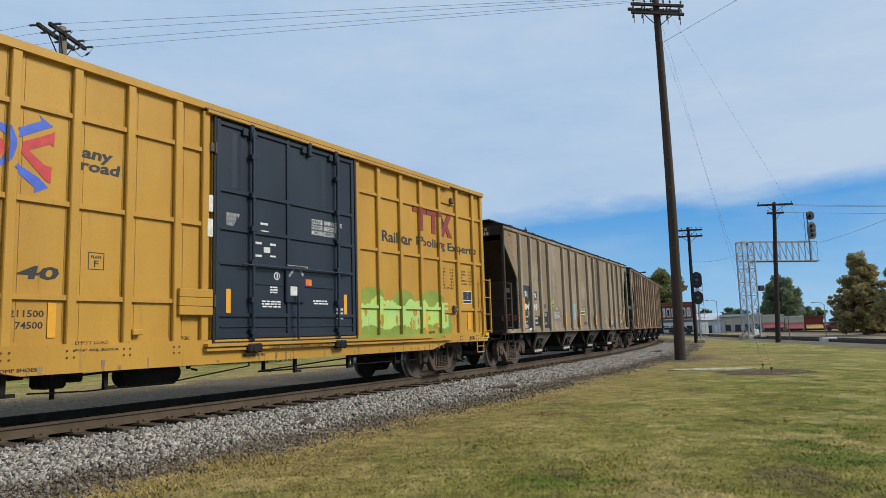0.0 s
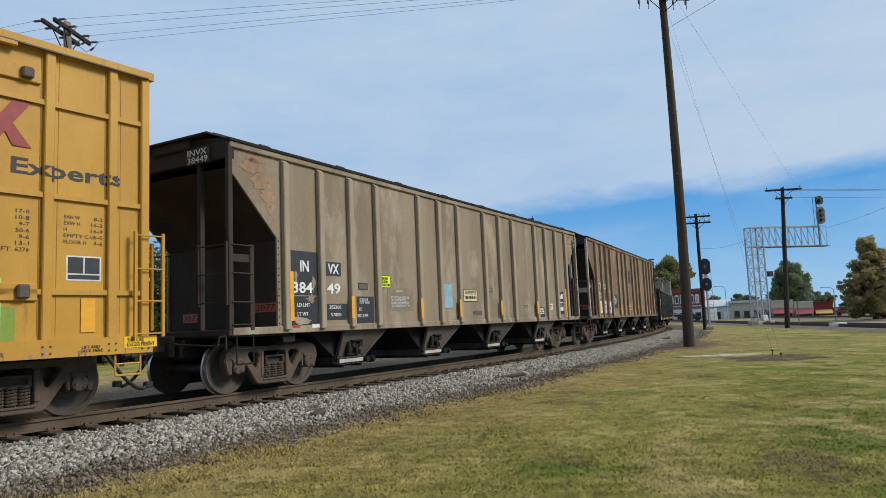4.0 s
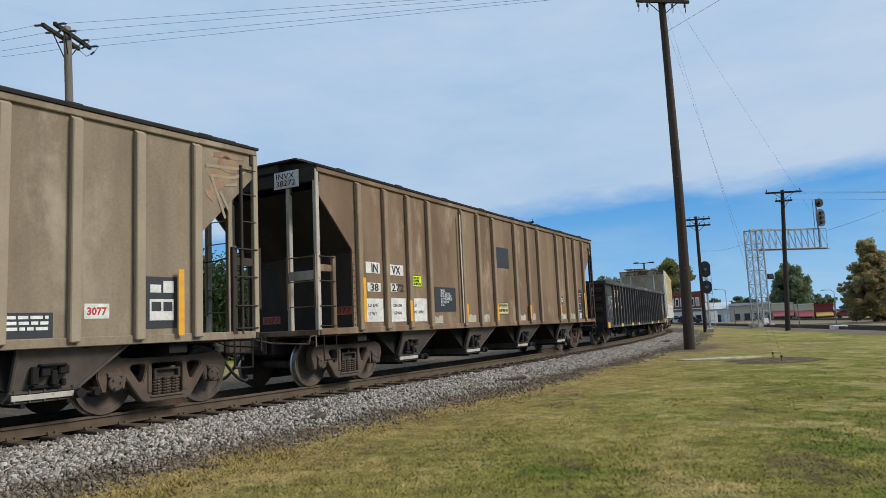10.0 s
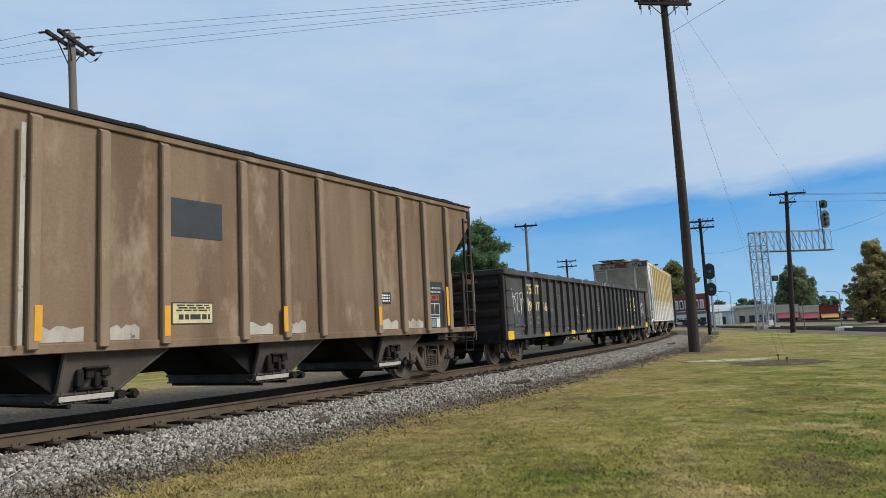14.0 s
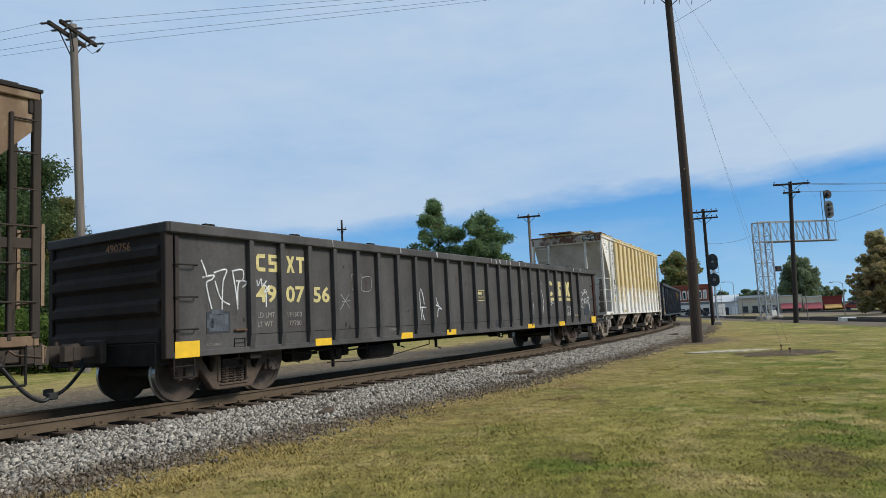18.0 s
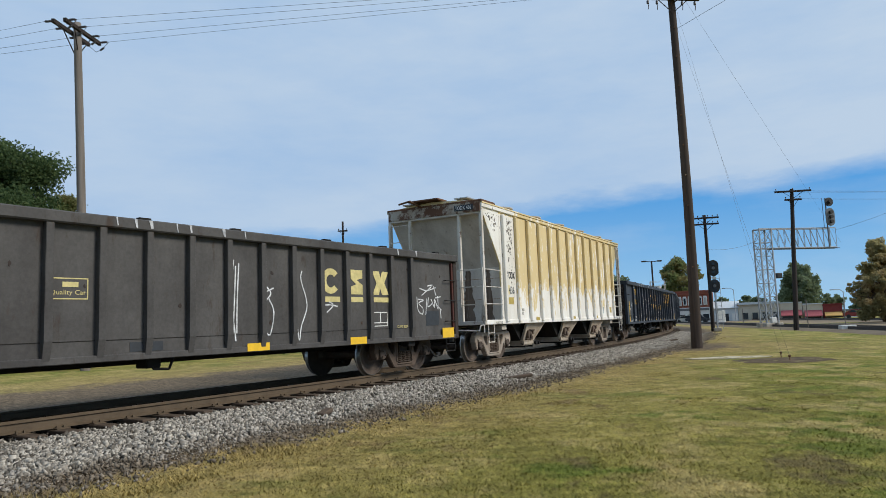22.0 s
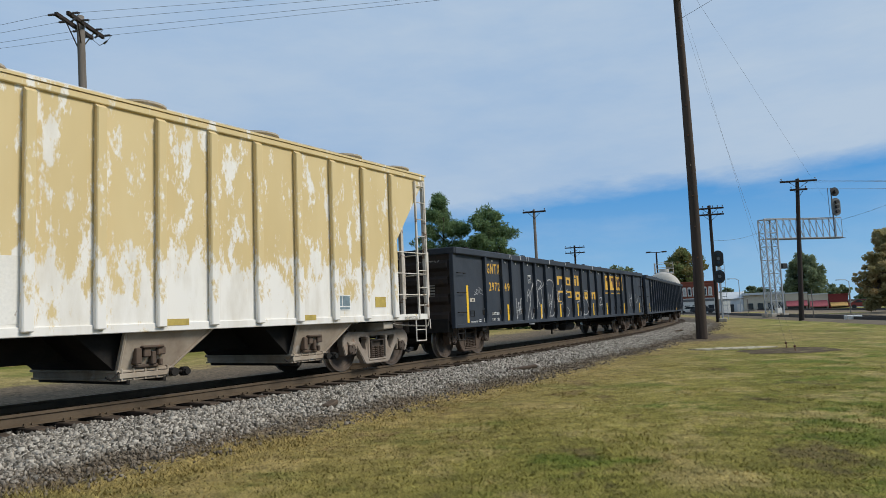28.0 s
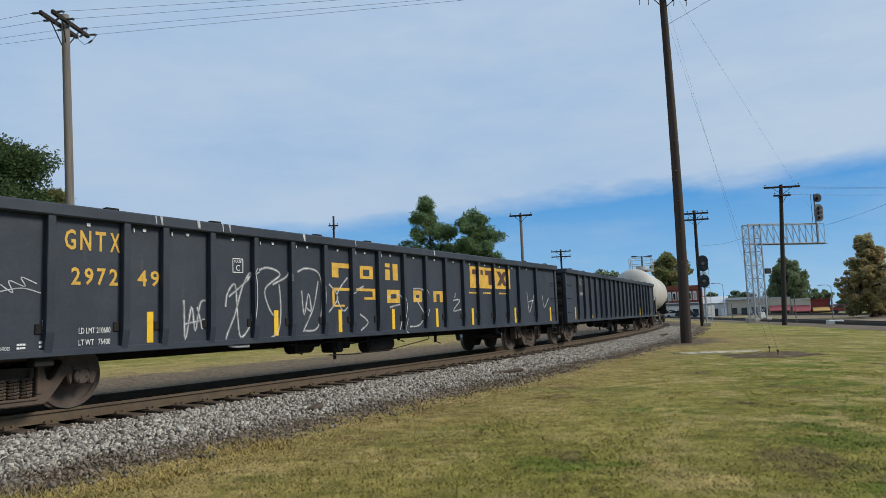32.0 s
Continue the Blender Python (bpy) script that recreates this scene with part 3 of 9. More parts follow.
def stone_material():
    m, nt, b = mat_nodes("loose crushed stone")
    g = nt.nodes.new("ShaderNodeNewGeometry")
    co = g.outputs["Position"]
    c = ramp(nt, g.outputs["Random Per Island"], 0.0, 1.0, (0.080, 0.069, 0.056), (0.490, 0.445, 0.380))
    flat = nt.nodes.new("ShaderNodeVectorMath")
    flat.operation = "MULTIPLY"
    flat.inputs[1].default_value = (1, 1, 0)
    off = nt.nodes.new("ShaderNodeVectorMath")
    off.operation = "DISTANCE"
    nt.links.new(co, flat.inputs[0])
    nt.links.new(flat.outputs[0], off.inputs[0])
    off.inputs[1].default_value = (C0.x, C0.y, 0)
    edge = nd(nt, "ShaderNodeMapRange")
    edge.inputs["From Min"].default_value, edge.inputs["From Max"].default_value = R_NEAR + 1.45, R_NEAR + 3.1
    edge.inputs["To Min"].default_value, edge.inputs["To Max"].default_value = 0.0, 0.42
    nt.links.new(off.outputs["Value"], edge.inputs["Value"])
    add = nt.nodes.new("ShaderNodeMath")
    add.operation = "ADD"
    nt.links.new(edge.outputs["Result"], add.inputs[0])
    nt.links.new(noise_tex(nt, co, 1.1, 6, 0.65), add.inputs[1])
    c = blend(nt, ramp(nt, add.outputs[0], 0.66, 0.90), c, blend(nt, g.outputs["Random Per Island"], (0.090, 0.072, 0.054), (0.240, 0.196, 0.148)))
    # Inside the near rail the train's shade is mixed into the stone colour.
    train_shade = nd(nt, "ShaderNodeMapRange")
    train_shade.inputs["From Min"].default_value, train_shade.inputs["From Max"].default_value = R_NEAR - 0.05, R_NEAR + 0.25
    train_shade.inputs["To Min"].default_value, train_shade.inputs["To Max"].default_value = 0.88, 0.0
    nt.links.new(off.outputs["Value"], train_shade.inputs["Value"])
    c = blend(nt, train_shade.outputs["Result"], c, (0.045, 0.036, 0.028))
    c = blend(nt, 0.5, c, ramp(nt, noise_tex(nt, co, 40, 4, 0.6), 0.3, 0.7, (0.6, 0.6, 0.6), (1.25, 1.25, 1.25)), "MULTIPLY")
    nt.links.new(c, b.inputs["Base Color"])
    b.inputs["Roughness"].default_value = 0.9
    b.inputs["Specular IOR Level"].default_value = 0.1
    return m


M_stone = stone_material()
TIE_Z = RAIL_Z - 0.185
S_A, S_B = -45.0, 150.0
bed = part("ballast_bed", sweep(bm_new(), [(2.45, -0.03), (1.55, 0.055), (0.85, TIE_Z - 0.055), (0.50, TIE_Z - 0.085), (-2.0, TIE_Z - 0.06),
                                           (-2.2, TIE_Z - 0.06), (-2.7, 0.05), (-3.3, -0.04)], S_A, S_B, 0.6, jitter=0.05), M_ballast)
tagged(bed, "bed of pale grey crushed-stone ballast under the track", "ballast", kind="structure")


def soup(name, verts, tris, material):
    """One mesh from numpy arrays of corners and triangles."""
    me = bpy.data.meshes.new(name)
    me.vertices.add(len(verts))
    me.vertices.foreach_set("co", np.asarray(verts, np.float32).ravel())
    me.loops.add(tris.size)
    me.loops.foreach_set("vertex_index", np.asarray(tris, np.int32).ravel())
    me.polygons.add(len(tris))
    me.polygons.foreach_set("loop_start", np.arange(0, tris.size, 3, dtype=np.int32))
    me.polygons.foreach_set("loop_total", np.full(len(tris), 3, np.int32))
    me.update(calc_edges=True)
    me.materials.append(material)
    return new(name, me)


def build_stones():
    """Broken stones: skewed six-sided lumps, no two alike."""
    rng = np.random.default_rng(5)
    cube = np.array([(-1, -1, -1), (1, -1, -1), (1, 1, -1), (-1, 1, -1), (-1, -1, 1), (1, -1, 1), (1, 1, 1), (-1, 1, 1)]) * 0.62
    tri = np.array([(0, 2, 1), (0, 3, 2), (4, 5, 6), (4, 6, 7), (0, 1, 5), (0, 5, 4), (1, 2, 6), (1, 6, 5), (2, 3, 7), (2, 7, 6), (3, 0, 4), (3, 4, 7)])
    n = 118000
    s = 1.5 + 56 * rng.random(n) ** 2.0
    pick = rng.random(n)
    off = np.where(pick < 0.80, rng.triangular(0.40, 0.95, 2.75, n), np.where(pick < 0.90, rng.uniform(-1.9, 0.4, n), rng.triangular(2.0, 2.4, 3.8, n)))
    prof_o = [-3.6, -2.8, -2.35, -2.0, 0.2, 0.8, 1.55, 2.40, 2.8]
    prof_z = [0.0, 0.07, TIE_Z - 0.02, TIE_Z - 0.04, TIE_Z - 0.075, TIE_Z - 0.045, 0.055, 0.0, 0.0]
    z = np.interp(off, prof_o, prof_z) + rng.uniform(-0.015, 0.03, n)
    a = TH - s / R_NEAR
    c = np.stack([C0.x + np.cos(a) * (R_NEAR + off), C0.y - np.sin(a) * (R_NEAR + off), z], 1)
    size = rng.uniform(0.013, 0.038, n) * (1 + np.clip(s - 12, 0, 40) / 60) * np.where(off > 2.4, 0.75, 1.0)
    v = cube[None] + rng.uniform(-0.36, 0.36, (n, 8, 3))
    v = v * rng.uniform(0.45, 1.55, (n, 1, 3)) * (1.08, 1.08, 0.72)
    q = rng.normal(size=(n, 4))
    q /= np.linalg.norm(q, axis=1)[:, None]
    w, i, j, k = q.T
    rot = np.stack([1 - 2 * (j * j + k * k), 2 * (i * j - k * w), 2 * (i * k + j * w), 2 * (i * j + k * w), 1 - 2 * (i * i + k * k), 2 * (j * k - i * w),
                    2 * (i * k - j * w), 2 * (j * k + i * w), 1 - 2 * (i * i + j * j)], 1).reshape(n, 3, 3)
    v = np.einsum("nab,nvb->nva", rot, v) * size[:, None, None] + c[:, None]
    t = tri[None] + 8 * np.arange(n)[:, None, None]
    ob = soup("ballast_stones", v.reshape(-1, 3), t.reshape(-1, 3), M_stone)
    tagged(ob, "loose pale grey crushed stones spilling beside the rail", "ballast", kind="stuff")


build_stones()
track_root = tagged(new("railway_track"), "curved single track of rusty rails on timber ties", "track", kind="structure")
RAIL = [(-0.070, -0.165), (0.070, -0.165), (0.070, -0.152), (0.012, -0.132), (0.010, -0.045), (0.036, -0.035), (0.036, -0.004), (0.030, 0.0),
        (-0.030, 0.0), (-0.036, -0.004), (-0.036, -0.035), (-0.010, -0.045), (-0.012, -0.132), (-0.070, -0.152)]
for off in (0.0, -2 * HALF):
    rail = part("rail", sweep(bm_new(), [(off + o, RAIL_Z + z) for o, z in RAIL], S_A, S_B, 0.8), [M_rail, M_railtop], track_root)
    top = [p for p in rail.data.polygons if abs(p.normal.z) > 0.9 and p.center.z > RAIL_Z - 0.01]
    for p in top:
        p.material_index = 1


def build_ties():
    rng = random.Random(8)
    bm = box(bm_new(), -1.31, 1.31, -0.115, 0.115, -0.18, 0.0, 0.012)
    first = None
    spike = None
    for i in range(150):
        s = -6 + 0.53 * i
        x, y, a = track(s, -HALF)
        m = Matrix.Translation((x, y, TIE_Z + 0.012 + rng.uniform(-0.012, 0.008))) @ Matrix.Rotation(-a + rng.uniform(-0.02, 0.02), 4, "Z") @ Matrix.Translation((rng.uniform(-0.05, 0.09), 0, 0))
        if first is None:
            first = part("tie", bm, M_tie, track_root)
            first.matrix_basis = m
        else:
            again(first, track_root, m)
        for off in (0.0, -2 * HALF):
            if s > 34 or s < 1:
                continue
            x, y, a = track(s, off)
            m = Matrix.Translation((x, y, RAIL_Z - 0.165)) @ Matrix.Rotation(-a, 4, "Z")
            if spike is None:
                b2 = box(bm_new(), -0.17, 0.17, -0.09, 0.09, -0.012, 0.004)
                for dx in (-0.085, 0.085):
                    for dy in (-0.05, 0.05):
                        box(b2, dx - 0.013, dx + 0.013, dy - 0.013, dy + 0.013, 0.0, 0.035)
                spike = part("tie_plate", b2, M_rail, track_root)
                spike.matrix_basis = m
            else:
                again(spike, track_root, m)


build_ties()
# ---- the train ----
CARS, WHEELS, SHARED = [], [], {}


def travelled(t):
    """Metres that the train has gone at t seconds."""
    u = (t - 16) / 16
    return 2.7 * t + 2.546 * u + 0.836 * u ** 2 - 0.304 * u ** 3 - 0.247 * u ** 4


def shared(key, make, parent, m):
    """A part on a mesh that is made once for all the cars."""
    if key not in SHARED:
        SHARED[key] = make()
        SHARED[key].parent = parent
        SHARED[key].matrix_basis = m
        return SHARED[key]
    return again(SHARED[key], parent, m)


def holed(bm, outer, holes, y0, y1, bevel=0.0):
    """A flat plate in x and z with holes, drawn out from y0 to y1."""
    loops = []
    for pts in [outer] + holes:
        vs = [bm.verts.new((px, y0, pz)) for px, pz in pts]
        loops.append(vs)
        for i in range(len(vs)):
            bm.edges.new((vs[i], vs[(i + 1) % len(vs)]))
    r = bmesh.ops.triangle_fill(bm, use_beauty=True, use_dissolve=False, edges=bm.edges[:])
    faces = [f for f in r["geom"] if isinstance(f, bmesh.types.BMFace)]
    twin = {}
    for vs in loops:
        for v in vs:
            twin[v] = bm.verts.new((v.co.x, y1, v.co.z))
    for f in faces:
        bm.faces.new([twin[v] for v in reversed(f.verts)])
    walls = []
    for vs in loops:
        for i in range(len(vs)):
            p, q = vs[i], vs[(i + 1) % len(vs)]
            walls.append(bm.faces.new((p, q, twin[q], twin[p])))
    if bevel:
        bmesh.ops.recalc_face_normals(bm, faces=bm.faces)
        edge = [e for e in bm.edges if len(e.link_faces) == 2 and e.calc_face_angle() > 1.0]
        bmesh.ops.bevel(bm, geom=edge, offset=bevel, segments=2, affect="EDGES")
    return bm


def make_side_frame(material):
    """A cast frame: rounded shoulders over the bearings, two windows and a spring pocket."""
    half = [(0.0, 0.12), (0.36, 0.12), (0.44, 0.15), (0.70, 0.50), (0.715, 0.40), (0.735, 0.36), (0.775, 0.37), (0.785, 0.56), (0.99, 0.56), (1.01, 0.36),
            (1.04, 0.33), (1.09, 0.345), (1.17, 0.56), (1.15, 0.70), (1.07, 0.79), (0.94, 0.83), (0.62, 0.815), (0.40, 0.805), (0.0, 0.805)]
    outer = half[1:-1] + [(-x, z) for x, z in reversed(half[1:-1])]
    win = [(0.385, 0.69), (0.375, 0.63), (0.43, 0.44), (0.475, 0.43), (0.63, 0.64), (0.625, 0.69), (0.59, 0.71), (0.42, 0.71)]
    pocket = [(-0.27, 0.24), (-0.24, 0.21), (0.24, 0.21), (0.27, 0.24), (0.27, 0.69), (0.25, 0.715), (-0.25, 0.715), (-0.27, 0.69)]
    bm = holed(bm_new(), outer, [win, [(-x, z) for x, z in win], pocket], -0.08, 0.08, 0.014)
    for k in (-1, 1):
        box(bm, k * 0.31 - 0.035, k * 0.31 + 0.035, -0.10, -0.07, 0.26, 0.70, 0.012)
        box(bm, k * 0.889 - 0.12, k * 0.889 + 0.12, -0.115, 0.05, 0.545, 0.605, 0.012)
        box(bm, k * 0.889 - 0.14, k * 0.889 + 0.14, -0.10, 0.02, 0.60, 0.62, 0.006)
    box(bm, -0.30, 0.30, -0.10, 0.10, 0.185, 0.225, 0.012)
    return part("side_frame", bm, material)


def make_spring():
    bm, pts = bm_new(), []
    for i in range(6 * 10 + 1):
        a = 2 * math.pi * i / 10
        pts.append((0.068 * math.cos(a), 0.068 * math.sin(a), 0.225 + 0.255 * i / 60))
    tube(bm, pts, 0.017, 5)
    return part("coil_spring", bm, M_sideframe)


def make_wheel_set():
    bm = bm_new()
    prof = [(0.60, 0.085), (0.68, 0.14), (0.68, 0.40), (0.682, 0.476), (0.692, 0.487), (0.705, 0.485), (0.716, 0.462), (0.81, 0.455), (0.815, 0.445),
            (0.815, 0.385), (0.785, 0.365), (0.750, 0.25), (0.765, 0.15), (0.81, 0.13), (0.815, 0.07), (1.06, 0.07)]
    mats = [0, 0, 0, 0, 1, 1, 1, 2, 0, 0, 0, 0, 0, 0, 0]
    for k in (-1, 1):
        lathe(bm, [(k * a, r) for a, r in prof], 40, "y", mats)
        lathe(bm, [(k * a, r) for a, r in ((0.92, 0.115), (1.11, 0.115), (1.125, 0.10), (1.13, 0.055), (1.128, 0.0005))], 24, "y")
        for i in range(3):
            a = 2.094 * i
            rod(bm, (0.07 * math.cos(a), k * 1.12, 0.07 * math.sin(a)), (0.07 * math.cos(a), k * 1.15, 0.07 * math.sin(a)), 0.018, n=6)
    rod(bm, (0, -0.62, 0), (0, 0.62, 0), 0.085, n=16)
    ob = part("wheel_set", bm, [M_wheel, M_tread, M_rim])
    return ob


M_rim = plain("scuffed wheel rim", (0.26, 0.23, 0.20), 0.5, 0.4)


def make_bolster():
    bm = box(bm_new(), -0.24, 0.24, -1.10, 1.10, 0.475, 0.50, 0.008)
    box(bm, -0.24, 0.24, -1.10, 1.10, 0.60, 0.63, 0.008)
    box(bm, -0.24, -0.19, -1.10, 1.10, 0.49, 0.61, 0.008)
    box(bm, 0.19, 0.24, -1.10, 1.10, 0.49, 0.61, 0.008)
    box(bm, -0.20, 0.20, -1.02, 1.02, 0.49, 0.61)
    box(bm, -0.30, 0.30, -0.34, 0.34, 0.62, 0.70, 0.02)
    for k in (-1, 1):
        rod(bm, (k * 0.42, -0.8, 0.42), (k * 0.42, 0.8, 0.42), 0.05)
        for q in (-1, 1):
            box(bm, k * 0.36, k * 0.43, q * 0.78 - 0.08, q * 0.78 + 0.08, 0.30, 0.55, 0.01)
    return part("truck", bm, M_truck_dark)


M_truck_dark = surface("dusty dark bolster steel", (0.05, 0.04, 0.033), (0.085, 0.065, 0.05), 0.85, 20, 2.5, bump=0.2)


def add_truck(car, x, a, frame_material):
    """A four-wheel truck under a car, turned to suit the curve."""
    tr = shared("truck", make_bolster, car, pose(x, 0, 0, 0, 0, math.degrees(a / R_NEAR) * (1 if x > 0 else -1)))
    for k in (-1, 1):
        shared(("frame", frame_material.name), lambda: make_side_frame(frame_material), tr, pose(0, k * 1.0, 0))
        for dx in (-0.165, 0.0, 0.165):
            shared("spring", make_spring, tr, pose(dx, k * 1.035, 0))
        w = shared("wheels", make_wheel_set, tr, pose(k * 0.889, 0, 0.457))
        WHEELS.append((w, k * 0.889))
    return tr


def new_car(name, label, category, s_mid, bogie, frame_material=None):
    car = tagged(new(name), label, category, "cars of the freight train")
    CARS.append((car, s_mid, bogie))
    for k in (-1, 1):
        add_truck(car, k * bogie, bogie, frame_material or M_sideframe)
    return car


def make_coupler():
    """A shank in its striker, and a knuckle head with guard arm, lock block and pin."""
    bm = box(bm_new(), -0.55, 0.26, -0.10, 0.10, 0.78, 0.97, 0.02)
    box(bm, -0.16, -0.04, -0.24, 0.24, 0.68, 1.06, 0.03)
    box(bm, 0.20, 0.40, -0.19, 0.16, 0.72, 1.02, 0.05)
    prism(bm, [(0.36, -0.19), (0.56, -0.17), (0.60, -0.10), (0.46, -0.06), (0.36, -0.05)], "z", 0.74, 1.0)
    prism(bm, [(0.36, 0.15), (0.52, 0.20), (0.56, 0.14), (0.40, 0.06)], "z", 0.76, 0.99)
    rod(bm, (0.46, -0.13, 0.68), (0.46, -0.13, 1.06), 0.035, n=10)
    rod(bm, (0.30, 0.0, 0.60), (0.30, 0.0, 0.74), 0.04, n=8)
    return part("coupler", bm, M_truck_dark)


def make_hose():
    bm, pts = bm_new(), []
    for i in range(15):
        u = i / 14
        pts.append((0.02 + 0.80 * u, -0.44 - 0.06 * math.sin(math.pi * u), 0.86 - 0.62 * math.sin(math.pi * 0.5 * min(1.0, u * 1.25)) + 0.16 * max(0.0, u - 0.8) * 5 * 0.5))
    tube(bm, pts, 0.03, 8)
    for p in (0, 13):
        q = pts[p]
        box(bm, q[0] - 0.07, q[0] + 0.07, q[1] - 0.045, q[1] + 0.045, q[2] - 0.05, q[2] + 0.05, 0.015)
    rod(bm, (-0.30, -0.44, 0.92), (0.06, -0.44, 0.86), 0.024, n=8)
    return part("air_hose", bm, M_signal)


def add_ends(car, half, gap=0.7):
    for k in (-1, 1):
        m = pose(k * (half + gap - 0.52), 0, 0, 0, 0, 0 if k > 0 else 180)
        shared("coupler", make_coupler, car, m)
        shared("hose", make_hose, car, pose(k * (half - 0.10), 0, 0, 0, 0, 0 if k > 0 else 180))


def ladder(car, x0, x1, y, rungs, material, stile=True, name="ladder", z_low=None, z_high=None):
    if not stile:
        for z in rungs:
            part("ladder_rung", rod(bm_new(), (x0, y, z), (x1, y, z), 0.013, n=6), material, car)
        return None
    lo, hi = rungs[0] if z_low is None else z_low, rungs[-1] if z_high is None else z_high
    first = part(name, box(bm_new(), x0 - 0.022, x0 + 0.022, y - 0.012, y + 0.03, lo - 0.05, hi + 0.05), material, car)
    part("stile", box(bm_new(), x1 - 0.022, x1 + 0.022, y - 0.012, y + 0.03, lo - 0.05, hi + 0.05), material, first)
    for z in rungs:
        part("rung", rod(bm_new(), (x0, y, z), (x1, y, z), 0.012, n=6), material, first)
    return first


def end_ladder(car, x, y0, y1, rungs, material, name="end_ladder"):
    first = part(name, box(bm_new(), x - 0.012, x + 0.03, y0 - 0.022, y0 + 0.022, rungs[0] - 0.05, rungs[-1] + 0.05), material, car)
    part("stile", box(bm_new(), x - 0.012, x + 0.03, y1 - 0.022, y1 + 0.022, rungs[0] - 0.05, rungs[-1] + 0.05), material, first)
    for z in rungs:
        part("rung", rod(bm_new(), (x, y0, z), (x, y1, z), 0.012, n=6), material, first)
    return first


def brake_rigging(car, x, z, reach=3.2):
    """A reservoir, a valve with its pipes, a cylinder and levers slung under a car about x."""
    bm = lathe(bm_new(), [(-0.55, 0.02), (-0.53, 0.13), (-0.46, 0.185), (0.46, 0.185), (0.53, 0.13), (0.55, 0.02)], 18, "x")
    part("air_reservoir", bm, M_chassis, car).matrix_basis = pose(x, -0.95, z - 0.17)
    bm = box(bm_new(), x - 1.75, x - 1.40, -1.12, -0.75, z - 0.27, z + 0.02, 0.04)
    box(bm, x - 1.36, x - 1.15, -1.10, -0.80, z - 0.20, z + 0.04, 0.03)
    rod(bm, (x - 1.58, -1.16, z - 0.12), (x - 1.58, -0.70, z - 0.12), 0.10, n=12)
    rod(bm, (x - 1.52, -0.95, z - 0.25), (x - 1.52, -0.95, z - 0.42), 0.035, n=8)
    part("control_valve", bm, M_chassis, car)
    bm = rod(bm_new(), (x - 2.75, -0.80, z - 0.10), (x - 2.15, -0.80, z - 0.10), 0.14, n=14)
    rod(bm, (x - 2.15, -0.80, z - 0.10), (x - 1.85, -0.80, z - 0.10), 0.03, n=8)
    part("brake_cylinder", bm, M_chassis, car)
    bm = tube(bm_new(), [(x - reach, -1.18, z - 0.03), (x - 2.6, -1.22, z - 0.07), (x - 1.9, -1.2, z - 0.02), (x - 1.2, -1.16, z - 0.10), (x + 0.6, -1.18, z - 0.02), (x + reach, -1.16, z - 0.03)], 0.017)
    part("brake_pipe", bm, M_chassis, car)
    bm = tube(bm_new(), [(x - 2.0, -1.2, z - 0.30), (x - 1.2, -1.22, z - 0.33), (x + 0.2, -1.2, z - 0.31), (x + 1.9, -1.2, z - 0.14)], 0.011)
    rod(bm, (x + 1.9, -1.2, z - 0.14), (x + 1.9, -1.2, z + 0.05), 0.012)
    part("release_rod", bm, M_chassis, car)
    for dx, drop in ((-2.95, 0.20), (-0.62, 0.12), (0.62, 0.12), (2.3, 0.24)):
        bm = box(bm_new(), x + dx - 0.03, x + dx + 0.03, -1.18, -1.12, z - drop, z + 0.06, 0.008)
        rod(bm, (x + dx, -1.22, z - drop), (x + dx + 0.12, -1.22, z - drop - 0.03), 0.016)
        part("hanger", bm, M_chassis, car)


def stirrup(car, x, material, y=-1.52, z=0.95, drop=0.42):
    bm = bm_new()
    tube(bm, [(x - 0.19, y, z), (x - 0.19, y, z - drop), (x + 0.19, y, z - drop), (x + 0.19, y, z)], 0.016)
    rod(bm, (x - 0.19, y, z - drop / 2), (x + 0.19, y, z - drop / 2), 0.012)
    return part("stirrup_step", bm, material, car)


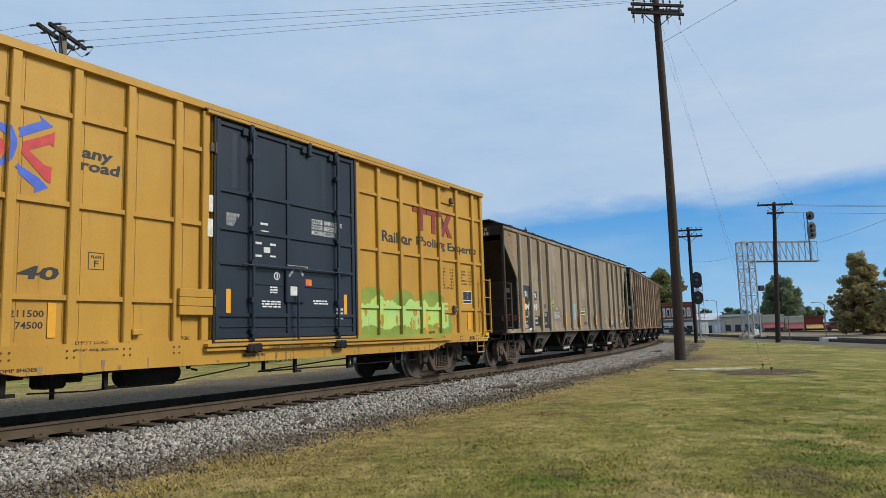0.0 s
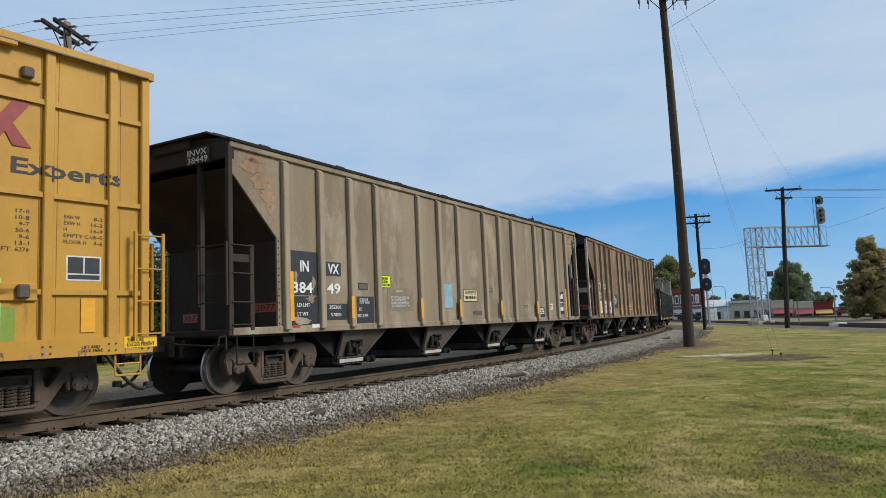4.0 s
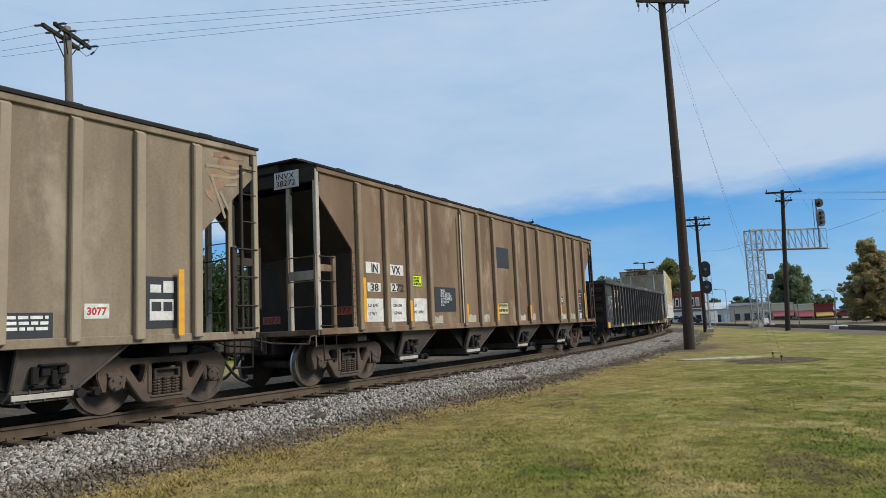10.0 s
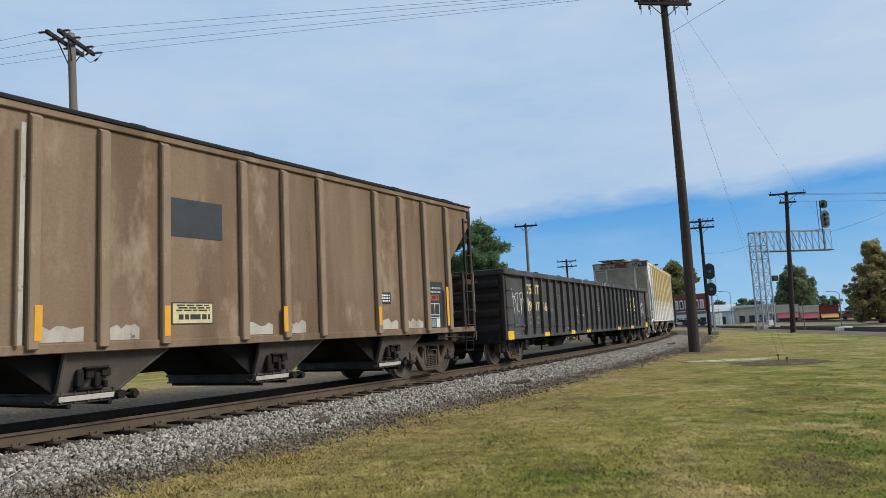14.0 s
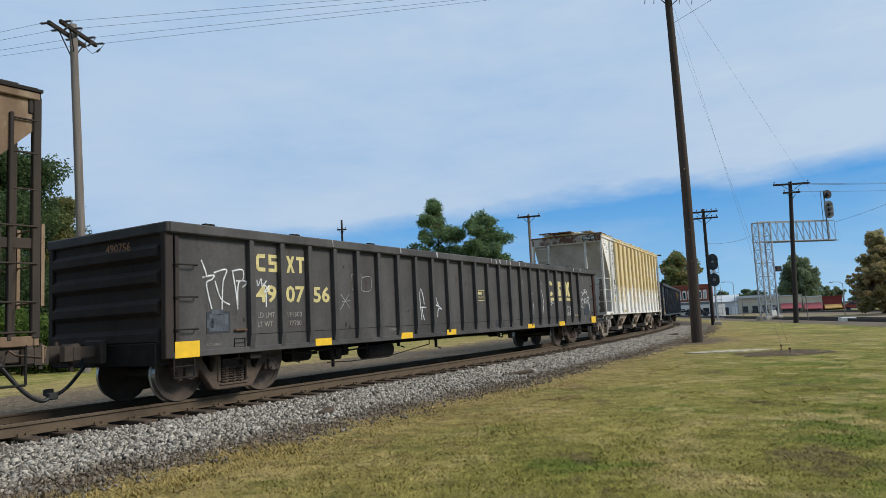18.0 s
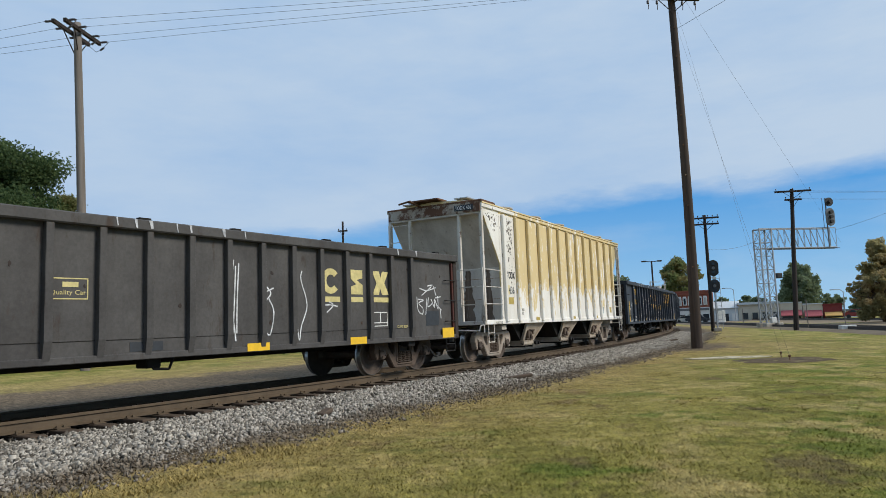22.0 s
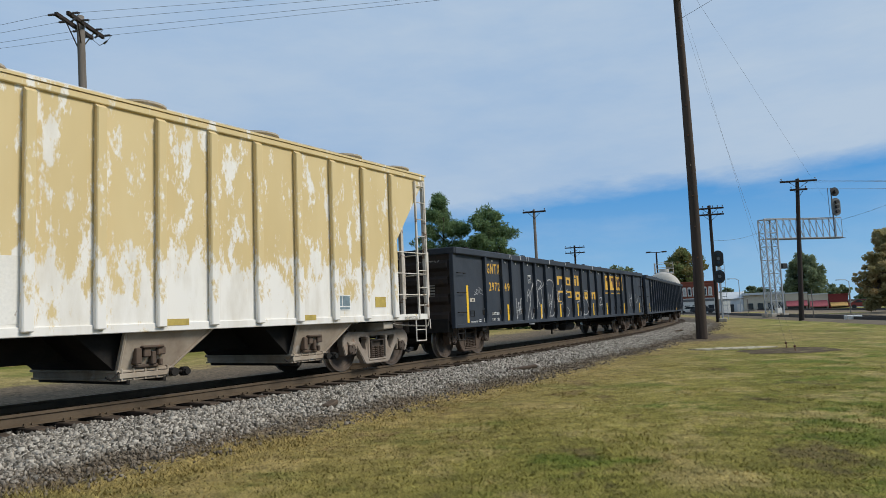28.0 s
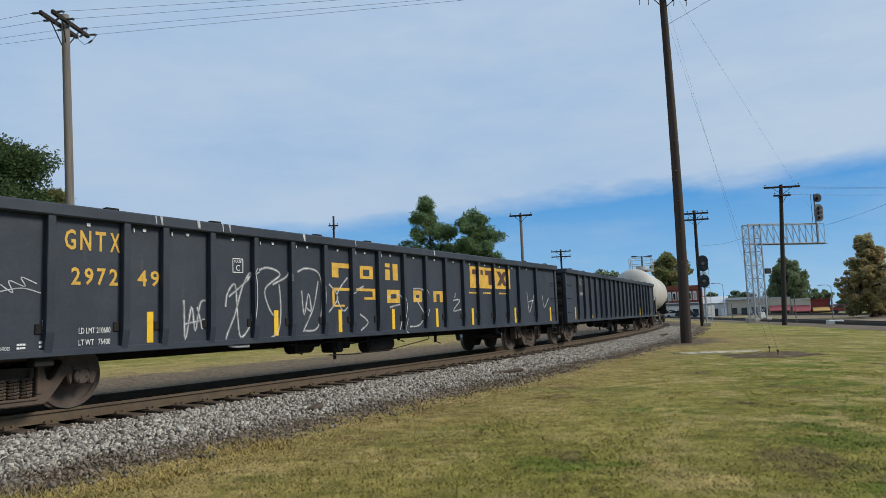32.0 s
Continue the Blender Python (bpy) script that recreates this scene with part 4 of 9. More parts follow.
# ---- yellow boxcar ----
def build_boxcar():
    c, half = 7.72, 7.86
    car = new_car("boxcar", "tall yellow boxcar with dark plug door and green graffiti", "railway car", c, 6.15)
    yp, yr = -1.53, -1.60
    bm = bm_new()
    prism(bm, [(-1.53, 0.98), (-1.53, 4.98), (1.53, 4.98), (1.53, 0.98)], "x", -half + 0.06, half - 0.06)
    part("body", bm, M_yellow, car)
    bm = bm_new()
    prism(bm, [(-1.62, 4.93), (-1.62, 5.05), (-0.8, 5.14), (0, 5.17), (0.8, 5.14), (1.62, 5.05), (1.62, 4.93)], "x", -half, half)
    part("roof", bm, M_yellow, car)
    # sill: deeper amidships
    for k in (-1, 1):
        bm = bm_new()
        prism(bm, [(-half, 0.84), (-5.6, 0.84), (-4.9, 0.69), (4.9, 0.69), (5.6, 0.84), (half, 0.84), (half, 1.08), (-half, 1.08)], "y", k * 1.60, k * 1.50)
        part("side_sill", bm, M_yellow, car)
    # upright and level ribs
    rib = box(bm_new(), -0.065, 0.065, -0.07, 0.0, 1.06, 4.94, 0.012)
    first = None
    xs, xl = [2.82, 3.70, 4.56, 5.45, 6.35, 7.24, 7.74], [2.57, 3.42, 4.26, 5.10, 6.0, 6.85, 7.72]
    for x in [-x for x in xl] + xs:
        for k, turn in ((-1, 0), (1, 180)):
            m = pose(x, k * 1.53, 0, 0, 0, turn)
            if first is None:
                first = part("upright_rib", rib, M_yellow, car)
                first.matrix_basis = m
            else:
                again(first, car, m)
    low = None
    for z in (1.70, 2.98, 4.23):
        for sx in (-1, 1):
            edges = [1.95] + (xs if sx > 0 else xl)
            for a, b in zip(edges, edges[1:]):
                for k in (-1, 1):
                    w = (b - a) - 0.13
                    m = pose(sx * (a + b) / 2, k * 1.53, z) @ Matrix.Diagonal((w, 1, 1, 1))
                    if low is None:
                        low = part("level_rib", box(bm_new(), -0.5, 0.5, -0.045, 0.045, -0.035, 0.035), M_yellow, car)
                        low.matrix_basis = m
                    else:
                        again(low, car, m)
    # rivet heads along the sill
    rivet = None
    for x in [-x for x in xl] + xs:
        for dx in (-0.05, 0.05):
            for z in (0.90, 0.99):
                m = pose(x + dx, -1.60, z)
                if rivet is None:
                    rivet = part("rivet", rod(bm_new(), (0, 0, 0), (0, -0.012, 0), 0.014, n=6), M_rusty, car)
                    rivet.matrix_basis = m
                else:
                    again(rivet, car, m)
    # plug door
    # yellow door posts, and the eave's shade over the door as a dark strip
    for x0, x1 in ((-2.10, -1.96), (1.98, 2.10)):
        part("door_post", box(bm_new(), x0, x1, -1.60, -1.53, 1.06, 4.90, 0.012), M_yellow, car)
    part("eave_shade_strip", box(bm_new(), -2.1, half - 0.1, -1.645, -1.60, 4.925, 4.945), M_chip_shade, car)
    door = part("door", box(bm_new(), -1.80, 1.87, -1.58, -1.50, 1.06, 4.86, 0.015), M_door, car, "dark blue-grey sliding plug door")
    d0 = door
    for z in (1.13, 1.49, 2.37, 2.96, 3.62, 4.78):
        part("door_stiffener", box(bm_new(), -1.78, 1.85, -1.615, -1.575, z - 0.035, z + 0.035, 0.008), M_door, d0)
    for x in (-1.78, -0.10, 1.84):
        part("door_upright", box(bm_new(), x - 0.045, x + 0.045, -1.61, -1.575, 1.08, 4.84, 0.008), M_door, d0)
    part("door_stiffener", box(bm_new(), -1.70, 1.80, -1.60, -1.575, 1.275, 1.305, 0.006), M_door, d0)
    for x0, x1 in ((-0.98, -0.22), (0.32, 1.22)):
        part("door_stiffener", box(bm_new(), x0, x1, -1.598, -1.575, 2.03, 2.06, 0.006), M_door, d0)
    for x in (-1.36, 0.98):
        part("door_crease", prism(bm_new(), [(x - 0.10, -1.58), (x, -1.592), (x + 0.10, -1.58)], "z", 3.68, 4.66), M_door, d0)
    bm = tube(bm_new(), [(-1.86, -1.60, 1.02), (-1.86, -1.60, 4.88), (1.93, -1.60, 4.88), (1.93, -1.60, 1.02), (-1.86, -1.60, 1.02)], 0.028, 6)
    part("door_seal", bm, M_signal, d0, "black rubber seal round the door")
    for x in (-1.06, 0.46, 1.26):
        bm = box(bm_new(), x - 0.05, x + 0.05, -1.67, -1.58, 4.62, 4.90, 0.015)
        box(bm, x - 0.20, x - 0.08, -1.64, -1.58, 4.66, 4.80, 0.01)
        part("door_hanger", bm, M_door, d0)
    for x in (-1.04, 1.28):
        bm = rod(bm_new(), (x, -1.66, 0.98), (x, -1.66, 4.80), 0.032, n=10)
        for z in (1.2, 1.75, 2.4, 3.0, 3.6, 4.3, 4.7):
            box(bm, x - 0.06, x + 0.06, -1.69, -1.60, z - 0.05, z + 0.05, 0.01)
        part("lock_bar", bm, M_door, d0)
    bm = box(bm_new(), -0.20, 0.30, -1.64, -1.58, 1.72, 2.42, 0.02)
    rod(bm, (0.05, -1.70, 1.05), (0.05, -1.70, 1.9), 0.02)
    part("door_gear_case", bm, M_door, d0)
    bm = rod(bm_new(), (-1.3, -1.68, 2.36), (1.6, -1.68, 2.36), 0.016)
    part("door_operating_rod", bm, M_door, d0)
    # door rails, hinges and guides
    bm = box(bm_new(), -2.05, 5.75, -1.68, -1.60, 0.90, 0.94)
    box(bm, -2.05, 4.9, -1.70, -1.60, 0.97, 1.02)
    part("door_track", bm, M_yellow, car)
    bm = box(bm_new(), -2.05, 5.9, -1.66, -1.58, 4.865, 4.925, 0.01)
    part("upper_door_track", bm, M_yellow, car)
    for x in (-1.04, 1.28):
        bm = box(bm_new(), x - 0.17, x + 0.17, -1.74, -1.62, 0.84, 1.00, 0.03)
        rod(bm, (x, -1.75, 0.92), (x, -1.62, 0.92), 0.07, n=12)
        part("door_roller", bm, M_chassis, car)
    for z in (1.72, 4.30):
        bm = box(bm_new(), -1.97, -1.87, -1.63, -1.53, z - 0.08, z + 0.08, 0.012)
        rod(bm, (-1.87, -1.64, z - 0.10), (-1.87, -1.64, z + 0.10), 0.022, n=8)
        part("hinge_block", bm, M_chip_shade, car)
    for z0, z1 in ((4.46, 4.66), (1.58, 1.81)):
        part("door_stop", box(bm_new(), 5.56, 6.24, -1.575, -1.53, z0, z1, 0.012), M_yellow, car)
        part("stop_latch", box(bm_new(), 5.97, 6.12, -1.65, -1.57, z0 + 0.03, z1 - 0.02, 0.02), M_chip_shade, car)
    # placard board, ladder, steps
    for i in range(3):
        part("placard_board", box(bm_new(), -2.57, -1.92, -1.66, -1.60, 1.48 + 0.142 * i, 1.617 + 0.142 * i, 0.008), M_yellow, car)
    part("route_board", box(bm_new(), -3.4 + 0.05, -3.2 + 0.02, -1.63, -1.55, 1.18, 1.27, 0.01), M_yellow, car)
    ladder(car, 7.55, 7.99, -1.66, (1.11, 1.58, 2.05, 2.54), M_yellow)
    ladder(car, -7.98, -7.43, -1.66, (1.11, 1.58, 2.05, 2.54), M_yellow)
    for x in (7.5, -7.5):
        stirrup(car, x, M_yellow, -1.55, 0.86, 0.32)
    for k in (-1, 1):
        end_ladder(car, k * 7.90, -1.5, -1.0, (1.2, 1.6, 2.0, 2.4), M_yellow)
        for z in np.arange(1.2, 4.9, 0.42):
            part("end_corrugation", box(bm_new(), k * 7.80, k * 7.86, -1.45, 1.45, z, z + 0.16, 0.03), M_yellow, car)
    part("centre_sill", box(bm_new(), -7.8, 7.8, -0.2, 0.2, 0.66, 0.98), M_chassis, car)
    part("floor_beams", box(bm_new(), -5.0, 5.0, -1.45, 1.45, 0.86, 0.97), M_chassis, car)
    brake_rigging(car, -2.6, 0.74)
    bm = rod(bm_new(), (-0.6, -1.35, 0.50), (3.9, -1.35, 0.72), 0.014)
    rod(bm, (-0.6, -1.33, 0.49), (4.6, -1.33, 0.47), 0.014)
    part("pull_rod", bm, M_chassis, car)
    for x in (-5.0, -3.6, 0.3, 1.9, 3.6):
        bm = box(bm_new(), x - 0.03, x + 0.03, -1.4, -1.34, 0.42, 0.75)
        box(bm, x - 0.03, x + 0.15, -1.4, -1.36, 0.42, 0.47)
        part("hanger_bracket", bm, M_chassis, car)
    add_ends(car, half)
    # amber tape
    for x, z0, z1 in ((-4.50, 1.17, 1.63), (4.75, 1.16, 1.63)):
        plate("reflective_tape", x - 0.055, x + 0.055, z0, z1, yp - 0.012, M_reflect, car)
    plate("reflective_tape", 6.82, 7.02, 1.16, 1.62, yp - 0.012, M_reflect, car)
    for x in (-1.53, 1.58):
        plate("reflective_tape", x - 0.05, x + 0.05, 1.50, 1.93, -1.582, M_reflect, car)
    RX = xs
    # pressed seams beside the ribs, and stains along the sill
    for x in [-x for x in xl[:-1]] + xs[:-1]:
        for dx in (-0.10, 0.135):
            bm = bm_new()
            for z0, z1 in ((1.12, 1.655), (1.745, 2.935), (3.025, 4.185), (4.275, 4.90)):
                box(bm, x + dx, x + dx + 0.006, -1.533, -1.528, z0, z1)
            part("panel_seam", bm, M_seam, car)
    rng = random.Random(77)
    for i in range(46):
        x = rng.uniform(-7.6, 7.6)
        w, h = rng.uniform(0.01, 0.035), rng.uniform(0.05, 0.16)
        top = 0.84 + h if abs(x) > 5.5 else 0.70 + h
        bm = prism(bm_new(), [(x - w, top), (x + w, top), (x + w * 0.4, top - h), (x - w * 0.5, top - h)], "y", -1.6035, -1.599)
        part("rust_run", bm, M_rust_stain, car)
    # lettering
    lettering("any\nroad", 3.53 - c, 4.14 - c, 3.50, 3.80, yp, M_ink, car, 0.03, 0.15)
    lettering("40", 2.74 - c, 3.28 - c, 1.93, 2.11, yp, M_ink, car, 0.03, 0.15)
    lettering("211500", 2.68 - c, 3.12 - c, 1.44, 1.53, yp, M_ink, car, 0.01)
    lettering("74500", 2.76 - c, 3.11 - c, 1.29, 1.38, yp, M_ink, car, 0.01)
    lettering("PLATE", 3.755 - c, 3.905 - c, 2.27, 2.31, yp, M_ink, car)
    lettering("F", 3.80 - c, 3.865 - c, 2.15, 2.24, yp, M_ink, car)
    bm = bm_new()
    for a in ((3.71, 3.95, 2.345, 2.355), (3.71, 3.95, 2.11, 2.12), (3.71, 3.72, 2.11, 2.355), (3.94, 3.95, 2.11, 2.355)):
        box(bm, a[0] - c, a[1] - c, yp - 0.004, yp, a[2], a[3])
    part("stencil_frame", bm, M_ink, car)
    lettering("EMPTY LOAD", 3.52 - c, 4.0 - c, 1.07, 1.115, -1.602, M_ink, car)
    lettering('7/16" ADJ. BLOCK', 3.52 - c, 4.17 - c, 0.965, 1.01, -1.602, M_ink, car)
    lettering("COMP SHOES", 2.50 - c, 3.02 - c, 0.745, 0.79, -1.602, M_ink, car)
    lettering("70K", 5.28 - c, 5.45 - c, 1.09, 1.15, yp, M_ink, car)
    over_ribs(lettering("Railcar", 10.70 - c, 11.94 - c, 3.20, 3.46, yp, M_ink, car, 0.02), RX, 0.06, 0.072, car)
    over_ribs(lettering("Pooling", 12.12 - c, 13.47 - c, 3.18, 3.46, yp, M_ink, car, 0.02), RX, 0.06, 0.072, car)
    over_ribs(lettering("Experts", 13.62 - c, 15.10 - c, 3.16, 3.44, yp, M_ink, car, 0.02), RX, 0.06, 0.072, car)
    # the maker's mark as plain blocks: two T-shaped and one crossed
    for x in (11.98, 12.62):
        bm = box(bm_new(), x - c, x + 0.62 - c, yp - 0.014, yp, 4.06, 4.20)
        box(bm, x + 0.22 - c, x + 0.40 - c, yp - 0.014, yp, 3.60, 4.06)
        over_ribs(part("red_emblem", bm, M_maroon, car), RX, 0.06, 0.062, car)
    bm = bm_new()
    prism(bm, [(13.20 - c, 3.58), (13.42 - c, 3.58), (13.86 - c, 4.20), (13.64 - c, 4.20)], "y", yp - 0.014, yp)
    prism(bm, [(13.63 - c, 3.58), (13.86 - c, 3.58), (13.62 - c, 3.88), (13.53 - c, 3.76)], "y", yp - 0.016, yp)
    over_ribs(part("red_emblem", bm, M_maroon, car), RX, 0.06, 0.062, car)
    bm = prism(bm_new(), [(13.20 - c, 4.18), (13.30 - c, 4.18), (13.46 - c, 3.92), (13.20 - c, 3.60), (13.12 - c, 3.62), (13.34 - c, 3.92)], "y", yp - 0.018, yp)
    part("grey_emblem", bm, M_black_panel, car)
    # blue and red crossed arrows
    for pts, m in (([(2.66, 3.88), (3.00, 4.07), (2.96, 4.14), (3.15, 4.02), (2.72, 3.78)], M_blue),
                   ([(2.76, 3.73), (3.11, 3.91), (3.18, 3.96), (3.17, 3.74), (3.12, 3.77), (2.84, 3.63), (3.05, 3.47), (3.15, 3.46), (3.14, 3.23), (3.07, 3.26), (2.75, 3.57)], M_red),
                   ([(2.69, 3.43), (2.99, 3.28), (3.11, 3.17), (2.93, 3.07), (2.94, 3.14), (2.64, 3.36)], M_blue),
                   ([(2.17, 3.92), (2.43, 3.94), (2.58, 3.89), (2.65, 3.73), (2.65, 3.62), (2.60, 3.45), (2.43, 3.29), (2.17, 3.28), (2.17, 3.38), (2.43, 3.39), (2.53, 3.48), (2.57, 3.63), (2.56, 3.77), (2.43, 3.84), (2.17, 3.82)], M_blue),
                   ([(2.21, 3.73), (2.43, 3.73), (2.51, 3.70), (2.55, 3.60), (2.49, 3.49), (2.43, 3.42), (2.21, 3.43)], M_red)):
        bm = prism(bm_new(), [(x - c, z) for x, z in pts], "y", yp - 0.006, yp + 0.002)
        over_ribs(part("emblem", bm, m, car), [-x for x in xl], 0.06, 0.072, car)
    # small tables of figures
    for i, (k, v) in enumerate((("EXH", "17-0"), ("EXW", "10-8"), ("EW", "9-7"), ("IL", "50-6"), ("IW", "9-6"), ("IH", "13-1"), ("CU. FT.", "6276"))):
        z = 2.715 - 0.083 * i
        lettering(k, 13.31 - c, 13.31 + 0.05 * len(k) - c, z, z + 0.052, yp, M_ink, car)
        lettering(v, 13.86 - 0.042 * len(v) - c, 13.86 - c, z, z + 0.052, yp, M_ink, car)
    for i, (k, v) in enumerate((("EXH W", "8-2"), ("EXW H", "16-2"), ("H", "16-9"), ("EMPTY C.G.", "5-0"), ("FLOOR H", "3-6"))):
        z = 2.70 - 0.085 * i
        lettering(k, 14.30 - c, 14.30 + 0.044 * len(k) - c, z, z + 0.05, yp, M_ink, car)
        lettering(v, 14.84 - 0.042 * len(v) - c, 14.84 - c, z, z + 0.05, yp, M_ink, car)
    lettering("2 INCH HF COMP SHOES", 13.0 - c, 13.55 - c, 0.90, 0.94, -1.602, M_ink, car)
    lettering("LIFT AND\nJACK HERE", 14.52 - c, 14.82 - c, 0.88, 0.98, -1.602, M_ink, car)
    plate("yellow_panel", 12.40 - c, 12.98 - c, 1.03, 1.18, yp - 0.008, M_yellow, car)
    lettering("XGH52", 12.56 - c, 12.84 - c, 1.07, 1.14, yp - 0.014, M_ink, car, 0.01)
    plate("black_data_panel", 14.34 - c, 14.82 - c, 1.86, 2.20, yp, M_white_panel, car)
    plate("black_data_panel", 14.36 - c, 14.57 - c, 1.96, 2.18, yp - 0.003, M_black_panel, car)
    plate("black_data_panel", 14.59 - c, 14.80 - c, 1.96, 2.18, yp - 0.003, M_black_panel, car)
    plate("black_data_panel", 14.36 - c, 14.80 - c, 1.88, 1.94, yp - 0.003, M_black_panel, car)
    plate("warning_sign", 15.13 - c, 15.64 - c, 0.92, 1.08, -1.605, M_reflect_y, car)
    lettering("THIS CAR\nEXCESS HEIGHT", 15.17 - c, 15.60 - c, 0.94, 1.06, -1.611, M_ink, car)
    # door lettering
    lettering("CLOSE AND LOCK\nDOOR BEFORE\nMOVING CAR", 8.28 - c, 9.22 - c, 3.08, 3.40, -1.584, M_letter, car, 0.004)
    lettering("SECURITY\nDEVICE\nONLY", 6.13 - c, 6.42 - c, 3.02, 3.24, -1.584, M_letter, car)
    lettering("OPENING W 10-0 H 13-4", 7.55 - c, 8.12 - c, 2.395, 2.435, -1.618, M_letter, car)
    for word, x, z, turn in (("OPEN", 7.60, 2.20, 45), ("CLOSE", 7.84, 2.36, -50)):
        lt = lettering(word, 0, 0.17, 0, 0.05, 0, M_letter, car)
        lt.matrix_basis = pose(x - c, -1.646, z, 90, 0, 0) @ Matrix.Rotation(radians(turn), 4, "Z")
    plate("sticker", 7.62 - c, 7.80 - c, 1.86, 2.03, -1.642, M_white_panel, car)
    plate("sticker", 8.10 - c, 8.27 - c, 2.07, 2.19, -1.582, M_orange, car)
    for x0, x1, z0, z1 in ((6.92, 7.10, 3.12, 3.16), (6.93, 7.12, 2.98, 3.02), (6.80, 6.95, 2.76, 2.80), (7.16, 7.30, 2.76, 2.80), (6.80, 6.95, 2.53, 2.57),
                           (7.16, 7.30, 2.55, 2.58), (7.00, 7.16, 2.62, 2.72)):
        plate("sticker", x0 - c, x1 - c, z0, z1, -1.582, M_white_panel, car)
    bars(6.95 - c, 7.42 - c, 1.62, 1.76, 3, -1.582, M_letter, car, 3)
    bars(8.3 - c, 8.75 - c, 1.70, 1.80, 2, -1.582, M_letter, car, 4)
    bars(7.15 - c, 7.35 - c, 1.88, 2.02, 3, -1.582, M_letter, car, 5)
    bars(9.0 - c, 9.22 - c, 1.40, 1.66, 3, -1.582, M_letter, car, 6)
    lettering("CLEAR THRESHOLD BEFORE CLOSING DOOR", 7.05 - c, 8.75 - c, 0.905, 0.95, -1.70, M_ink, car)
    lettering("RELEASE ROD", 6.5 - c, 7.0 - c, 0.78, 0.825, -1.602, M_ink, car)
    plate("torn_paper", 5.74 - c, 5.83 - c, 3.20, 3.48, -1.60, M_white_panel, car)
    plate("torn_paper", 5.72 - c, 5.83 - c, 2.78, 3.08, -1.60, M_white_panel, car)
    for y0, rad, m in ((-1.586, 0.075, M_letter), (-1.589, 0.056, M_door)):
        part("round_mark", lathe(bm_new(), [(y0, rad - 0.001), (y0 + 0.004, rad)], 20, "y"), m, car).matrix_basis = pose(7.33 - c, 0, 2.21)
    plate("round_mark", 7.318 - c, 7.342 - c, 2.16, 2.26, -1.588, M_letter, car)
    # green spray: an olive ground, dark clouds above, and a ragged pale band across
    rng = random.Random(4)

    def ragged(x0, x1, low, high, step, rough):
        top, under, x = [], [], x0
        while x < x1:
            top.append((x - c, high(x) + rng.uniform(-rough, rough)))
            under.append((x - c, low(x) + rng.uniform(-rough, rough) * 0.6))
            x += step * rng.uniform(0.6, 1.4)
        return under + top[::-1]

    def paint(pts, depth, material, label):
        bm = prism(bm_new(), pts, "y", yp - depth, yp + 0.002)
        over_ribs(part("graffiti", bm, material, car, label), RX, 0.066, 0.072, car)
    paint(ragged(9.66, 13.85, lambda x: 1.07, lambda x: 1.50, 0.16, 0.02), 0.003, M_green_dark, "olive green sprayed ground")
    for x0, x1, top in ((9.76, 10.76, 2.14), (11.05, 12.0, 2.11), (12.12, 13.28, 2.15)):
        mid = (x0 + x1) / 2
        paint(ragged(x0, x1, lambda x: 1.6, lambda x: top - 0.22 * abs((x - mid) / (x1 - mid)) ** 2.5, 0.06, 0.016), 0.004, M_green_dark, "dark green sprayed cloud")
    peak = lambda x: 1.83 + 0.07 * math.sin(x * 4.3) + 0.05 * math.sin(x * 9.7 + 1) - 0.16 * max(0.0, x - 13.3)
    paint(ragged(9.66, 13.55, lambda x: 1.25 + 0.05 * math.sin(x * 5.1), peak, 0.055, 0.035), 0.006, M_green, "ragged pale green graffiti band")
    for x, z, w, h in ((10.05, 1.60, 0.05, 0.10), (10.55, 1.42, 0.07, 0.16), (9.86, 1.38, 0.05, 0.10), (11.22, 1.42, 0.05, 0.12), (11.86, 1.32, 0.11, 0.16), (11.98, 1.60, 0.09, 0.10), (12.62, 1.46, 0.05, 0.05),
                       (12.95, 1.30, 0.10, 0.05), (13.42, 1.45, 0.05, 0.11), (10.72, 1.72, 0.08, 0.06), (12.12, 1.38, 0.04, 0.08)):
        pts = [(x - c + w * rng.uniform(0.7, 1.2) * math.cos(a), z + h * rng.uniform(0.7, 1.2) * math.sin(a)) for a in np.arange(0, 6.2, 0.5)]
        paint(pts, 0.009, M_yellow, "bare yellow paint between the strokes")
    for x in (10.14, 10.52, 11.86, 11.99, 12.35, 13.2):
        z = rng.uniform(1.05, 1.2)
        part("paint_drip", prism(bm_new(), [(x - 0.012 - c, 1.5), (x + 0.012 - c, 1.5), (x + 0.008 - c, z), (x - 0.008 - c, z)], "y", yp - 0.0105, yp), M_green, car, "pale green paint drip")
    for p, q in zip([1.95] + xs[:4], xs[:5]):
        part("graffiti", box(bm_new(), p + 0.07, min(q, 5.8) - 0.07, yp - 0.050, yp - 0.044, 1.667, 1.733), M_green, car)
    part("graffiti", prism(bm_new(), ragged(9.62, 13.2, lambda x: 0.965, lambda x: 1.082, 0.12, 0.006), "y", -1.606, -1.598), M_green_dark, car)
    return car


# ---- covered hopper cars ----
def hopper_ribs(car, xs, z0, z1, material, name="side_rib", w=0.075):
    first = None
    for x in xs:
        for k in (-1, 1):
            m = pose(x, k * 1.50, 0, 0, 0, 0 if k < 0 else 180)
            if first is None:
                bm = box(bm_new(), -w, w, -0.10, 0.0, z0, z1 - 0.06, 0.015)
                prism(bm, [(-0.10, z1 - 0.08), (0, z1), (0, z1 - 0.08)], "x", -w, w)
                first = part(name, bm, material, car)
                first.matrix_basis = m
            else:
                again(first, car, m)


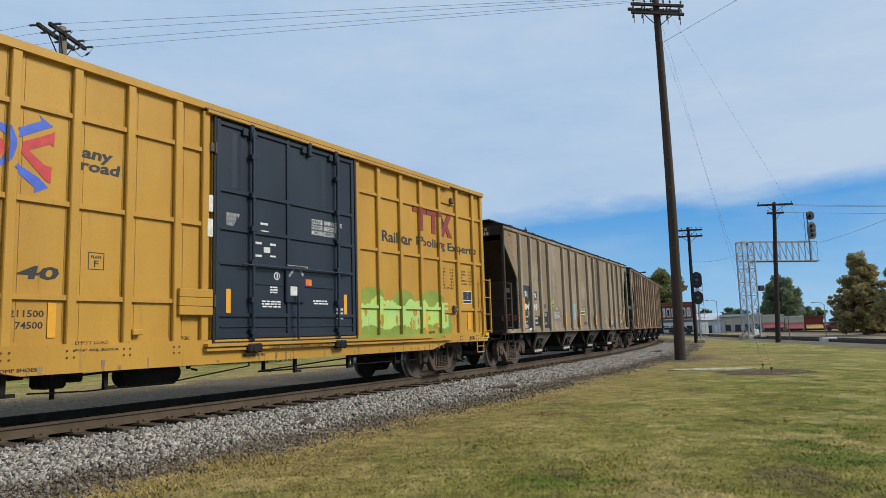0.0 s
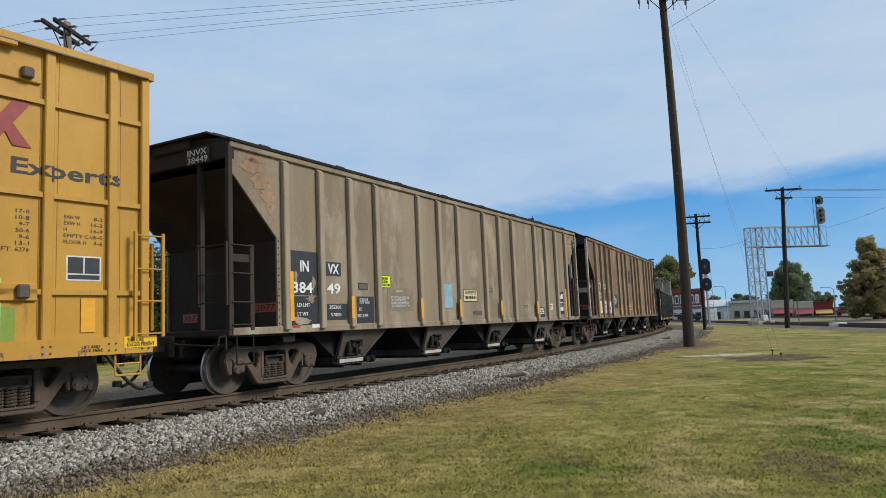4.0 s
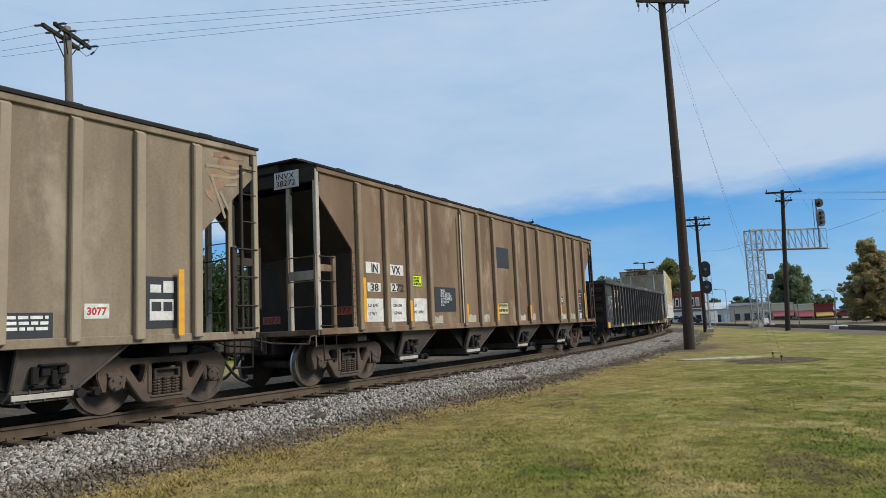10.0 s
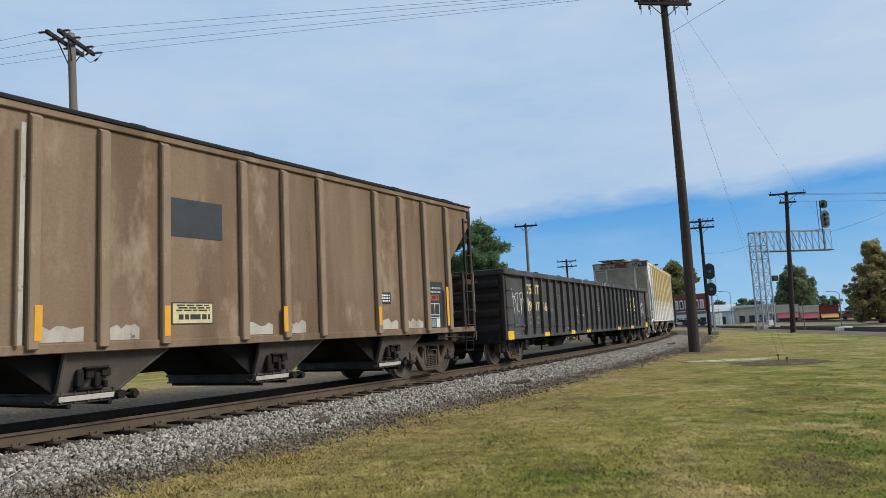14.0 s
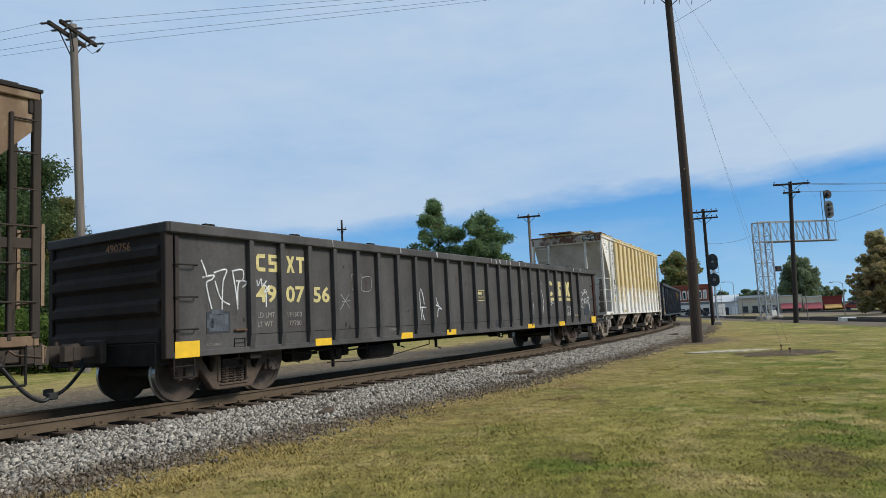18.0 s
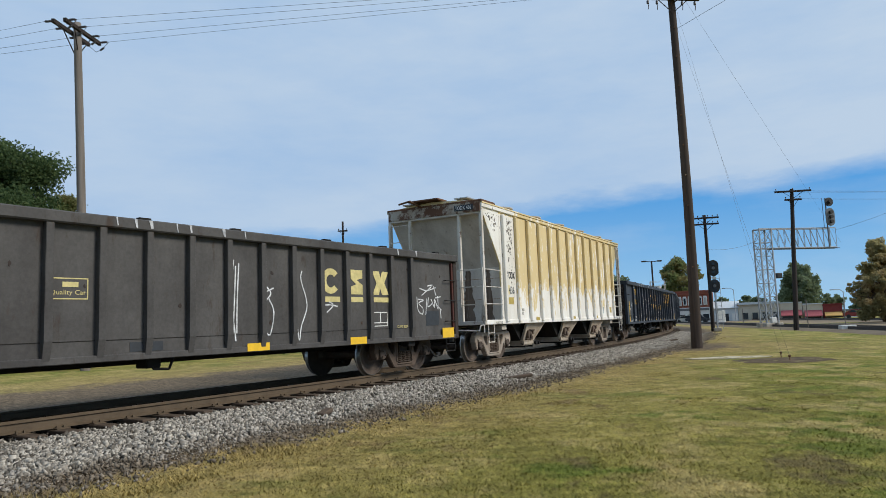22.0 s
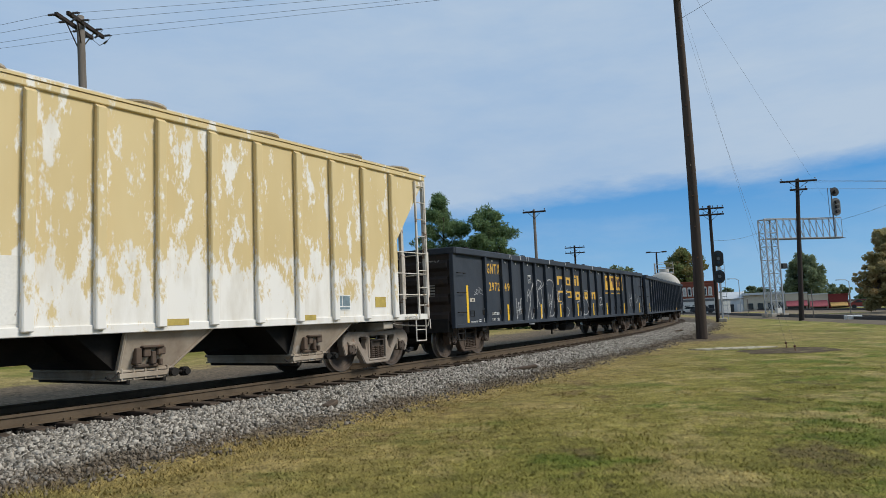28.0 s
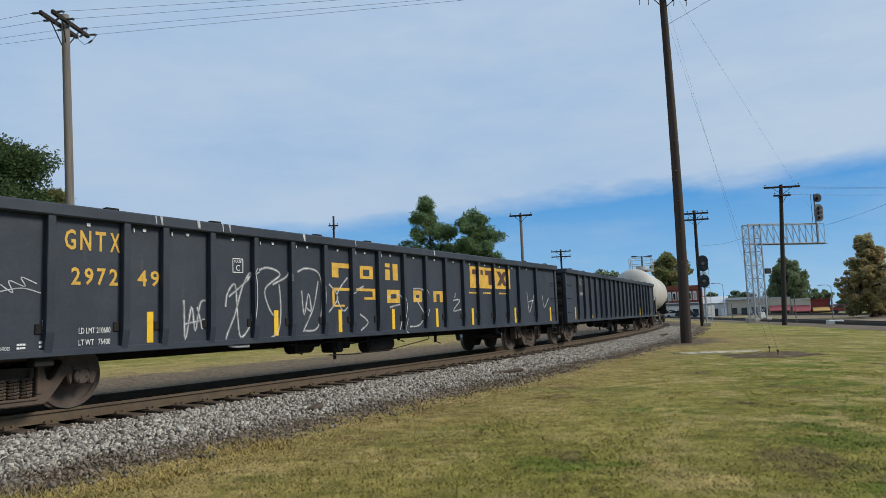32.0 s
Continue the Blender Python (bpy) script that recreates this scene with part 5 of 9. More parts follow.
def hopper_bay(car, x, w_top, z_top, z_bot, material, gate, lean=0.0):
    """One discharge hopper: dusty side sheets, end sheets coloured black with deep shade, a gate with its rack, and a
    vibrator bracket.
    """
    t, b, q = w_top / 2, 0.44, x + lean
    # The shade beneath the car is put into the black of these sheets.
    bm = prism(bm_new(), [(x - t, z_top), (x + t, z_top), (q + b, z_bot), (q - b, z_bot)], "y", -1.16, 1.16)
    hop = part("discharge_hopper", bm, M_chassis, car, "slope sheets coloured black as in deep shade")
    for k in (-1, 1):
        bm = bm_new()
        lo = [bm.verts.new(v) for v in ((q - b - 0.02, k * 1.42, z_top), (x + t, k * 1.42, z_top), (q + b, k * 1.20, z_bot), (q - b - 0.02, k * 1.20, z_bot))]
        hi = [bm.verts.new(v.co - Vector((0, k * 0.05, 0))) for v in lo]
        bm.faces.new(lo)
        bm.faces.new(hi[::-1])
        for i in range(4):
            bm.faces.new((lo[i], hi[i], hi[(i + 1) % 4], lo[(i + 1) % 4]))
        part("side_gusset", bm, material, hop)
    # edge angles along the near side sheet
    for p, s in ((q - b, q - b), (x + t - 0.02, q + b - 0.02)):
        part("edge_angle", rod(bm_new(), (p, -1.425, z_top), (s, -1.215, z_bot), 0.026, n=6), material, hop)
    bm = box(bm_new(), q - 0.48, q + 0.48, -1.25, 1.25, z_bot - 0.015, z_bot + 0.03, 0.01)
    box(bm, q - 0.44, q + 0.44, -1.22, 1.22, z_bot - 0.11, z_bot - 0.01, 0.01)
    box(bm, q - 0.46, q + 0.46, -1.24, 1.24, z_bot - 0.135, z_bot - 0.105, 0.008)
    for i in range(5):
        box(bm, q - 0.42 + 0.19 * i, q - 0.39 + 0.19 * i, -1.265, -1.21, z_bot - 0.13, z_bot + 0.05, 0.006)
    part("outlet_gate", bm, gate, hop)
    part("gate_lip", box(bm_new(), q - 0.45, q + 0.36, -1.272, -1.245, z_bot - 0.095, z_bot - 0.02, 0.006), M_pale_post if gate is M_gate else gate, hop, "scuffed bright steel lip")
    bm = rod(bm_new(), (q + 0.42, -1.29, z_bot - 0.06), (q + 0.42, 1.29, z_bot - 0.06), 0.03, n=8)
    for dy in (-1.33, -1.23, -1.15):
        rod(bm, (q + 0.42, dy - 0.03, z_bot - 0.06), (q + 0.42, dy + 0.03, z_bot - 0.06), 0.065, n=10)
    rod(bm, (q + 0.44, -1.28, z_bot - 0.06), (q + 0.66, -1.28, z_bot - 0.07), 0.025, n=8)
    box(bm, q + 0.58, q + 0.70, -1.33, -1.21, z_bot - 0.14, z_bot + 0.0, 0.02)
    rod(bm, (q + 0.64, -1.37, z_bot - 0.07), (q + 0.64, -1.15, z_bot - 0.07), 0.05, n=8)
    for k in (-1, 1):
        box(bm, q + k * 0.30 - 0.03, q + k * 0.30 + 0.03, -1.26, 1.26, z_bot - 0.19, z_bot - 0.12, 0.01)
    tube(bm, [(q - 0.46, -1.26, z_bot), (q - 0.58, -1.28, z_bot - 0.10), (q - 0.66, -1.26, z_bot - 0.05)], 0.016)
    part("gate_rack", bm, M_chassis, hop)
    bm = bm_new()
    for i, (dx, dz, w, h) in enumerate(((-0.20, 0.10, 0.10, 0.24), (-0.06, 0.20, 0.12, 0.16), (0.06, 0.08, 0.08, 0.20), (0.18, 0.22, 0.14, 0.12), (0.20, 0.06, 0.06, 0.10), (-0.02, 0.04, 0.40, 0.05), (0.02, 0.33, 0.36, 0.04))):
        z = z_bot + dz
        y = -1.20 - 0.22 * (dz + h / 2) / (z_top - z_bot)
        box(bm, q + dx - w / 2, q + dx + w / 2, y - 0.09 + 0.02 * (i % 2), y + 0.06, z, z + h, 0.015)
    part("vibrator_bracket", bm, M_sideframe if material is M_bay_pale else M_chassis, hop)


def build_hopper(name, label, s_mid, half, body, end_mat, post_mat, bay_mat, ribs, bays, bogie, frame, inset=1.17, eave=4.30, knee=2.76, drop=0.42, gate=None, rail_mat=None, roof_mat=None):
    rail_mat, roof_mat = rail_mat or post_mat, roof_mat or body
    car = new_car(name, label, "railway car", s_mid, bogie, frame)
    x1, xi, low = half - 0.03, half - inset, eave - drop
    for k in (-1, 1):
        bm = prism(bm_new(), [(-x1, eave), (x1, eave), (x1, low), (xi, knee), (xi, 1.10), (-xi, 1.10), (-xi, knee), (-x1, low)], "y", k * 1.50, k * 1.46)
        part("side_sheet", bm, body, car)
        part("side_sill", box(bm_new(), -half + 0.08, half - 0.08, k * 1.53, k * 1.40, 1.02, 1.15, 0.01), body, car)
        part("top_chord", box(bm_new(), -x1, x1, k * 1.55, k * 1.44, eave - 0.07, eave + 0.034, 0.012), body, car)
    bm = prism(bm_new(), [(-1.57, eave + 0.035), (-1.57, eave + 0.075), (-0.9, eave + 0.17), (0, eave + 0.22), (0.9, eave + 0.17), (1.57, eave + 0.075), (1.57, eave + 0.035)], "x", -half, half)
    part("roof", bm, roof_mat, car)
    rivet = None
    for k in (-1, 1):
        for z in np.arange(1.2, knee - 0.05, 0.125):
            m = pose(k * (xi - 0.035), -1.50, z)
            if rivet is None:
                rivet = part("rivet", rod(bm_new(), (0, 0, 0), (0, -0.012, 0), 0.015, n=6), post_mat if body is M_cream else M_dark_end, car)
                rivet.matrix_basis = m
            else:
                again(rivet, car, m)
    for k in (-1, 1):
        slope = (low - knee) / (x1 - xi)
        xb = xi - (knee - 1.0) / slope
        # Tan and brown cars get end sheets much darker than their sides.
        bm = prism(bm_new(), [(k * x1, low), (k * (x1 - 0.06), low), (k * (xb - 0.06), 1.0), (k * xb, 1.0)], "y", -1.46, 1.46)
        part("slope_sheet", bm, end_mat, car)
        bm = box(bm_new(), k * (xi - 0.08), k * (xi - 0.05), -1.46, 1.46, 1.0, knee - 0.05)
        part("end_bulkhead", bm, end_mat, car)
        bm = box(bm_new(), k * (half - 0.16), k * half, -1.52, 1.52, eave - 0.26, eave + 0.05, 0.015)
        part("end_header", bm, end_mat, car)
        for y in (-1.49, -0.80, 0.80, 1.49):
            bm = box(bm_new(), k * (half - 0.10), k * half, y - 0.045, y + 0.045, 1.12, eave - 0.02, 0.01)
            for z in np.arange(1.4, eave - 0.1, 0.42):
                rod(bm, (k * half, y, z), (k * (half + 0.008), y, z), 0.016, n=6)
            part("corner_post", bm, post_mat if k < 0 or body is M_cream else M_rib_tan if body is M_tan else M_dark_end, car)
        # a thin recessed floor, an angle across the end, the draft sill and a body bolster
        part("end_floor", box(bm_new(), *sorted((k * (xi - 0.4), k * (half - 0.10))), -1.40, 1.40, 0.985, 1.02), M_dark_end, car)
        part("end_angle", box(bm_new(), *sorted((k * (half - 0.07), k * half)), -1.52, 1.52, 1.02, 1.13, 0.012), rail_mat, car)
        part("draft_sill", box(bm_new(), *sorted((k * (half - 1.2), k * (half + 0.02))), -0.34, 0.34, 0.66, 0.985, 0.02), M_pale_post if body is M_cream else M_chassis, car)
        bm = prism(bm_new(), [(-1.42, 0.99), (-1.42, 0.86), (-0.40, 0.70), (0.40, 0.70), (1.42, 0.86), (1.42, 0.99)], "x", k * bogie - 0.16, k * bogie + 0.16)
        part("body_bolster", bm, M_pale_post if body is M_cream else M_chassis, car)
        bm = tube(bm_new(), [(k * (half + 0.12), -1.42, 1.0), (k * (half + 0.12), -1.38, 0.86), (k * (half + 0.16), -0.5, 0.90), (k * (half + 0.22), -0.1, 0.98)], 0.016)
        tube(bm, [(k * (half + 0.12), -1.42, 1.0), (k * (half + 0.05), -1.50, 1.02), (k * (half + 0.05), -1.50, 0.80)], 0.016)
        part("uncoupling_lever", bm, rail_mat, car)
        bm = tube(bm_new(), [(k * (half + 0.03), -0.80, 2.52), (k * (half + 0.03), -0.3, 2.47), (k * (half + 0.03), 0.3, 2.47), (k * (half + 0.03), 0.80, 2.52)], 0.012)
        part("end_handrail", bm, rail_mat if body is M_cream else M_dark_end, car)
        for y0, y1 in ((0.80, 1.49),):
            end_ladder(car, k * (half + 0.03), y0, y1, (1.58, 2.07, 2.55, 3.03, 3.51, 3.99), rail_mat)
        if k > 0:
            part("brake_cylinder", box(bm_new(), half - 0.95, half - 0.45, -0.42, 0.30, 1.48, 2.05, 0.08), M_chassis, car)
        end_ladder(car, k * (half + 0.03), -1.49, -0.80, (1.58, 2.07, 2.55), rail_mat)
        if body is M_cream and k < 0:
            ladder(car, -half + 0.05, -xi - 0.02, -1.53, (1.59, 2.07, 2.55), rail_mat, False, "grab_rung")
        elif body is M_cream:
            ladder(car, xi - 0.02, half - 0.05, -1.53, (1.59, 2.07, 2.55), rail_mat, False, "grab_rung")
            ladder(car, half - 0.42, half - 0.06, -1.54, [1.35 + 0.40 * i for i in range(8)], rail_mat, True, "side_ladder", 1.1, 4.2)
        else:
            xs = sorted((k * (half - 0.05), k * (half - 0.52)))
            ladder(car, xs[0], xs[1], -1.55, (1.20, 1.58, 2.07, 2.55), M_dark_end, False, "side_ladder")
            if k > 0:
                ladder(car, half - 0.36, half - 0.05, -1.53, (3.03, 3.51, 3.95), M_dark_end, False, "side_ladder")
                part("ladder_stile", box(bm_new(), half - 0.385, half - 0.335, -1.54, -1.47, 1.10, 4.02, 0.01), M_dark_end, car)
            part("ladder_stile", box(bm_new(), k * (half - 0.52) - 0.05, k * (half - 0.52) + 0.05, -1.54, -1.46, 1.10, 2.58, 0.012), M_dark_end if k > 0 else rail_mat, car)
            part("ladder_brace", box(bm_new(), *sorted((k * (half - 0.06), k * (half - 0.50))), -1.51, -1.47, 2.26, 2.40, 0.01), M_dark_end if k > 0 else rail_mat, car)
        stirrup(car, k * (half - 0.35), M_chassis if rail_mat is not M_post_white else M_post_white, -1.52, 1.04, 0.50)
    hopper_ribs(car, ribs, 1.08, eave - 0.06, {M_tan: M_rib_tan, M_brown: M_rib_brown}.get(body, body))
    if body is not M_cream:
        for k in (-1, 1):
            bm = box(bm_new(), *sorted((k * (half - 0.5), k * (half + 0.06))), -0.62, 0.35, eave + 0.02, eave + 0.20, 0.02)
            prism(bm, [(-1.15, eave + 0.20), (1.15, eave + 0.20), (1.15, eave + 0.23), (-1.15, eave + 0.23)], "x", k * (half - 0.5), k * (half + 0.12))
            part("roof_end_walkway", bm, M_dark_end, car)
        for i in range(8):
            x = -half + 1.0 + (2 * half - 2.0) * i / 7
            part("hatch_hinge", box(bm_new(), x - 0.16, x + 0.16, -1.45, -1.15, eave + 0.06, eave + 0.165, 0.04), M_chassis, car)
    for i, (x, w, lean) in enumerate(bays):
        hopper_bay(car, x, w, 1.08, 0.45, bay_mat, gate or bay_mat, lean)
    part("centre_sill", box(bm_new(), -half + 0.1, half - 0.1, -0.26, 0.26, 0.62, 1.0), M_chassis, car)
    # roof hatches and walkway
    for k in (-1, 1):
        part("running_board", box(bm_new(), -half + 0.1, half - 0.1, k * 0.86 - 0.22, k * 0.86 + 0.22, eave + 0.24, eave + 0.27), M_dark_end if body is not M_cream else M_silver, car)
    hatch = None
    n = max(4, int(half))
    for i in range(n):
        x = -half + 1.3 + (2 * half - 2.6) * i / (n - 1)
        if hatch is None:
            bm = box(bm_new(), -0.55, 0.55, -0.42, 0.42, eave + 0.20, eave + 0.33, 0.03)
            hatch = part("roof_hatch", bm, body, car)
            hatch.matrix_basis = pose(x, 0, 0)
        else:
            again(hatch, car, pose(x, 0, 0))
    add_ends(car, half)
    return car


HOPPER_RIBS = [k * x + 0.04 for k in (-1, 1) for x in (0.78, 1.78, 2.75, 4.52, 5.46, 6.42, 7.42)]
HOPPER_BAYS = [(-5.2, 2.5, 0.1), (-1.75, 2.5, 0.0), (1.75, 2.5, 0.0), (5.2, 2.5, 0.1)]


def end_placard(car, x):
    """A red number board on the end bulkhead, with a paler one beyond."""
    xb = x + 0.045
    for y, z in ((-1.42, 1.42), (0.55, 1.30)):
        board = part("number_placard", box(bm_new(), xb - 0.006, xb, y, y + 0.52, z, z + 0.17), M_placard_red, car, "orange-red number board")
        lt = lettering("3077", 0, 0.46, 0, 0.12, 0, M_ink, board)
        lt.matrix_basis = pose(xb - 0.009, y + 0.49, z + 0.025, 90, 0, -90)


def build_tan_hopper():
    c = 25.74
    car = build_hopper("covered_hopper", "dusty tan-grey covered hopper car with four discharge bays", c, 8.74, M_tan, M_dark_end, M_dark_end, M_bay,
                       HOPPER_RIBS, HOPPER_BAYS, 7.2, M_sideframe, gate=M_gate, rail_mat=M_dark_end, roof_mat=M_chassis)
    c, y = c - 0.06, -1.502
    P = lambda n, a, b, z0, z1, m, dy=0.0, label="": plate(n, a - c, b - c, z0, z1, y - dy, m, car, label)
    L = lambda s, a, b, z0, z1, m, dy=0.005, bold=0.0: lettering(s, a - c, b - c, z0, z1, y - dy, m, car, bold)
    P("black_panel", 18.43, 19.22, 1.72, 2.56, M_black_panel)
    L("IN", 18.72, 18.96, 2.17, 2.38, M_letter, bold=0.02)
    L("384", 18.50, 19.06, 1.76, 1.97, M_letter, bold=0.02)
    P("black_panel", 18.45, 19.2, 1.12, 1.70, M_black_panel)
    L("LD LMT", 18.62, 18.98, 1.50, 1.57, M_letter)
    L("LT WT", 18.62, 18.92, 1.33, 1.40, M_letter)
    P("black_panel", 19.48, 19.95, 2.12, 2.40, M_black_panel)
    L("VX", 19.54, 19.88, 2.16, 2.36, M_letter, bold=0.02)
    L("49", 19.49, 19.92, 1.76, 1.97, M_letter, bold=0.02)
    P("black_panel", 19.42, 20.14, 1.24, 1.56, M_black_panel)
    L("205200", 19.55, 19.92, 1.46, 1.53, M_letter)
    L("57800", 19.60, 19.92, 1.31, 1.38, M_letter)
    P("black_panel", 20.36, 21.06, 1.06, 1.72, M_black_panel)
    L("6X INCH HF\nCOMP SHOES", 20.55, 20.90, 1.57, 1.68, M_letter)
    L("LO", 20.53, 20.63, 1.42, 1.49, M_letter)
    L("VIC 2-99", 20.46, 20.82, 1.28, 1.35, M_letter)
    P("stencil_box", 20.52, 20.86, 1.86, 2.01, M_ink)
    P("stencil_box", 20.54, 20.84, 1.88, 1.99, M_bay, 0.003)
    P("repair_tag", 21.32, 21.73, 1.92, 2.20, M_ink)
    P("repair_tag", 21.335, 21.715, 1.935, 2.185, M_lime, 0.004, "bright yellow-green repair tag")
    L("HOME SHOP\nFOR REPAIR\nDO NOT LOAD", 21.36, 21.69, 1.96, 2.16, M_ink, 0.009)
    L("CAUTION", 21.95, 22.22, 1.84, 1.88, M_letter)
    L("DO NOT LOAD WITH LIME\nOR OTHER CAUSTICS.\nDO NOT USE HAMMER ON\nSIDES OR BOTTOM OF CAR", 21.74, 22.48, 1.50, 1.74, M_letter)
    P("blue_patch", 24.05, 24.58, 1.46, 2.08, M_skyblue)
    P("placard", 25.18, 25.98, 1.64, 1.97, M_ink)
    P("placard", 25.20, 25.96, 1.66, 1.95, M_cream_panel, 0.003, "pale yellow emergency placard")
    bars(25.26 - c, 25.92 - c, 1.83, 1.94, 3, y - 0.007, M_ink, car, 11)
    bars(25.26 - c, 25.92 - c, 1.68, 1.81, 1, y - 0.007, M_ink, car, 12)
    P("black_panel", 25.72, 26.23, 1.28, 1.39, M_bay)
    P("black_panel", 26.62, 27.0, 1.92, 2.05, M_bay)
    bars(26.66 - c, 26.96 - c, 1.94, 2.03, 2, y - 0.006, M_letter_dull, car, 13)
    P("black_panel", 30.26, 30.92, 1.16, 1.49, M_black_panel)
    bars(30.32 - c, 30.86 - c, 1.24, 1.46, 3, y - 0.005, M_letter, car, 14)
    P("number_placard", 31.34, 31.70, 1.40, 1.61, M_white_panel)
    L("3077", 31.38, 31.66, 1.45, 1.56, M_red, bold=0.02)
    P("black_panel", 32.26, 32.80, 1.24, 2.02, M_black_panel)
    for a, b, z0, z1 in ((32.34, 32.52, 1.78, 1.90), (32.56, 32.74, 1.78, 1.96), (32.33, 32.74, 1.36, 1.68)):
        P("data_label", a, b, z0, z1, M_white_panel, 0.003)
    P("data_label", 32.36, 32.52, 1.50, 1.64, M_black_panel, 0.006)
    P("data_label", 32.56, 32.71, 1.50, 1.64, M_black_panel, 0.006)
    for a, z0, z1 in ((18.44, 1.24, 2.15), (20.27, 1.26, 1.72), (22.97, 1.24, 1.70), (24.90, 1.24, 1.69), (27.42, 1.26, 1.68), (30.18, 1.28, 1.68), (32.87, 1.12, 2.14)):
        plate("reflective_tape", a - 0.11 - c, a - 0.01 - c, z0, z1, -1.602, M_reflect, car)
    rng = random.Random(31)
    for x, z, w, h in ((19.02, 1.66, 0.16, 0.10), (18.75, 1.24, 0.26, 0.09), (19.10, 1.95, 0.08, 0.16), (18.60, 2.02, 0.06, 0.20), (20.0, 1.60, 0.12, 0.04), (20.9, 1.12, 0.14, 0.05)):
        pts = [(x - c + w * rng.uniform(0.4, 1.15) * math.cos(a), z + h * rng.uniform(0.4, 1.15) * math.sin(a)) for a in np.arange(0, 6.28, 0.35)]
        part("worn_patch", prism(bm_new(), pts, "y", y - 0.0062, y), M_tan, car, "dust rubbed over the stencil")
    P("stencil_ground", 21.60, 22.66, 1.40, 1.93, M_stencil_ground, -0.002, "faintly darker stencil ground")
    for pts in ([(28.87, 1.22), (28.90, 1.66), (29.10, 1.68), (29.14, 1.24), (28.87, 1.22)], [(29.55, 1.24), (29.52, 1.66), (29.74, 1.70), (29.80, 1.28), (29.55, 1.24)],
                [(29.26, 1.80), (29.27, 1.92), (29.43, 1.92), (29.43, 1.80), (29.26, 1.80)], [(29.27, 1.92), (29.35, 1.85), (29.43, 1.92)], [(29.08, 1.70), (29.14, 1.80), (29.24, 1.85)],
                [(29.45, 1.85), (29.54, 1.82), (29.60, 1.72)], [(28.93, 1.58), (29.07, 1.60)], [(28.93, 1.50), (29.08, 1.51)], [(29.58, 1.60), (29.72, 1.62)], [(29.60, 1.52), (29.73, 1.54)]):
        stroke([(a - c, b) for a, b in pts], 0.007, y - 0.002, M_streak, car, "chalk_sketch", "thin dark sketched outline")
    bars(29.20 - c, 29.48 - c, 1.46, 1.56, 2, y - 0.001, M_streak, car, 51)
    P("inspection_tag", 18.46, 18.66, 1.115, 1.165, M_red, 0.03)
    P("inspection_tag", 19.0, 19.22, 1.10, 1.17, M_letter, 0.03)
    # bare rusted corner, and scrapes on the other one
    rng = random.Random(15)
    for x, z, w, h in ((-8.15, 3.98, 0.30, 0.16), (-7.95, 3.72, 0.28, 0.18), (-7.80, 3.50, 0.20, 0.14), (-8.05, 4.12, 0.36, 0.07), (-7.72, 3.28, 0.13, 0.12),
                       (8.12, 3.98, 0.30, 0.15), (7.95, 3.72, 0.26, 0.18), (7.82, 3.46, 0.18, 0.15), (8.10, 4.12, 0.34, 0.07)):
        pts = [(x + w * rng.uniform(0.55, 1.1) * math.cos(a), z + h * rng.uniform(0.55, 1.1) * math.sin(a)) for a in np.arange(0, 6.28, 0.42)]
        part("bare_patch", prism(bm_new(), pts, "y", y - 0.003, y + 0.002), M_rust_stain, car, "bare rust-stained steel")
    for pts in ([(7.75, 3.75), (8.25, 3.78), (8.55, 3.98)], [(7.78, 3.72), (7.95, 3.30), (8.05, 3.05)], [(8.05, 3.62), (8.3, 3.66)], [(7.95, 3.5), (8.12, 3.2)], [(7.66, 3.9), (8.4, 3.95)]):
        stroke(pts, 0.05, y - 0.003, M_rib_tan, car, "scrape")
    part("end_number_board", box(bm_new(), -8.78, -8.745, -1.12, -0.55, 4.02, 4.30), M_black_panel, car)
    lt = lettering("INVX\n38449", 0, 0.5, 0, 0.24, 0, M_letter, car)
    lt.matrix_basis = pose(-8.785, -0.58, 4.04, 90, 0, -90)
    end_placard(car, -7.57)
    return car


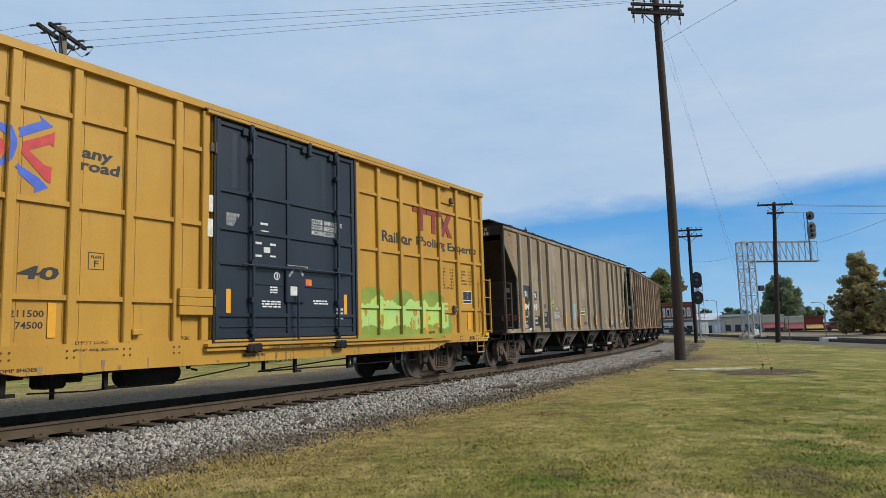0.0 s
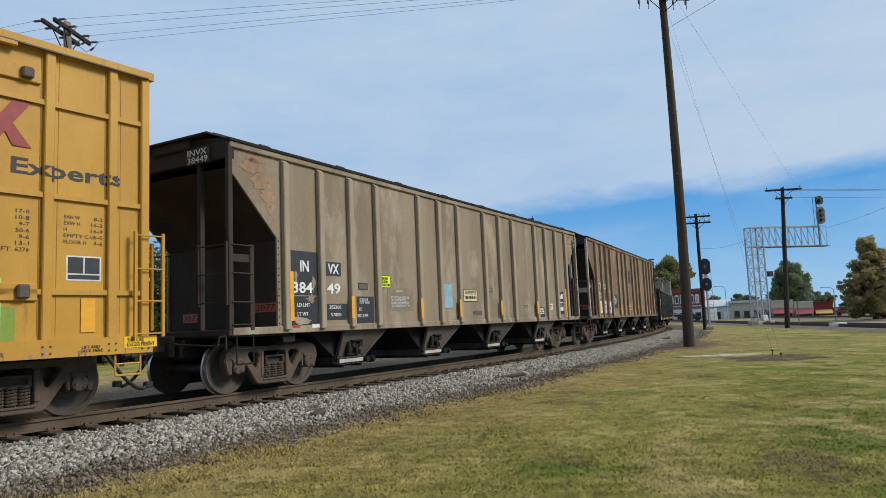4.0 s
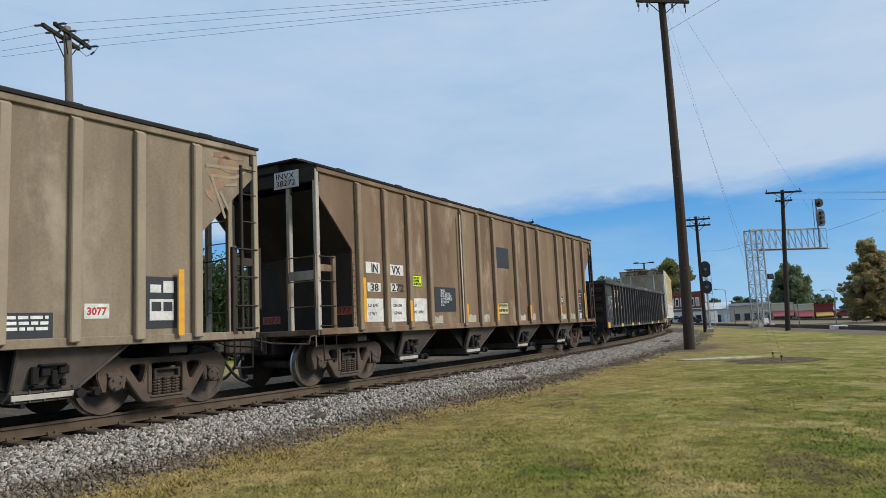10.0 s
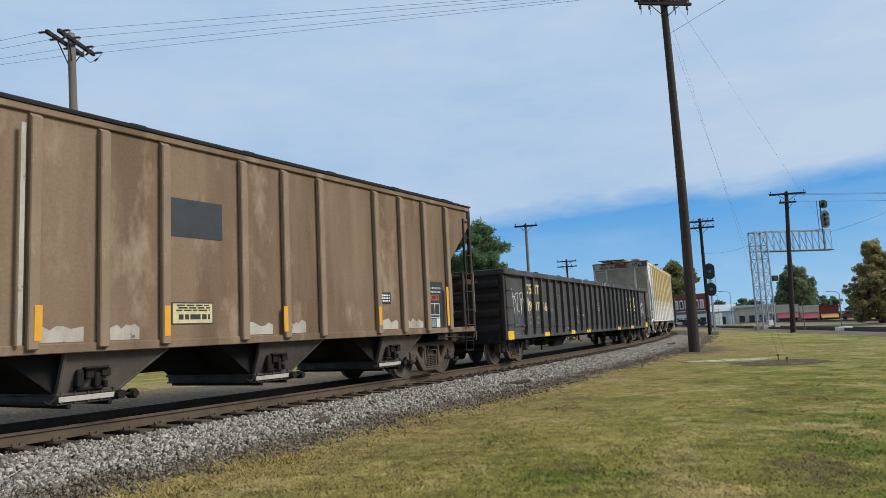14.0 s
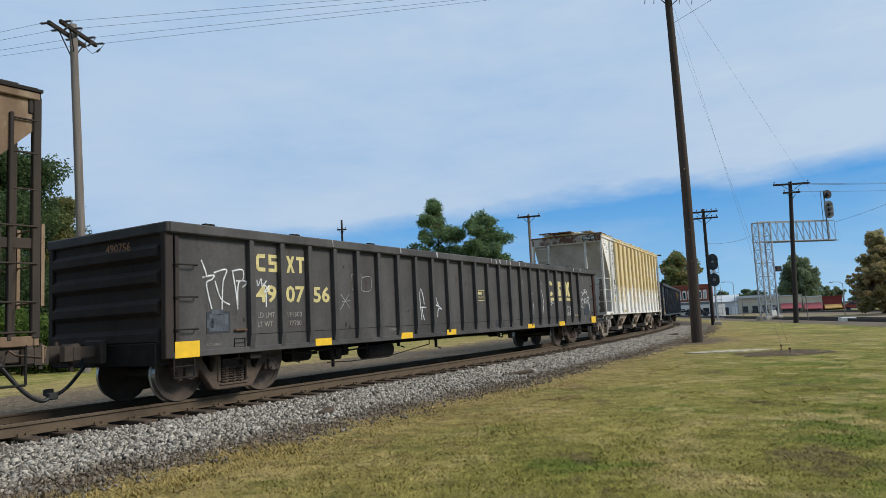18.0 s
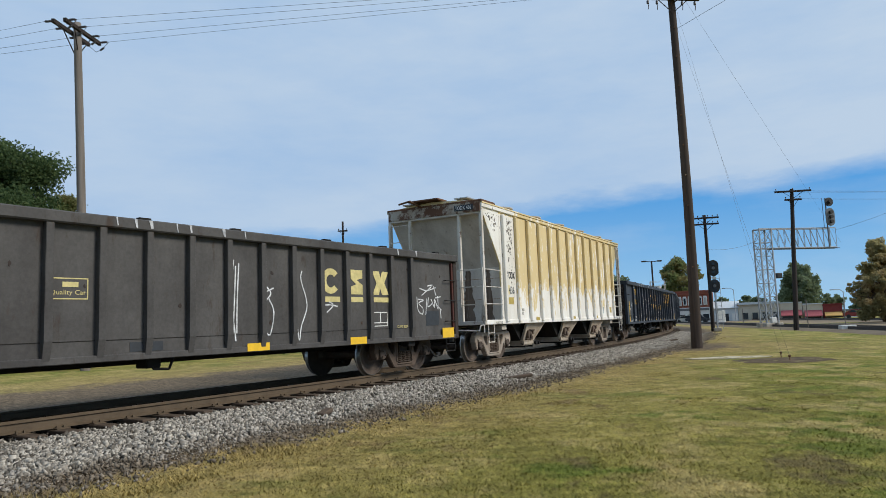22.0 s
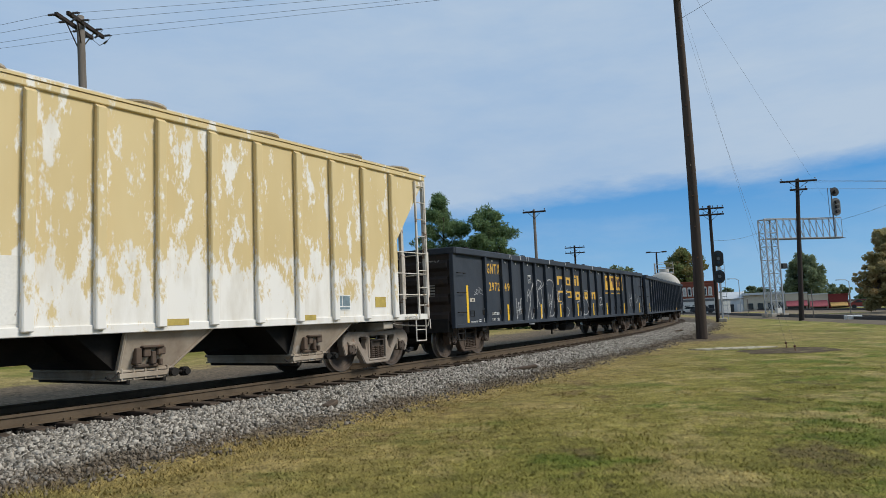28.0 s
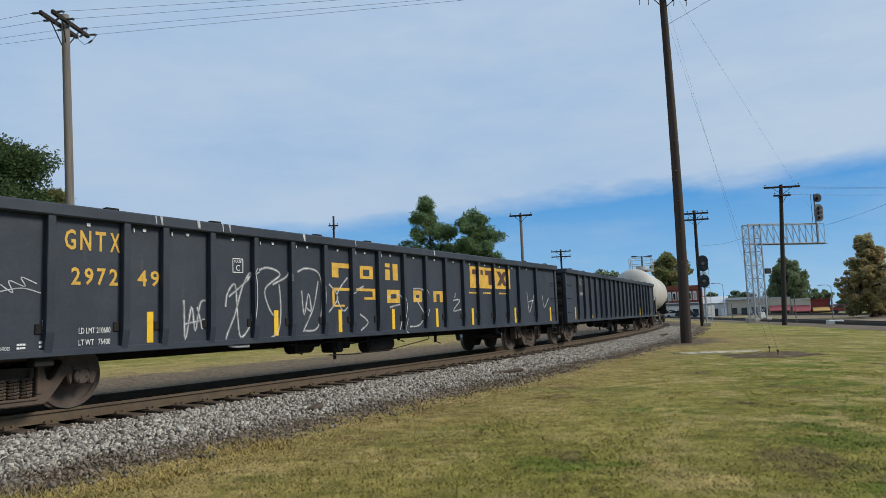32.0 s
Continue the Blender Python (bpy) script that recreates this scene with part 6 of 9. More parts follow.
def build_brown_hopper():
    c = 44.66
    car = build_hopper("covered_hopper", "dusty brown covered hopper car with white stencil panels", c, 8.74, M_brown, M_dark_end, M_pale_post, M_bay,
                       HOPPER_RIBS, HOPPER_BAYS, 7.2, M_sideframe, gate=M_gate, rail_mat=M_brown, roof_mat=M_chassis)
    c, y = c - 0.06, -1.502
    P = lambda n, a, b, z0, z1, m, dy=0.0, label="": plate(n, a - c, b - c, z0, z1, y - dy, m, car, label)
    L = lambda s, a, b, z0, z1, m, dy=0.005, bold=0.0: lettering(s, a - c, b - c, z0, z1, y - dy, m, car, bold)
    P("white_panel", 37.49, 38.02, 2.30, 2.54, M_white_panel)
    L("IN", 37.70, 37.93, 2.32, 2.51, M_ink, bold=0.02)
    P("white_panel", 37.53, 38.03, 1.90, 2.09, M_white_panel)
    L("38", 37.64, 37.94, 1.91, 2.08, M_ink, bold=0.02)
    P("white_panel", 37.46, 38.10, 1.25, 1.75, M_white_panel)
    L("LD LMT", 37.54, 37.92, 1.57, 1.64, M_ink)
    L("LT WT", 37.54, 37.84, 1.39, 1.46, M_ink)
    P("white_panel", 38.41, 38.97, 2.29, 2.53, M_white_panel)
    L("VX", 38.48, 38.84, 2.31, 2.50, M_ink, bold=0.02)
    P("white_panel", 38.41, 38.70, 1.91, 2.10, M_white_panel)
    L("272", 38.46, 38.96, 1.92, 2.09, M_ink, bold=0.02)
    P("white_panel", 38.38, 39.03, 1.24, 1.77, M_white_panel)
    L("205100", 38.49, 38.84, 1.57, 1.64, M_ink)
    L("57900", 38.53, 38.84, 1.40, 1.47, M_ink)
    P("repair_tag", 39.36, 39.77, 2.05, 2.33, M_ink)
    P("repair_tag", 39.375, 39.755, 2.065, 2.315, M_lime, 0.004, "bright yellow-green repair tag")
    L("HOME SHOP\nFOR REPAIR\nDO NOT LOAD", 39.40, 39.73, 2.09, 2.29, M_ink, 0.009)
    P("white_panel", 39.32, 39.97, 1.23, 1.78, M_white_panel)
    L("LO", 39.38, 39.50, 1.58, 1.64, M_ink)
    L("VIC 07/02", 39.38, 39.80, 1.42, 1.49, M_ink)
    P("black_panel", 40.37, 41.47, 1.46, 2.08, M_black_panel)
    L("CAUTION\nDO NOT LOAD WITH\nLIME OR OTHER CAUSTIC\nDO NOT USE HAMMER ON\nSIDES OR BOTTOM\nOF CAR", 40.66, 41.26, 1.60, 2.02, M_letter)
    P("blue_grey_patch", 43.88, 45.0, 2.76, 3.38, M_black_panel)
    P("placard", 44.0, 44.79, 1.37, 1.72, M_ink)
    P("placard", 44.02, 44.77, 1.39, 1.70, M_cream_panel, 0.003, "pale yellow emergency placard")
    bars(44.08 - c, 44.72 - c, 1.57, 1.69, 3, y - 0.007, M_ink, car, 21)
    bars(44.08 - c, 44.72 - c, 1.41, 1.55, 1, y - 0.007, M_ink, car, 22)
    P("black_panel", 49.17, 49.66, 1.72, 1.98, M_black_panel)
    bars(49.22 - c, 49.62 - c, 1.76, 1.94, 3, y - 0.005, M_letter, car, 23)
    P("black_panel", 51.08, 51.82, 1.16, 2.28, M_black_panel)
    L("RULE 88 EXTENDED SERVICE STATUS", 51.12, 51.72, 2.10, 2.145, M_letter)
    L("INSP PER RULE 88B2", 51.16, 51.70, 2.01, 2.05, M_letter)
    P("data_label", 51.26, 51.62, 1.82, 1.96, M_placard_red, 0.003)
    L("3077", 51.29, 51.59, 1.84, 1.94, M_ink, 0.009, 0.02)
    P("data_label", 51.20, 51.64, 1.40, 1.75, M_white_panel, 0.003)
    P("data_label", 51.22, 51.41, 1.48, 1.73, M_black_panel, 0.006)
    P("data_label", 51.43, 51.62, 1.48, 1.73, M_black_panel, 0.006)
    P("data_label", 51.22, 51.62, 1.415, 1.46, M_black_panel, 0.006)
    P("data_label", 51.20, 51.46, 1.18, 1.37, M_slate, 0.003)
    P("data_label", 51.48, 51.64, 1.17, 1.38, M_white_panel, 0.003)
    rng = random.Random(6)
    for a, b in ((40.2, 40.75), (41.95, 42.6), (42.95, 43.45), (45.45, 46.1), (46.5, 46.95), (49.3, 49.9), (50.3, 50.9)):
        pts = [(a - c, 1.17)] + [(a - c + (b - a) * i / 7, 1.30 + rng.uniform(0.0, 0.11)) for i in range(8)] + [(b - c, 1.17)]
        part("bare_patch", prism(bm_new(), pts, "y", y - 0.003, y + 0.002), M_pale_post, car, "pale scraped paint")
    plate("silver_strip", 41.68 - c, 41.74 - c, 1.15, 4.05, -1.603, M_pale_post, car)
    for a, z0, z1 in ((37.36, 1.25, 2.18), (39.18, 1.24, 1.72), (42.0, 1.2, 1.66), (43.92, 1.2, 1.66), (46.4, 1.2, 1.66), (49.2, 1.26, 1.66), (51.95, 1.20, 2.16)):
        plate("reflective_tape", a - 0.11 - c, a - 0.01 - c, z0, z1, -1.602, M_reflect, car)
    part("end_number_board", box(bm_new(), -8.78, -8.745, -1.12, -0.50, 3.98, 4.32), M_white_panel, car)
    lt = lettering("INVX\n38272", 0, 0.5, 0, 0.26, 0, M_ink, car)
    lt.matrix_basis = pose(-8.785, -0.56, 4.02, 90, 0, -90)
    part("cross_plate", box(bm_new(), -8.76, -8.735, -1.48, -0.82, 2.10, 2.28), M_pale_post, car)
    end_placard(car, -7.57)
    return car


def build_cream_hopper():
    c, half = 83.90, 7.15
    ribs = [-5.74 + 0.964 * i for i in range(13)]
    car = build_hopper("covered_hopper", "white covered hopper car with peeling cream paint and rusted roof end", c, half, M_cream, M_grey_end, M_post_white, M_bay_pale,
                       ribs[1:], [(-3.45, 2.3, 0.0), (0.0, 2.3, 0.0), (3.45, 2.3, 0.0)], 5.70, M_whiteframe, 1.19, 4.36, 2.74, 0.08)
    c, y = c - 0.06, -1.502
    # the first bays are plain white with scabs of bare steel
    plate("white_bay", -5.94, -4.85, 1.14, 4.22, y, M_white, car, "white paint with dark chips")
    part("white_bay", prism(bm_new(), [(-7.12, 4.30), (-5.95, 4.30), (-5.95, 2.74)], "y", y - 0.003, y + 0.001), M_white, car)
    for x in ribs[:1]:
        part("side_rib", box(bm_new(), x - 0.07, x + 0.07, -1.60, -1.50, 1.08, 4.22, 0.015), M_white, car)
    rng = random.Random(3)
    for i in range(190):
        x, z = rng.choice([(rng.gauss(-5.2, 0.16), rng.gauss(3.9, 0.3)), (rng.gauss(-5.25, 0.12), rng.gauss(3.1, 0.45)), (rng.gauss(-6.4, 0.25), rng.gauss(4.0, 0.12))])
        r = rng.choice((0.007, 0.010, 0.014, 0.02, 0.038))
        pts = [(x + r * rng.uniform(0.5, 1.3) * math.cos(a), z + 1.3 * r * rng.uniform(0.5, 1.3) * math.sin(a)) for a in np.arange(0, 6.2, 0.9)]
        if -6.9 < x < -4.0 and z < 4.2 and (x > -5.8 or z > 2.9 + (-5.86 - x) * 1.25):
            part("paint_chip", prism(bm_new(), pts, "y", y - 0.0065, y - 0.003), M_chip_shade, car)
    part("white_chord", box(bm_new(), -half, -4.86, -1.556, -1.50, 4.285, 4.40, 0.012), M_white, car)
    rng = random.Random(12)
    xb = -(half - 1.19) + 0.045
    for yc, w, z1 in ((-1.08, 0.17, 2.62), (-0.42, 0.24, 2.62)):
        side = [(yc - w * rng.uniform(0.6, 1.1) * (1 - 0.6 * i / 19), 1.06 + (z1 - 1.06) * i / 19) for i in range(20)]
        other = [(yc + w * rng.uniform(0.6, 1.1) * (1 - 0.6 * i / 19), 1.06 + (z1 - 1.06) * i / 19) for i in range(20)]
        part("rust_streak", prism(bm_new(), side + other[::-1], "x", xb, xb - 0.004), M_streak, car, "dark rust streak running down the end sheet")
    for z in (1.75, 2.35):
        part("sheet_seam", box(bm_new(), xb - 0.008, xb, -1.44, 1.44, z, z + 0.012), M_rust_stain, car)
    lettering("TODX", 78.30 - c, 78.90 - c, 2.34, 2.56, y - 0.006, M_ink, car, 0.03)
    lettering("436", 78.41 - c, 78.82 - c, 1.90, 2.12, y - 0.006, M_black_panel, car)
    plate("yellow_patch", 78.27 - c, 78.75 - c, 1.59, 1.80, y - 0.004, M_gold, car)
    plate("cream_patch", 78.27 - c, 78.48 - c, 1.88, 2.16, y - 0.003, M_cream_panel, car)
    plate("white_patch", 81.18 - c, 81.95 - c, 1.19, 2.06, y, M_white, car)
    lettering("200600\n62000", 79.2 - c, 79.52 - c, 1.28, 1.48, y - 0.006, M_letter_dull, car)
    for a, b in ((80.45, 80.75), (83.98, 84.38), (86.80, 87.20)):
        plate("reflective_tape", a - c, b - c, 1.10, 1.20, y - 0.03, M_gold, car)
    plate("yellow_patch", 89.02 - c, 89.38 - c, 1.32, 1.54, y, M_gold, car)
    plate("data_label", 87.74 - c, 88.22 - c, 1.27, 1.58, y, M_letter, car)
    for a, b, z0, z1 in ((87.76, 87.97, 1.36, 1.56), (87.99, 88.20, 1.36, 1.56), (87.76, 88.20, 1.29, 1.335)):
        plate("data_label", a - c, b - c, z0, z1, y - 0.003, M_slate, car)
    lettering("DO NOT USE\nSHAKER HERE", 77.33 - c, 77.8 - c, 1.03, 1.10, -1.545, M_letter_dull, car)
    lettering("DO NOT USE\nSHAKER HERE", 90.0 - c, 90.5 - c, 1.03, 1.10, -1.545, M_letter_dull, car)
    part("rusted_roof_end", box(bm_new(), -half - 0.02, -half + 0.9, -1.56, 1.56, 4.42, 4.50, 0.015), M_rusty, car)
    part("rusted_header", box(bm_new(), -half - 0.03, -half + 0.02, -1.50, 1.50, 4.16, 4.44), M_rust_white, car)
    part("end_number_board", box(bm_new(), -half - 0.05, -half - 0.03, -1.30, -0.72, 4.22, 4.38), M_black_panel, car)
    lt = lettering("TODX 436", 0, 0.5, 0, 0.11, 0, M_letter, car)
    lt.matrix_basis = pose(-half - 0.052, -0.75, 4.245, 90, 0, -90)
    for x in (-4.8, -2.4, 0.0, 2.4, 4.8, 6.5):
        bm = lathe(bm_new(), [(4.42, 0.36), (4.55, 0.36), (4.56, 0.41), (4.59, 0.41), (4.62, 0.30), (4.63, 0.001)], 24, "z")
        box(bm, -0.46, -0.34, -0.05, 0.05, 4.52, 4.60, 0.01)
        part("round_hatch", bm, M_pale_post, car, "pale round hatch cover").matrix_basis = pose(x, -1.05, -0.03)
    bm = tube(bm_new(), [(-half + 0.05, 0.35, 4.45), (-half - 0.35, 0.55, 4.62), (-half + 0.1, 1.2, 4.66)], 0.03)
    box(bm, -half - 0.25, -half + 0.3, -0.3, 0.7, 4.60, 4.64)
    part("roof_end_grating", bm, M_rusty, car)
    return car


# ---- gondolas ----
M_gon_end = surface("sooty rust-brown end steel", (0.026, 0.021, 0.019), (0.048, 0.034, 0.027), 0.8, 18, 1.2, (1, 1, 0.6), (0.35, 0.65), (0.075, 0.042, 0.028), 2.2, (0.6, 0.75), bump=0.2)

def build_gondola(name, label, s_mid, half, bogie, material, ribs, top=2.80, low=0.74, rig=-1.0):
    car = new_car(name, label, "railway car", s_mid, bogie)
    for k in (-1, 1):
        bm = prism(bm_new(), [(-half, low + 0.06), (-half + 2.6, low), (half - 2.6, low), (half, low + 0.06), (half, top - 0.1), (-half, top - 0.1)], "y", k * 1.48, k * 1.44)
        part("side_sheet", bm, material, car)
        part("top_chord", box(bm_new(), -half - 0.02, half + 0.02, k * 1.60, k * 1.42, top - 0.17, top, 0.02), material, car)
        part("bottom_chord", box(bm_new(), -half + 0.02, half - 0.02, k * 1.53, k * 1.42, low, low + 0.10, 0.01), material, car)
    for k in (-1, 1):
        part("end_sheet", box(bm_new(), k * (half - 0.05), k * half, -1.46, 1.46, low + 0.1, top - 0.05), M_gon_end, car)
        bm = box(bm_new(), k * (half - 0.12), k * (half + 0.06), -1.58, 1.58, top - 0.17, top, 0.02)
        part("end_chord", bm, material, car)
        for z in (1.05, 1.50, 1.95, 2.35):
            bm = prism(bm_new(), [(k * half, z - 0.14), (k * (half + 0.09), z - 0.06), (k * (half + 0.09), z + 0.06), (k * half, z + 0.14)], "y", -1.36, 1.36)
            part("end_corrugation", bm, M_gon_end, car)
        for y in (-1.47, 1.47):
            part("corner_post", box(bm_new(), k * (half - 0.10), k * (half + 0.05), y - 0.06, y + 0.06, low, top - 0.12, 0.012), M_gon_end if material is M_gon else material, car)
        part("end_sill", box(bm_new(), k * (half - 0.15), k * (half + 0.1), -1.35, 1.35, low - 0.1, low + 0.25, 0.015), M_chassis, car)
        for z in (1.15, 1.65, 2.15):
            bm = tube(bm_new(), [(k * (half - 0.08), -1.50, z), (k * (half - 0.10), -1.57, z), (k * (half - 0.52), -1.57, z), (k * (half - 0.52), -1.50, z)], 0.012)
            part("grab_iron", bm, M_chassis, car)
        stirrup(car, k * (half - 0.3), M_chassis, -1.50, low + 0.04, 0.34)
    part("floor", box(bm_new(), -half + 0.06, half - 0.06, -1.43, 1.43, low + 0.16, low + 0.28), M_chassis, car)
    part("centre_sill", box(bm_new(), -half + 0.2, half - 0.2, -0.22, 0.22, 0.60, low + 0.2), M_chassis, car)
    first = None
    for x in ribs:
        for k in (-1, 1):
            m = pose(x, k * 1.475, 0, 0, 0, 0 if k < 0 else 180)
            if first is None:
                bm = prism(bm_new(), [(-0.10, top - 0.16), (0, top - 0.16), (0, low), (-0.045, low), (-0.10, low + 0.32)], "x", -0.055, 0.055)
                bmesh.ops.bevel(bm, geom=list(bm.edges), offset=0.008, segments=1, affect="EDGES")
                first = part("side_stake", bm, material, car)
                first.matrix_basis = m
            else:
                again(first, car, m)
    rng = random.Random(int(half * 100) + len(ribs))
    for i in range(10):
        x = -half + 0.8 + (2 * half - 1.6) * i / 9 + rng.uniform(-0.3, 0.3)
        part("chord_bracket", box(bm_new(), x - 0.10, x + 0.10, -1.56, -1.46, top, top + 0.035, 0.008), M_chassis, car)
    brake_rigging(car, rig, low - 0.04)
    hook = tube(bm_new(), [(rig + 5.6, -1.25, low + 0.02), (rig + 5.62, -1.28, low - 0.16), (rig + 5.9, -1.28, low - 0.18), (rig + 6.0, -1.25, low + 0.0)], 0.02)
    box(hook, rig + 5.5, rig + 5.75, -1.3, -1.0, low - 0.15, low + 0.02, 0.02)
    part("retainer_bracket", hook, M_chassis, car)
    for k in (-1, 1):
        part("jack_pad", box(bm_new(), k * (bogie - 0.15) - 0.13, k * (bogie - 0.15) + 0.13, -1.44, -1.25, low - 0.12, low + 0.05, 0.012), M_chassis, car)
    add_ends(car, half, 0.8)
    return car


def chord_drips(car, xs, top, material):
    for i, x in enumerate(xs):
        w = 0.012 + 0.010 * (i % 3)
        bm = prism(bm_new(), [(x - w, top - 0.01), (x + w, top - 0.01), (x + w * 0.7 + 0.02, top - 0.13 - 0.02 * (i % 2)), (x - w * 0.6 + 0.02, top - 0.13)], "y", -1.606, -1.599)
        part("paint_drip", bm, material, car, "white paint splash on the top rail")


def build_grey_gondola():
    c = 65.2
    ribs = [56.88 - c + 0.7455 * i for i in range(23)]
    car = build_gondola("gondola_car", "long dark grey ribbed gondola car with yellow letters and white graffiti", c, 10.0, 8.3, M_gon, ribs, 2.80, 0.72, -4.0)
    c, y = c - 0.10, -1.482
    L = lambda s, a, b, z0, z1, m, bold=0.0: lettering(s, a - c, b - c, z0, z1, y, m, car, bold)
    # the owner's initials as plain blocks
    for a, shape in ((56.95, [(0.22, 2.11), (0.05, 2.11), (0.0, 2.17), (0.0, 2.36), (0.05, 2.42), (0.22, 2.42), (0.22, 2.35), (0.08, 2.35), (0.065, 2.33), (0.065, 2.2), (0.08, 2.18), (0.22, 2.18)]),
                     (57.25, [(0.0, 2.11), (0.22, 2.11), (0.22, 2.30), (0.07, 2.30), (0.07, 2.36), (0.22, 2.36), (0.22, 2.42), (0.0, 2.42), (0.0, 2.24), (0.15, 2.24), (0.15, 2.17), (0.0, 2.17)]),
                     (57.70, [(0.0, 2.11), (0.07, 2.11), (0.11, 2.21), (0.15, 2.11), (0.22, 2.11), (0.15, 2.265), (0.22, 2.42), (0.15, 2.42), (0.11, 2.33), (0.07, 2.42), (0.0, 2.42), (0.07, 2.265)]),
                     (57.97, [(0.075, 2.11), (0.145, 2.11), (0.145, 2.355), (0.22, 2.355), (0.22, 2.42), (0.0, 2.42), (0.0, 2.355), (0.075, 2.355)])):
        part("yellow_mark", prism(bm_new(), [(a - c + x, z) for x, z in shape], "y", y - 0.004, y), M_cream_letter, car)
    L("49", 56.93, 57.43, 1.56, 1.87, M_cream_letter, 0.025)
    L("07", 57.67, 58.17, 1.56, 1.87, M_cream_letter, 0.025)
    L("56", 58.42, 58.90, 1.56, 1.87, M_cream_letter, 0.025)
    L("LD LMT", 56.96, 57.38, 1.30, 1.39, M_letter_dull)
    L("LT WT", 56.96, 57.32, 1.14, 1.23, M_letter_dull)
    L("191300", 57.70, 58.08, 1.30, 1.39, M_letter_dull)
    L("77700", 57.74, 58.06, 1.14, 1.23, M_letter_dull)
    for a, b, z0, z1 in ((55.21, 55.67, 0.72, 0.97), (58.39, 58.86, 0.735, 0.87), (61.29, 61.76, 0.735, 0.87), (63.33, 63.80, 0.735, 0.87), (68.35, 68.85, 0.735, 0.87), (71.02, 71.53, 0.735, 0.88), (74.41, 74.92, 0.75, 0.99)):
        plate("reflective_tape", a - c, b - c, z0, z1, -1.53, M_reflect_y, car)
    # the big emblem as a ring, a stepped block and a cross
    arc = [math.pi * (0.22 + 1.56 * i / 16) for i in range(17)]
    pts = [(70.515 - c + 0.265 * math.cos(a), 2.015 + 0.255 * math.sin(a)) for a in arc] + [(70.515 - c + 0.125 * math.cos(a), 2.015 + 0.13 * math.sin(a)) for a in arc[::-1]]
    part("yellow_emblem", prism(bm_new(), pts, "y", y - 0.004, y), M_cream_letter, car, "yellow open ring emblem")
    bm = prism(bm_new(), [(71.12 - c, 2.27), (71.49 - c, 2.27), (71.49 - c, 2.10), (71.30 - c, 2.06), (71.49 - c, 1.96), (71.49 - c, 1.76), (71.12 - c, 1.76), (71.12 - c, 1.92), (71.29 - c, 1.97), (71.12 - c, 2.08)], "y", y - 0.004, y)
    part("yellow_emblem", bm, M_cream_letter, car, "yellow block emblem")
    bm = prism(bm_new(), [(71.82 - c, 2.27), (72.05 - c, 2.27), (72.10 - c, 2.13), (72.16 - c, 2.27), (72.38 - c, 2.27), (72.23 - c, 2.02), (72.38 - c, 1.76), (72.14 - c, 1.76), (72.09 - c, 1.90), (72.03 - c, 1.76), (71.82 - c, 1.76), (71.96 - c, 2.01)], "y", y - 0.004, y)
    part("yellow_emblem", bm, M_cream_letter, car, "yellow cross emblem")
    for a, b in ((70.26, 70.78), (71.12, 71.50), (71.82, 72.37)):
        plate("yellow_mark", a - c, b - c, 1.60, 1.705, y, M_cream_letter, car)
    bm = bm_new()
    for q in ((65.0, 65.56, 1.88, 1.895), (65.0, 65.56, 1.60, 1.615), (65.0, 65.015, 1.60, 1.895), (65.545, 65.56, 1.60, 1.895)):
        box(bm, q[0] - c, q[1] - c, y - 0.004, y, q[2], q[3])
    part("stencil_frame", bm, M_cream_letter, car)
    plate("yellow_mark", 65.2 - c, 65.42 - c, 1.77, 1.84, y, M_cream_letter, car)
    L("Quality Car", 65.03, 65.53, 1.645, 1.73, M_cream_letter)
    bm = bm_new()
    for q in ((59.62, 59.95, 2.14, 2.15), (59.62, 59.95, 1.83, 1.84), (59.62, 59.63, 1.83, 2.15), (59.94, 59.95, 1.83, 2.15)):
        box(bm, q[0] - c, q[1] - c, y - 0.004, y, q[2], q[3])
    part("stencil_frame", bm, M_letter_dull, car)
    L("CUFT 3224", 72.66, 73.06, 1.03, 1.09, M_cream_letter)
    plate("data_label", 71.82 - c, 72.31 - c, 1.08, 1.39, y, M_letter, car)
    for a, b, z0, z1 in ((71.84, 72.05, 1.17, 1.37), (72.08, 72.29, 1.17, 1.37), (71.84, 72.29, 1.10, 1.15)):
        plate("data_label", a - c, b - c, z0, z1, y - 0.003, M_gon, car)
    plate("blue_patch", 73.79 - c, 74.34 - c, 1.06, 1.41, y, M_black_panel, car)
    lettering("1E RETAINING VALVE", 60.9 - c, 61.2 - c, 0.93, 0.98, y, M_letter_dull, car)
    plate("blue_patch", 55.85 - c, 56.34 - c, 1.07, 1.42, y, M_black_panel, car)
    for a0, b0, z0, z1 in ((55.90, 56.30, 1.10, 1.38), (55.95, 56.20, 1.36, 1.45), (55.85, 56.0, 1.16, 1.30)):
        plate("blue_patch", a0 - c, b0 - c, z0, z1, y - 0.003, M_blue_grey, car, "faded blue-grey paint patch")
    bm = bm_new()
    for q in ((56.42, 56.66, 0.96, 0.97), (56.42, 56.66, 0.82, 0.83), (56.42, 56.43, 0.82, 0.97), (56.65, 56.66, 0.82, 0.97), (56.42, 56.66, 0.89, 0.898)):
        box(bm, q[0] - c, q[1] - c, y - 0.012, y, q[2], q[3])
    part("routing_card_frame", bm, M_chassis, car)
    part("bent_tab", box(bm_new(), 56.42 - c, 56.68 - c, y - 0.05, y, 1.09, 1.12, 0.006), M_rusty, car)
    L("COTS 1 BRAKES", 55.85, 56.15, 0.87, 0.91, M_letter_dull)
    rng = random.Random(90)
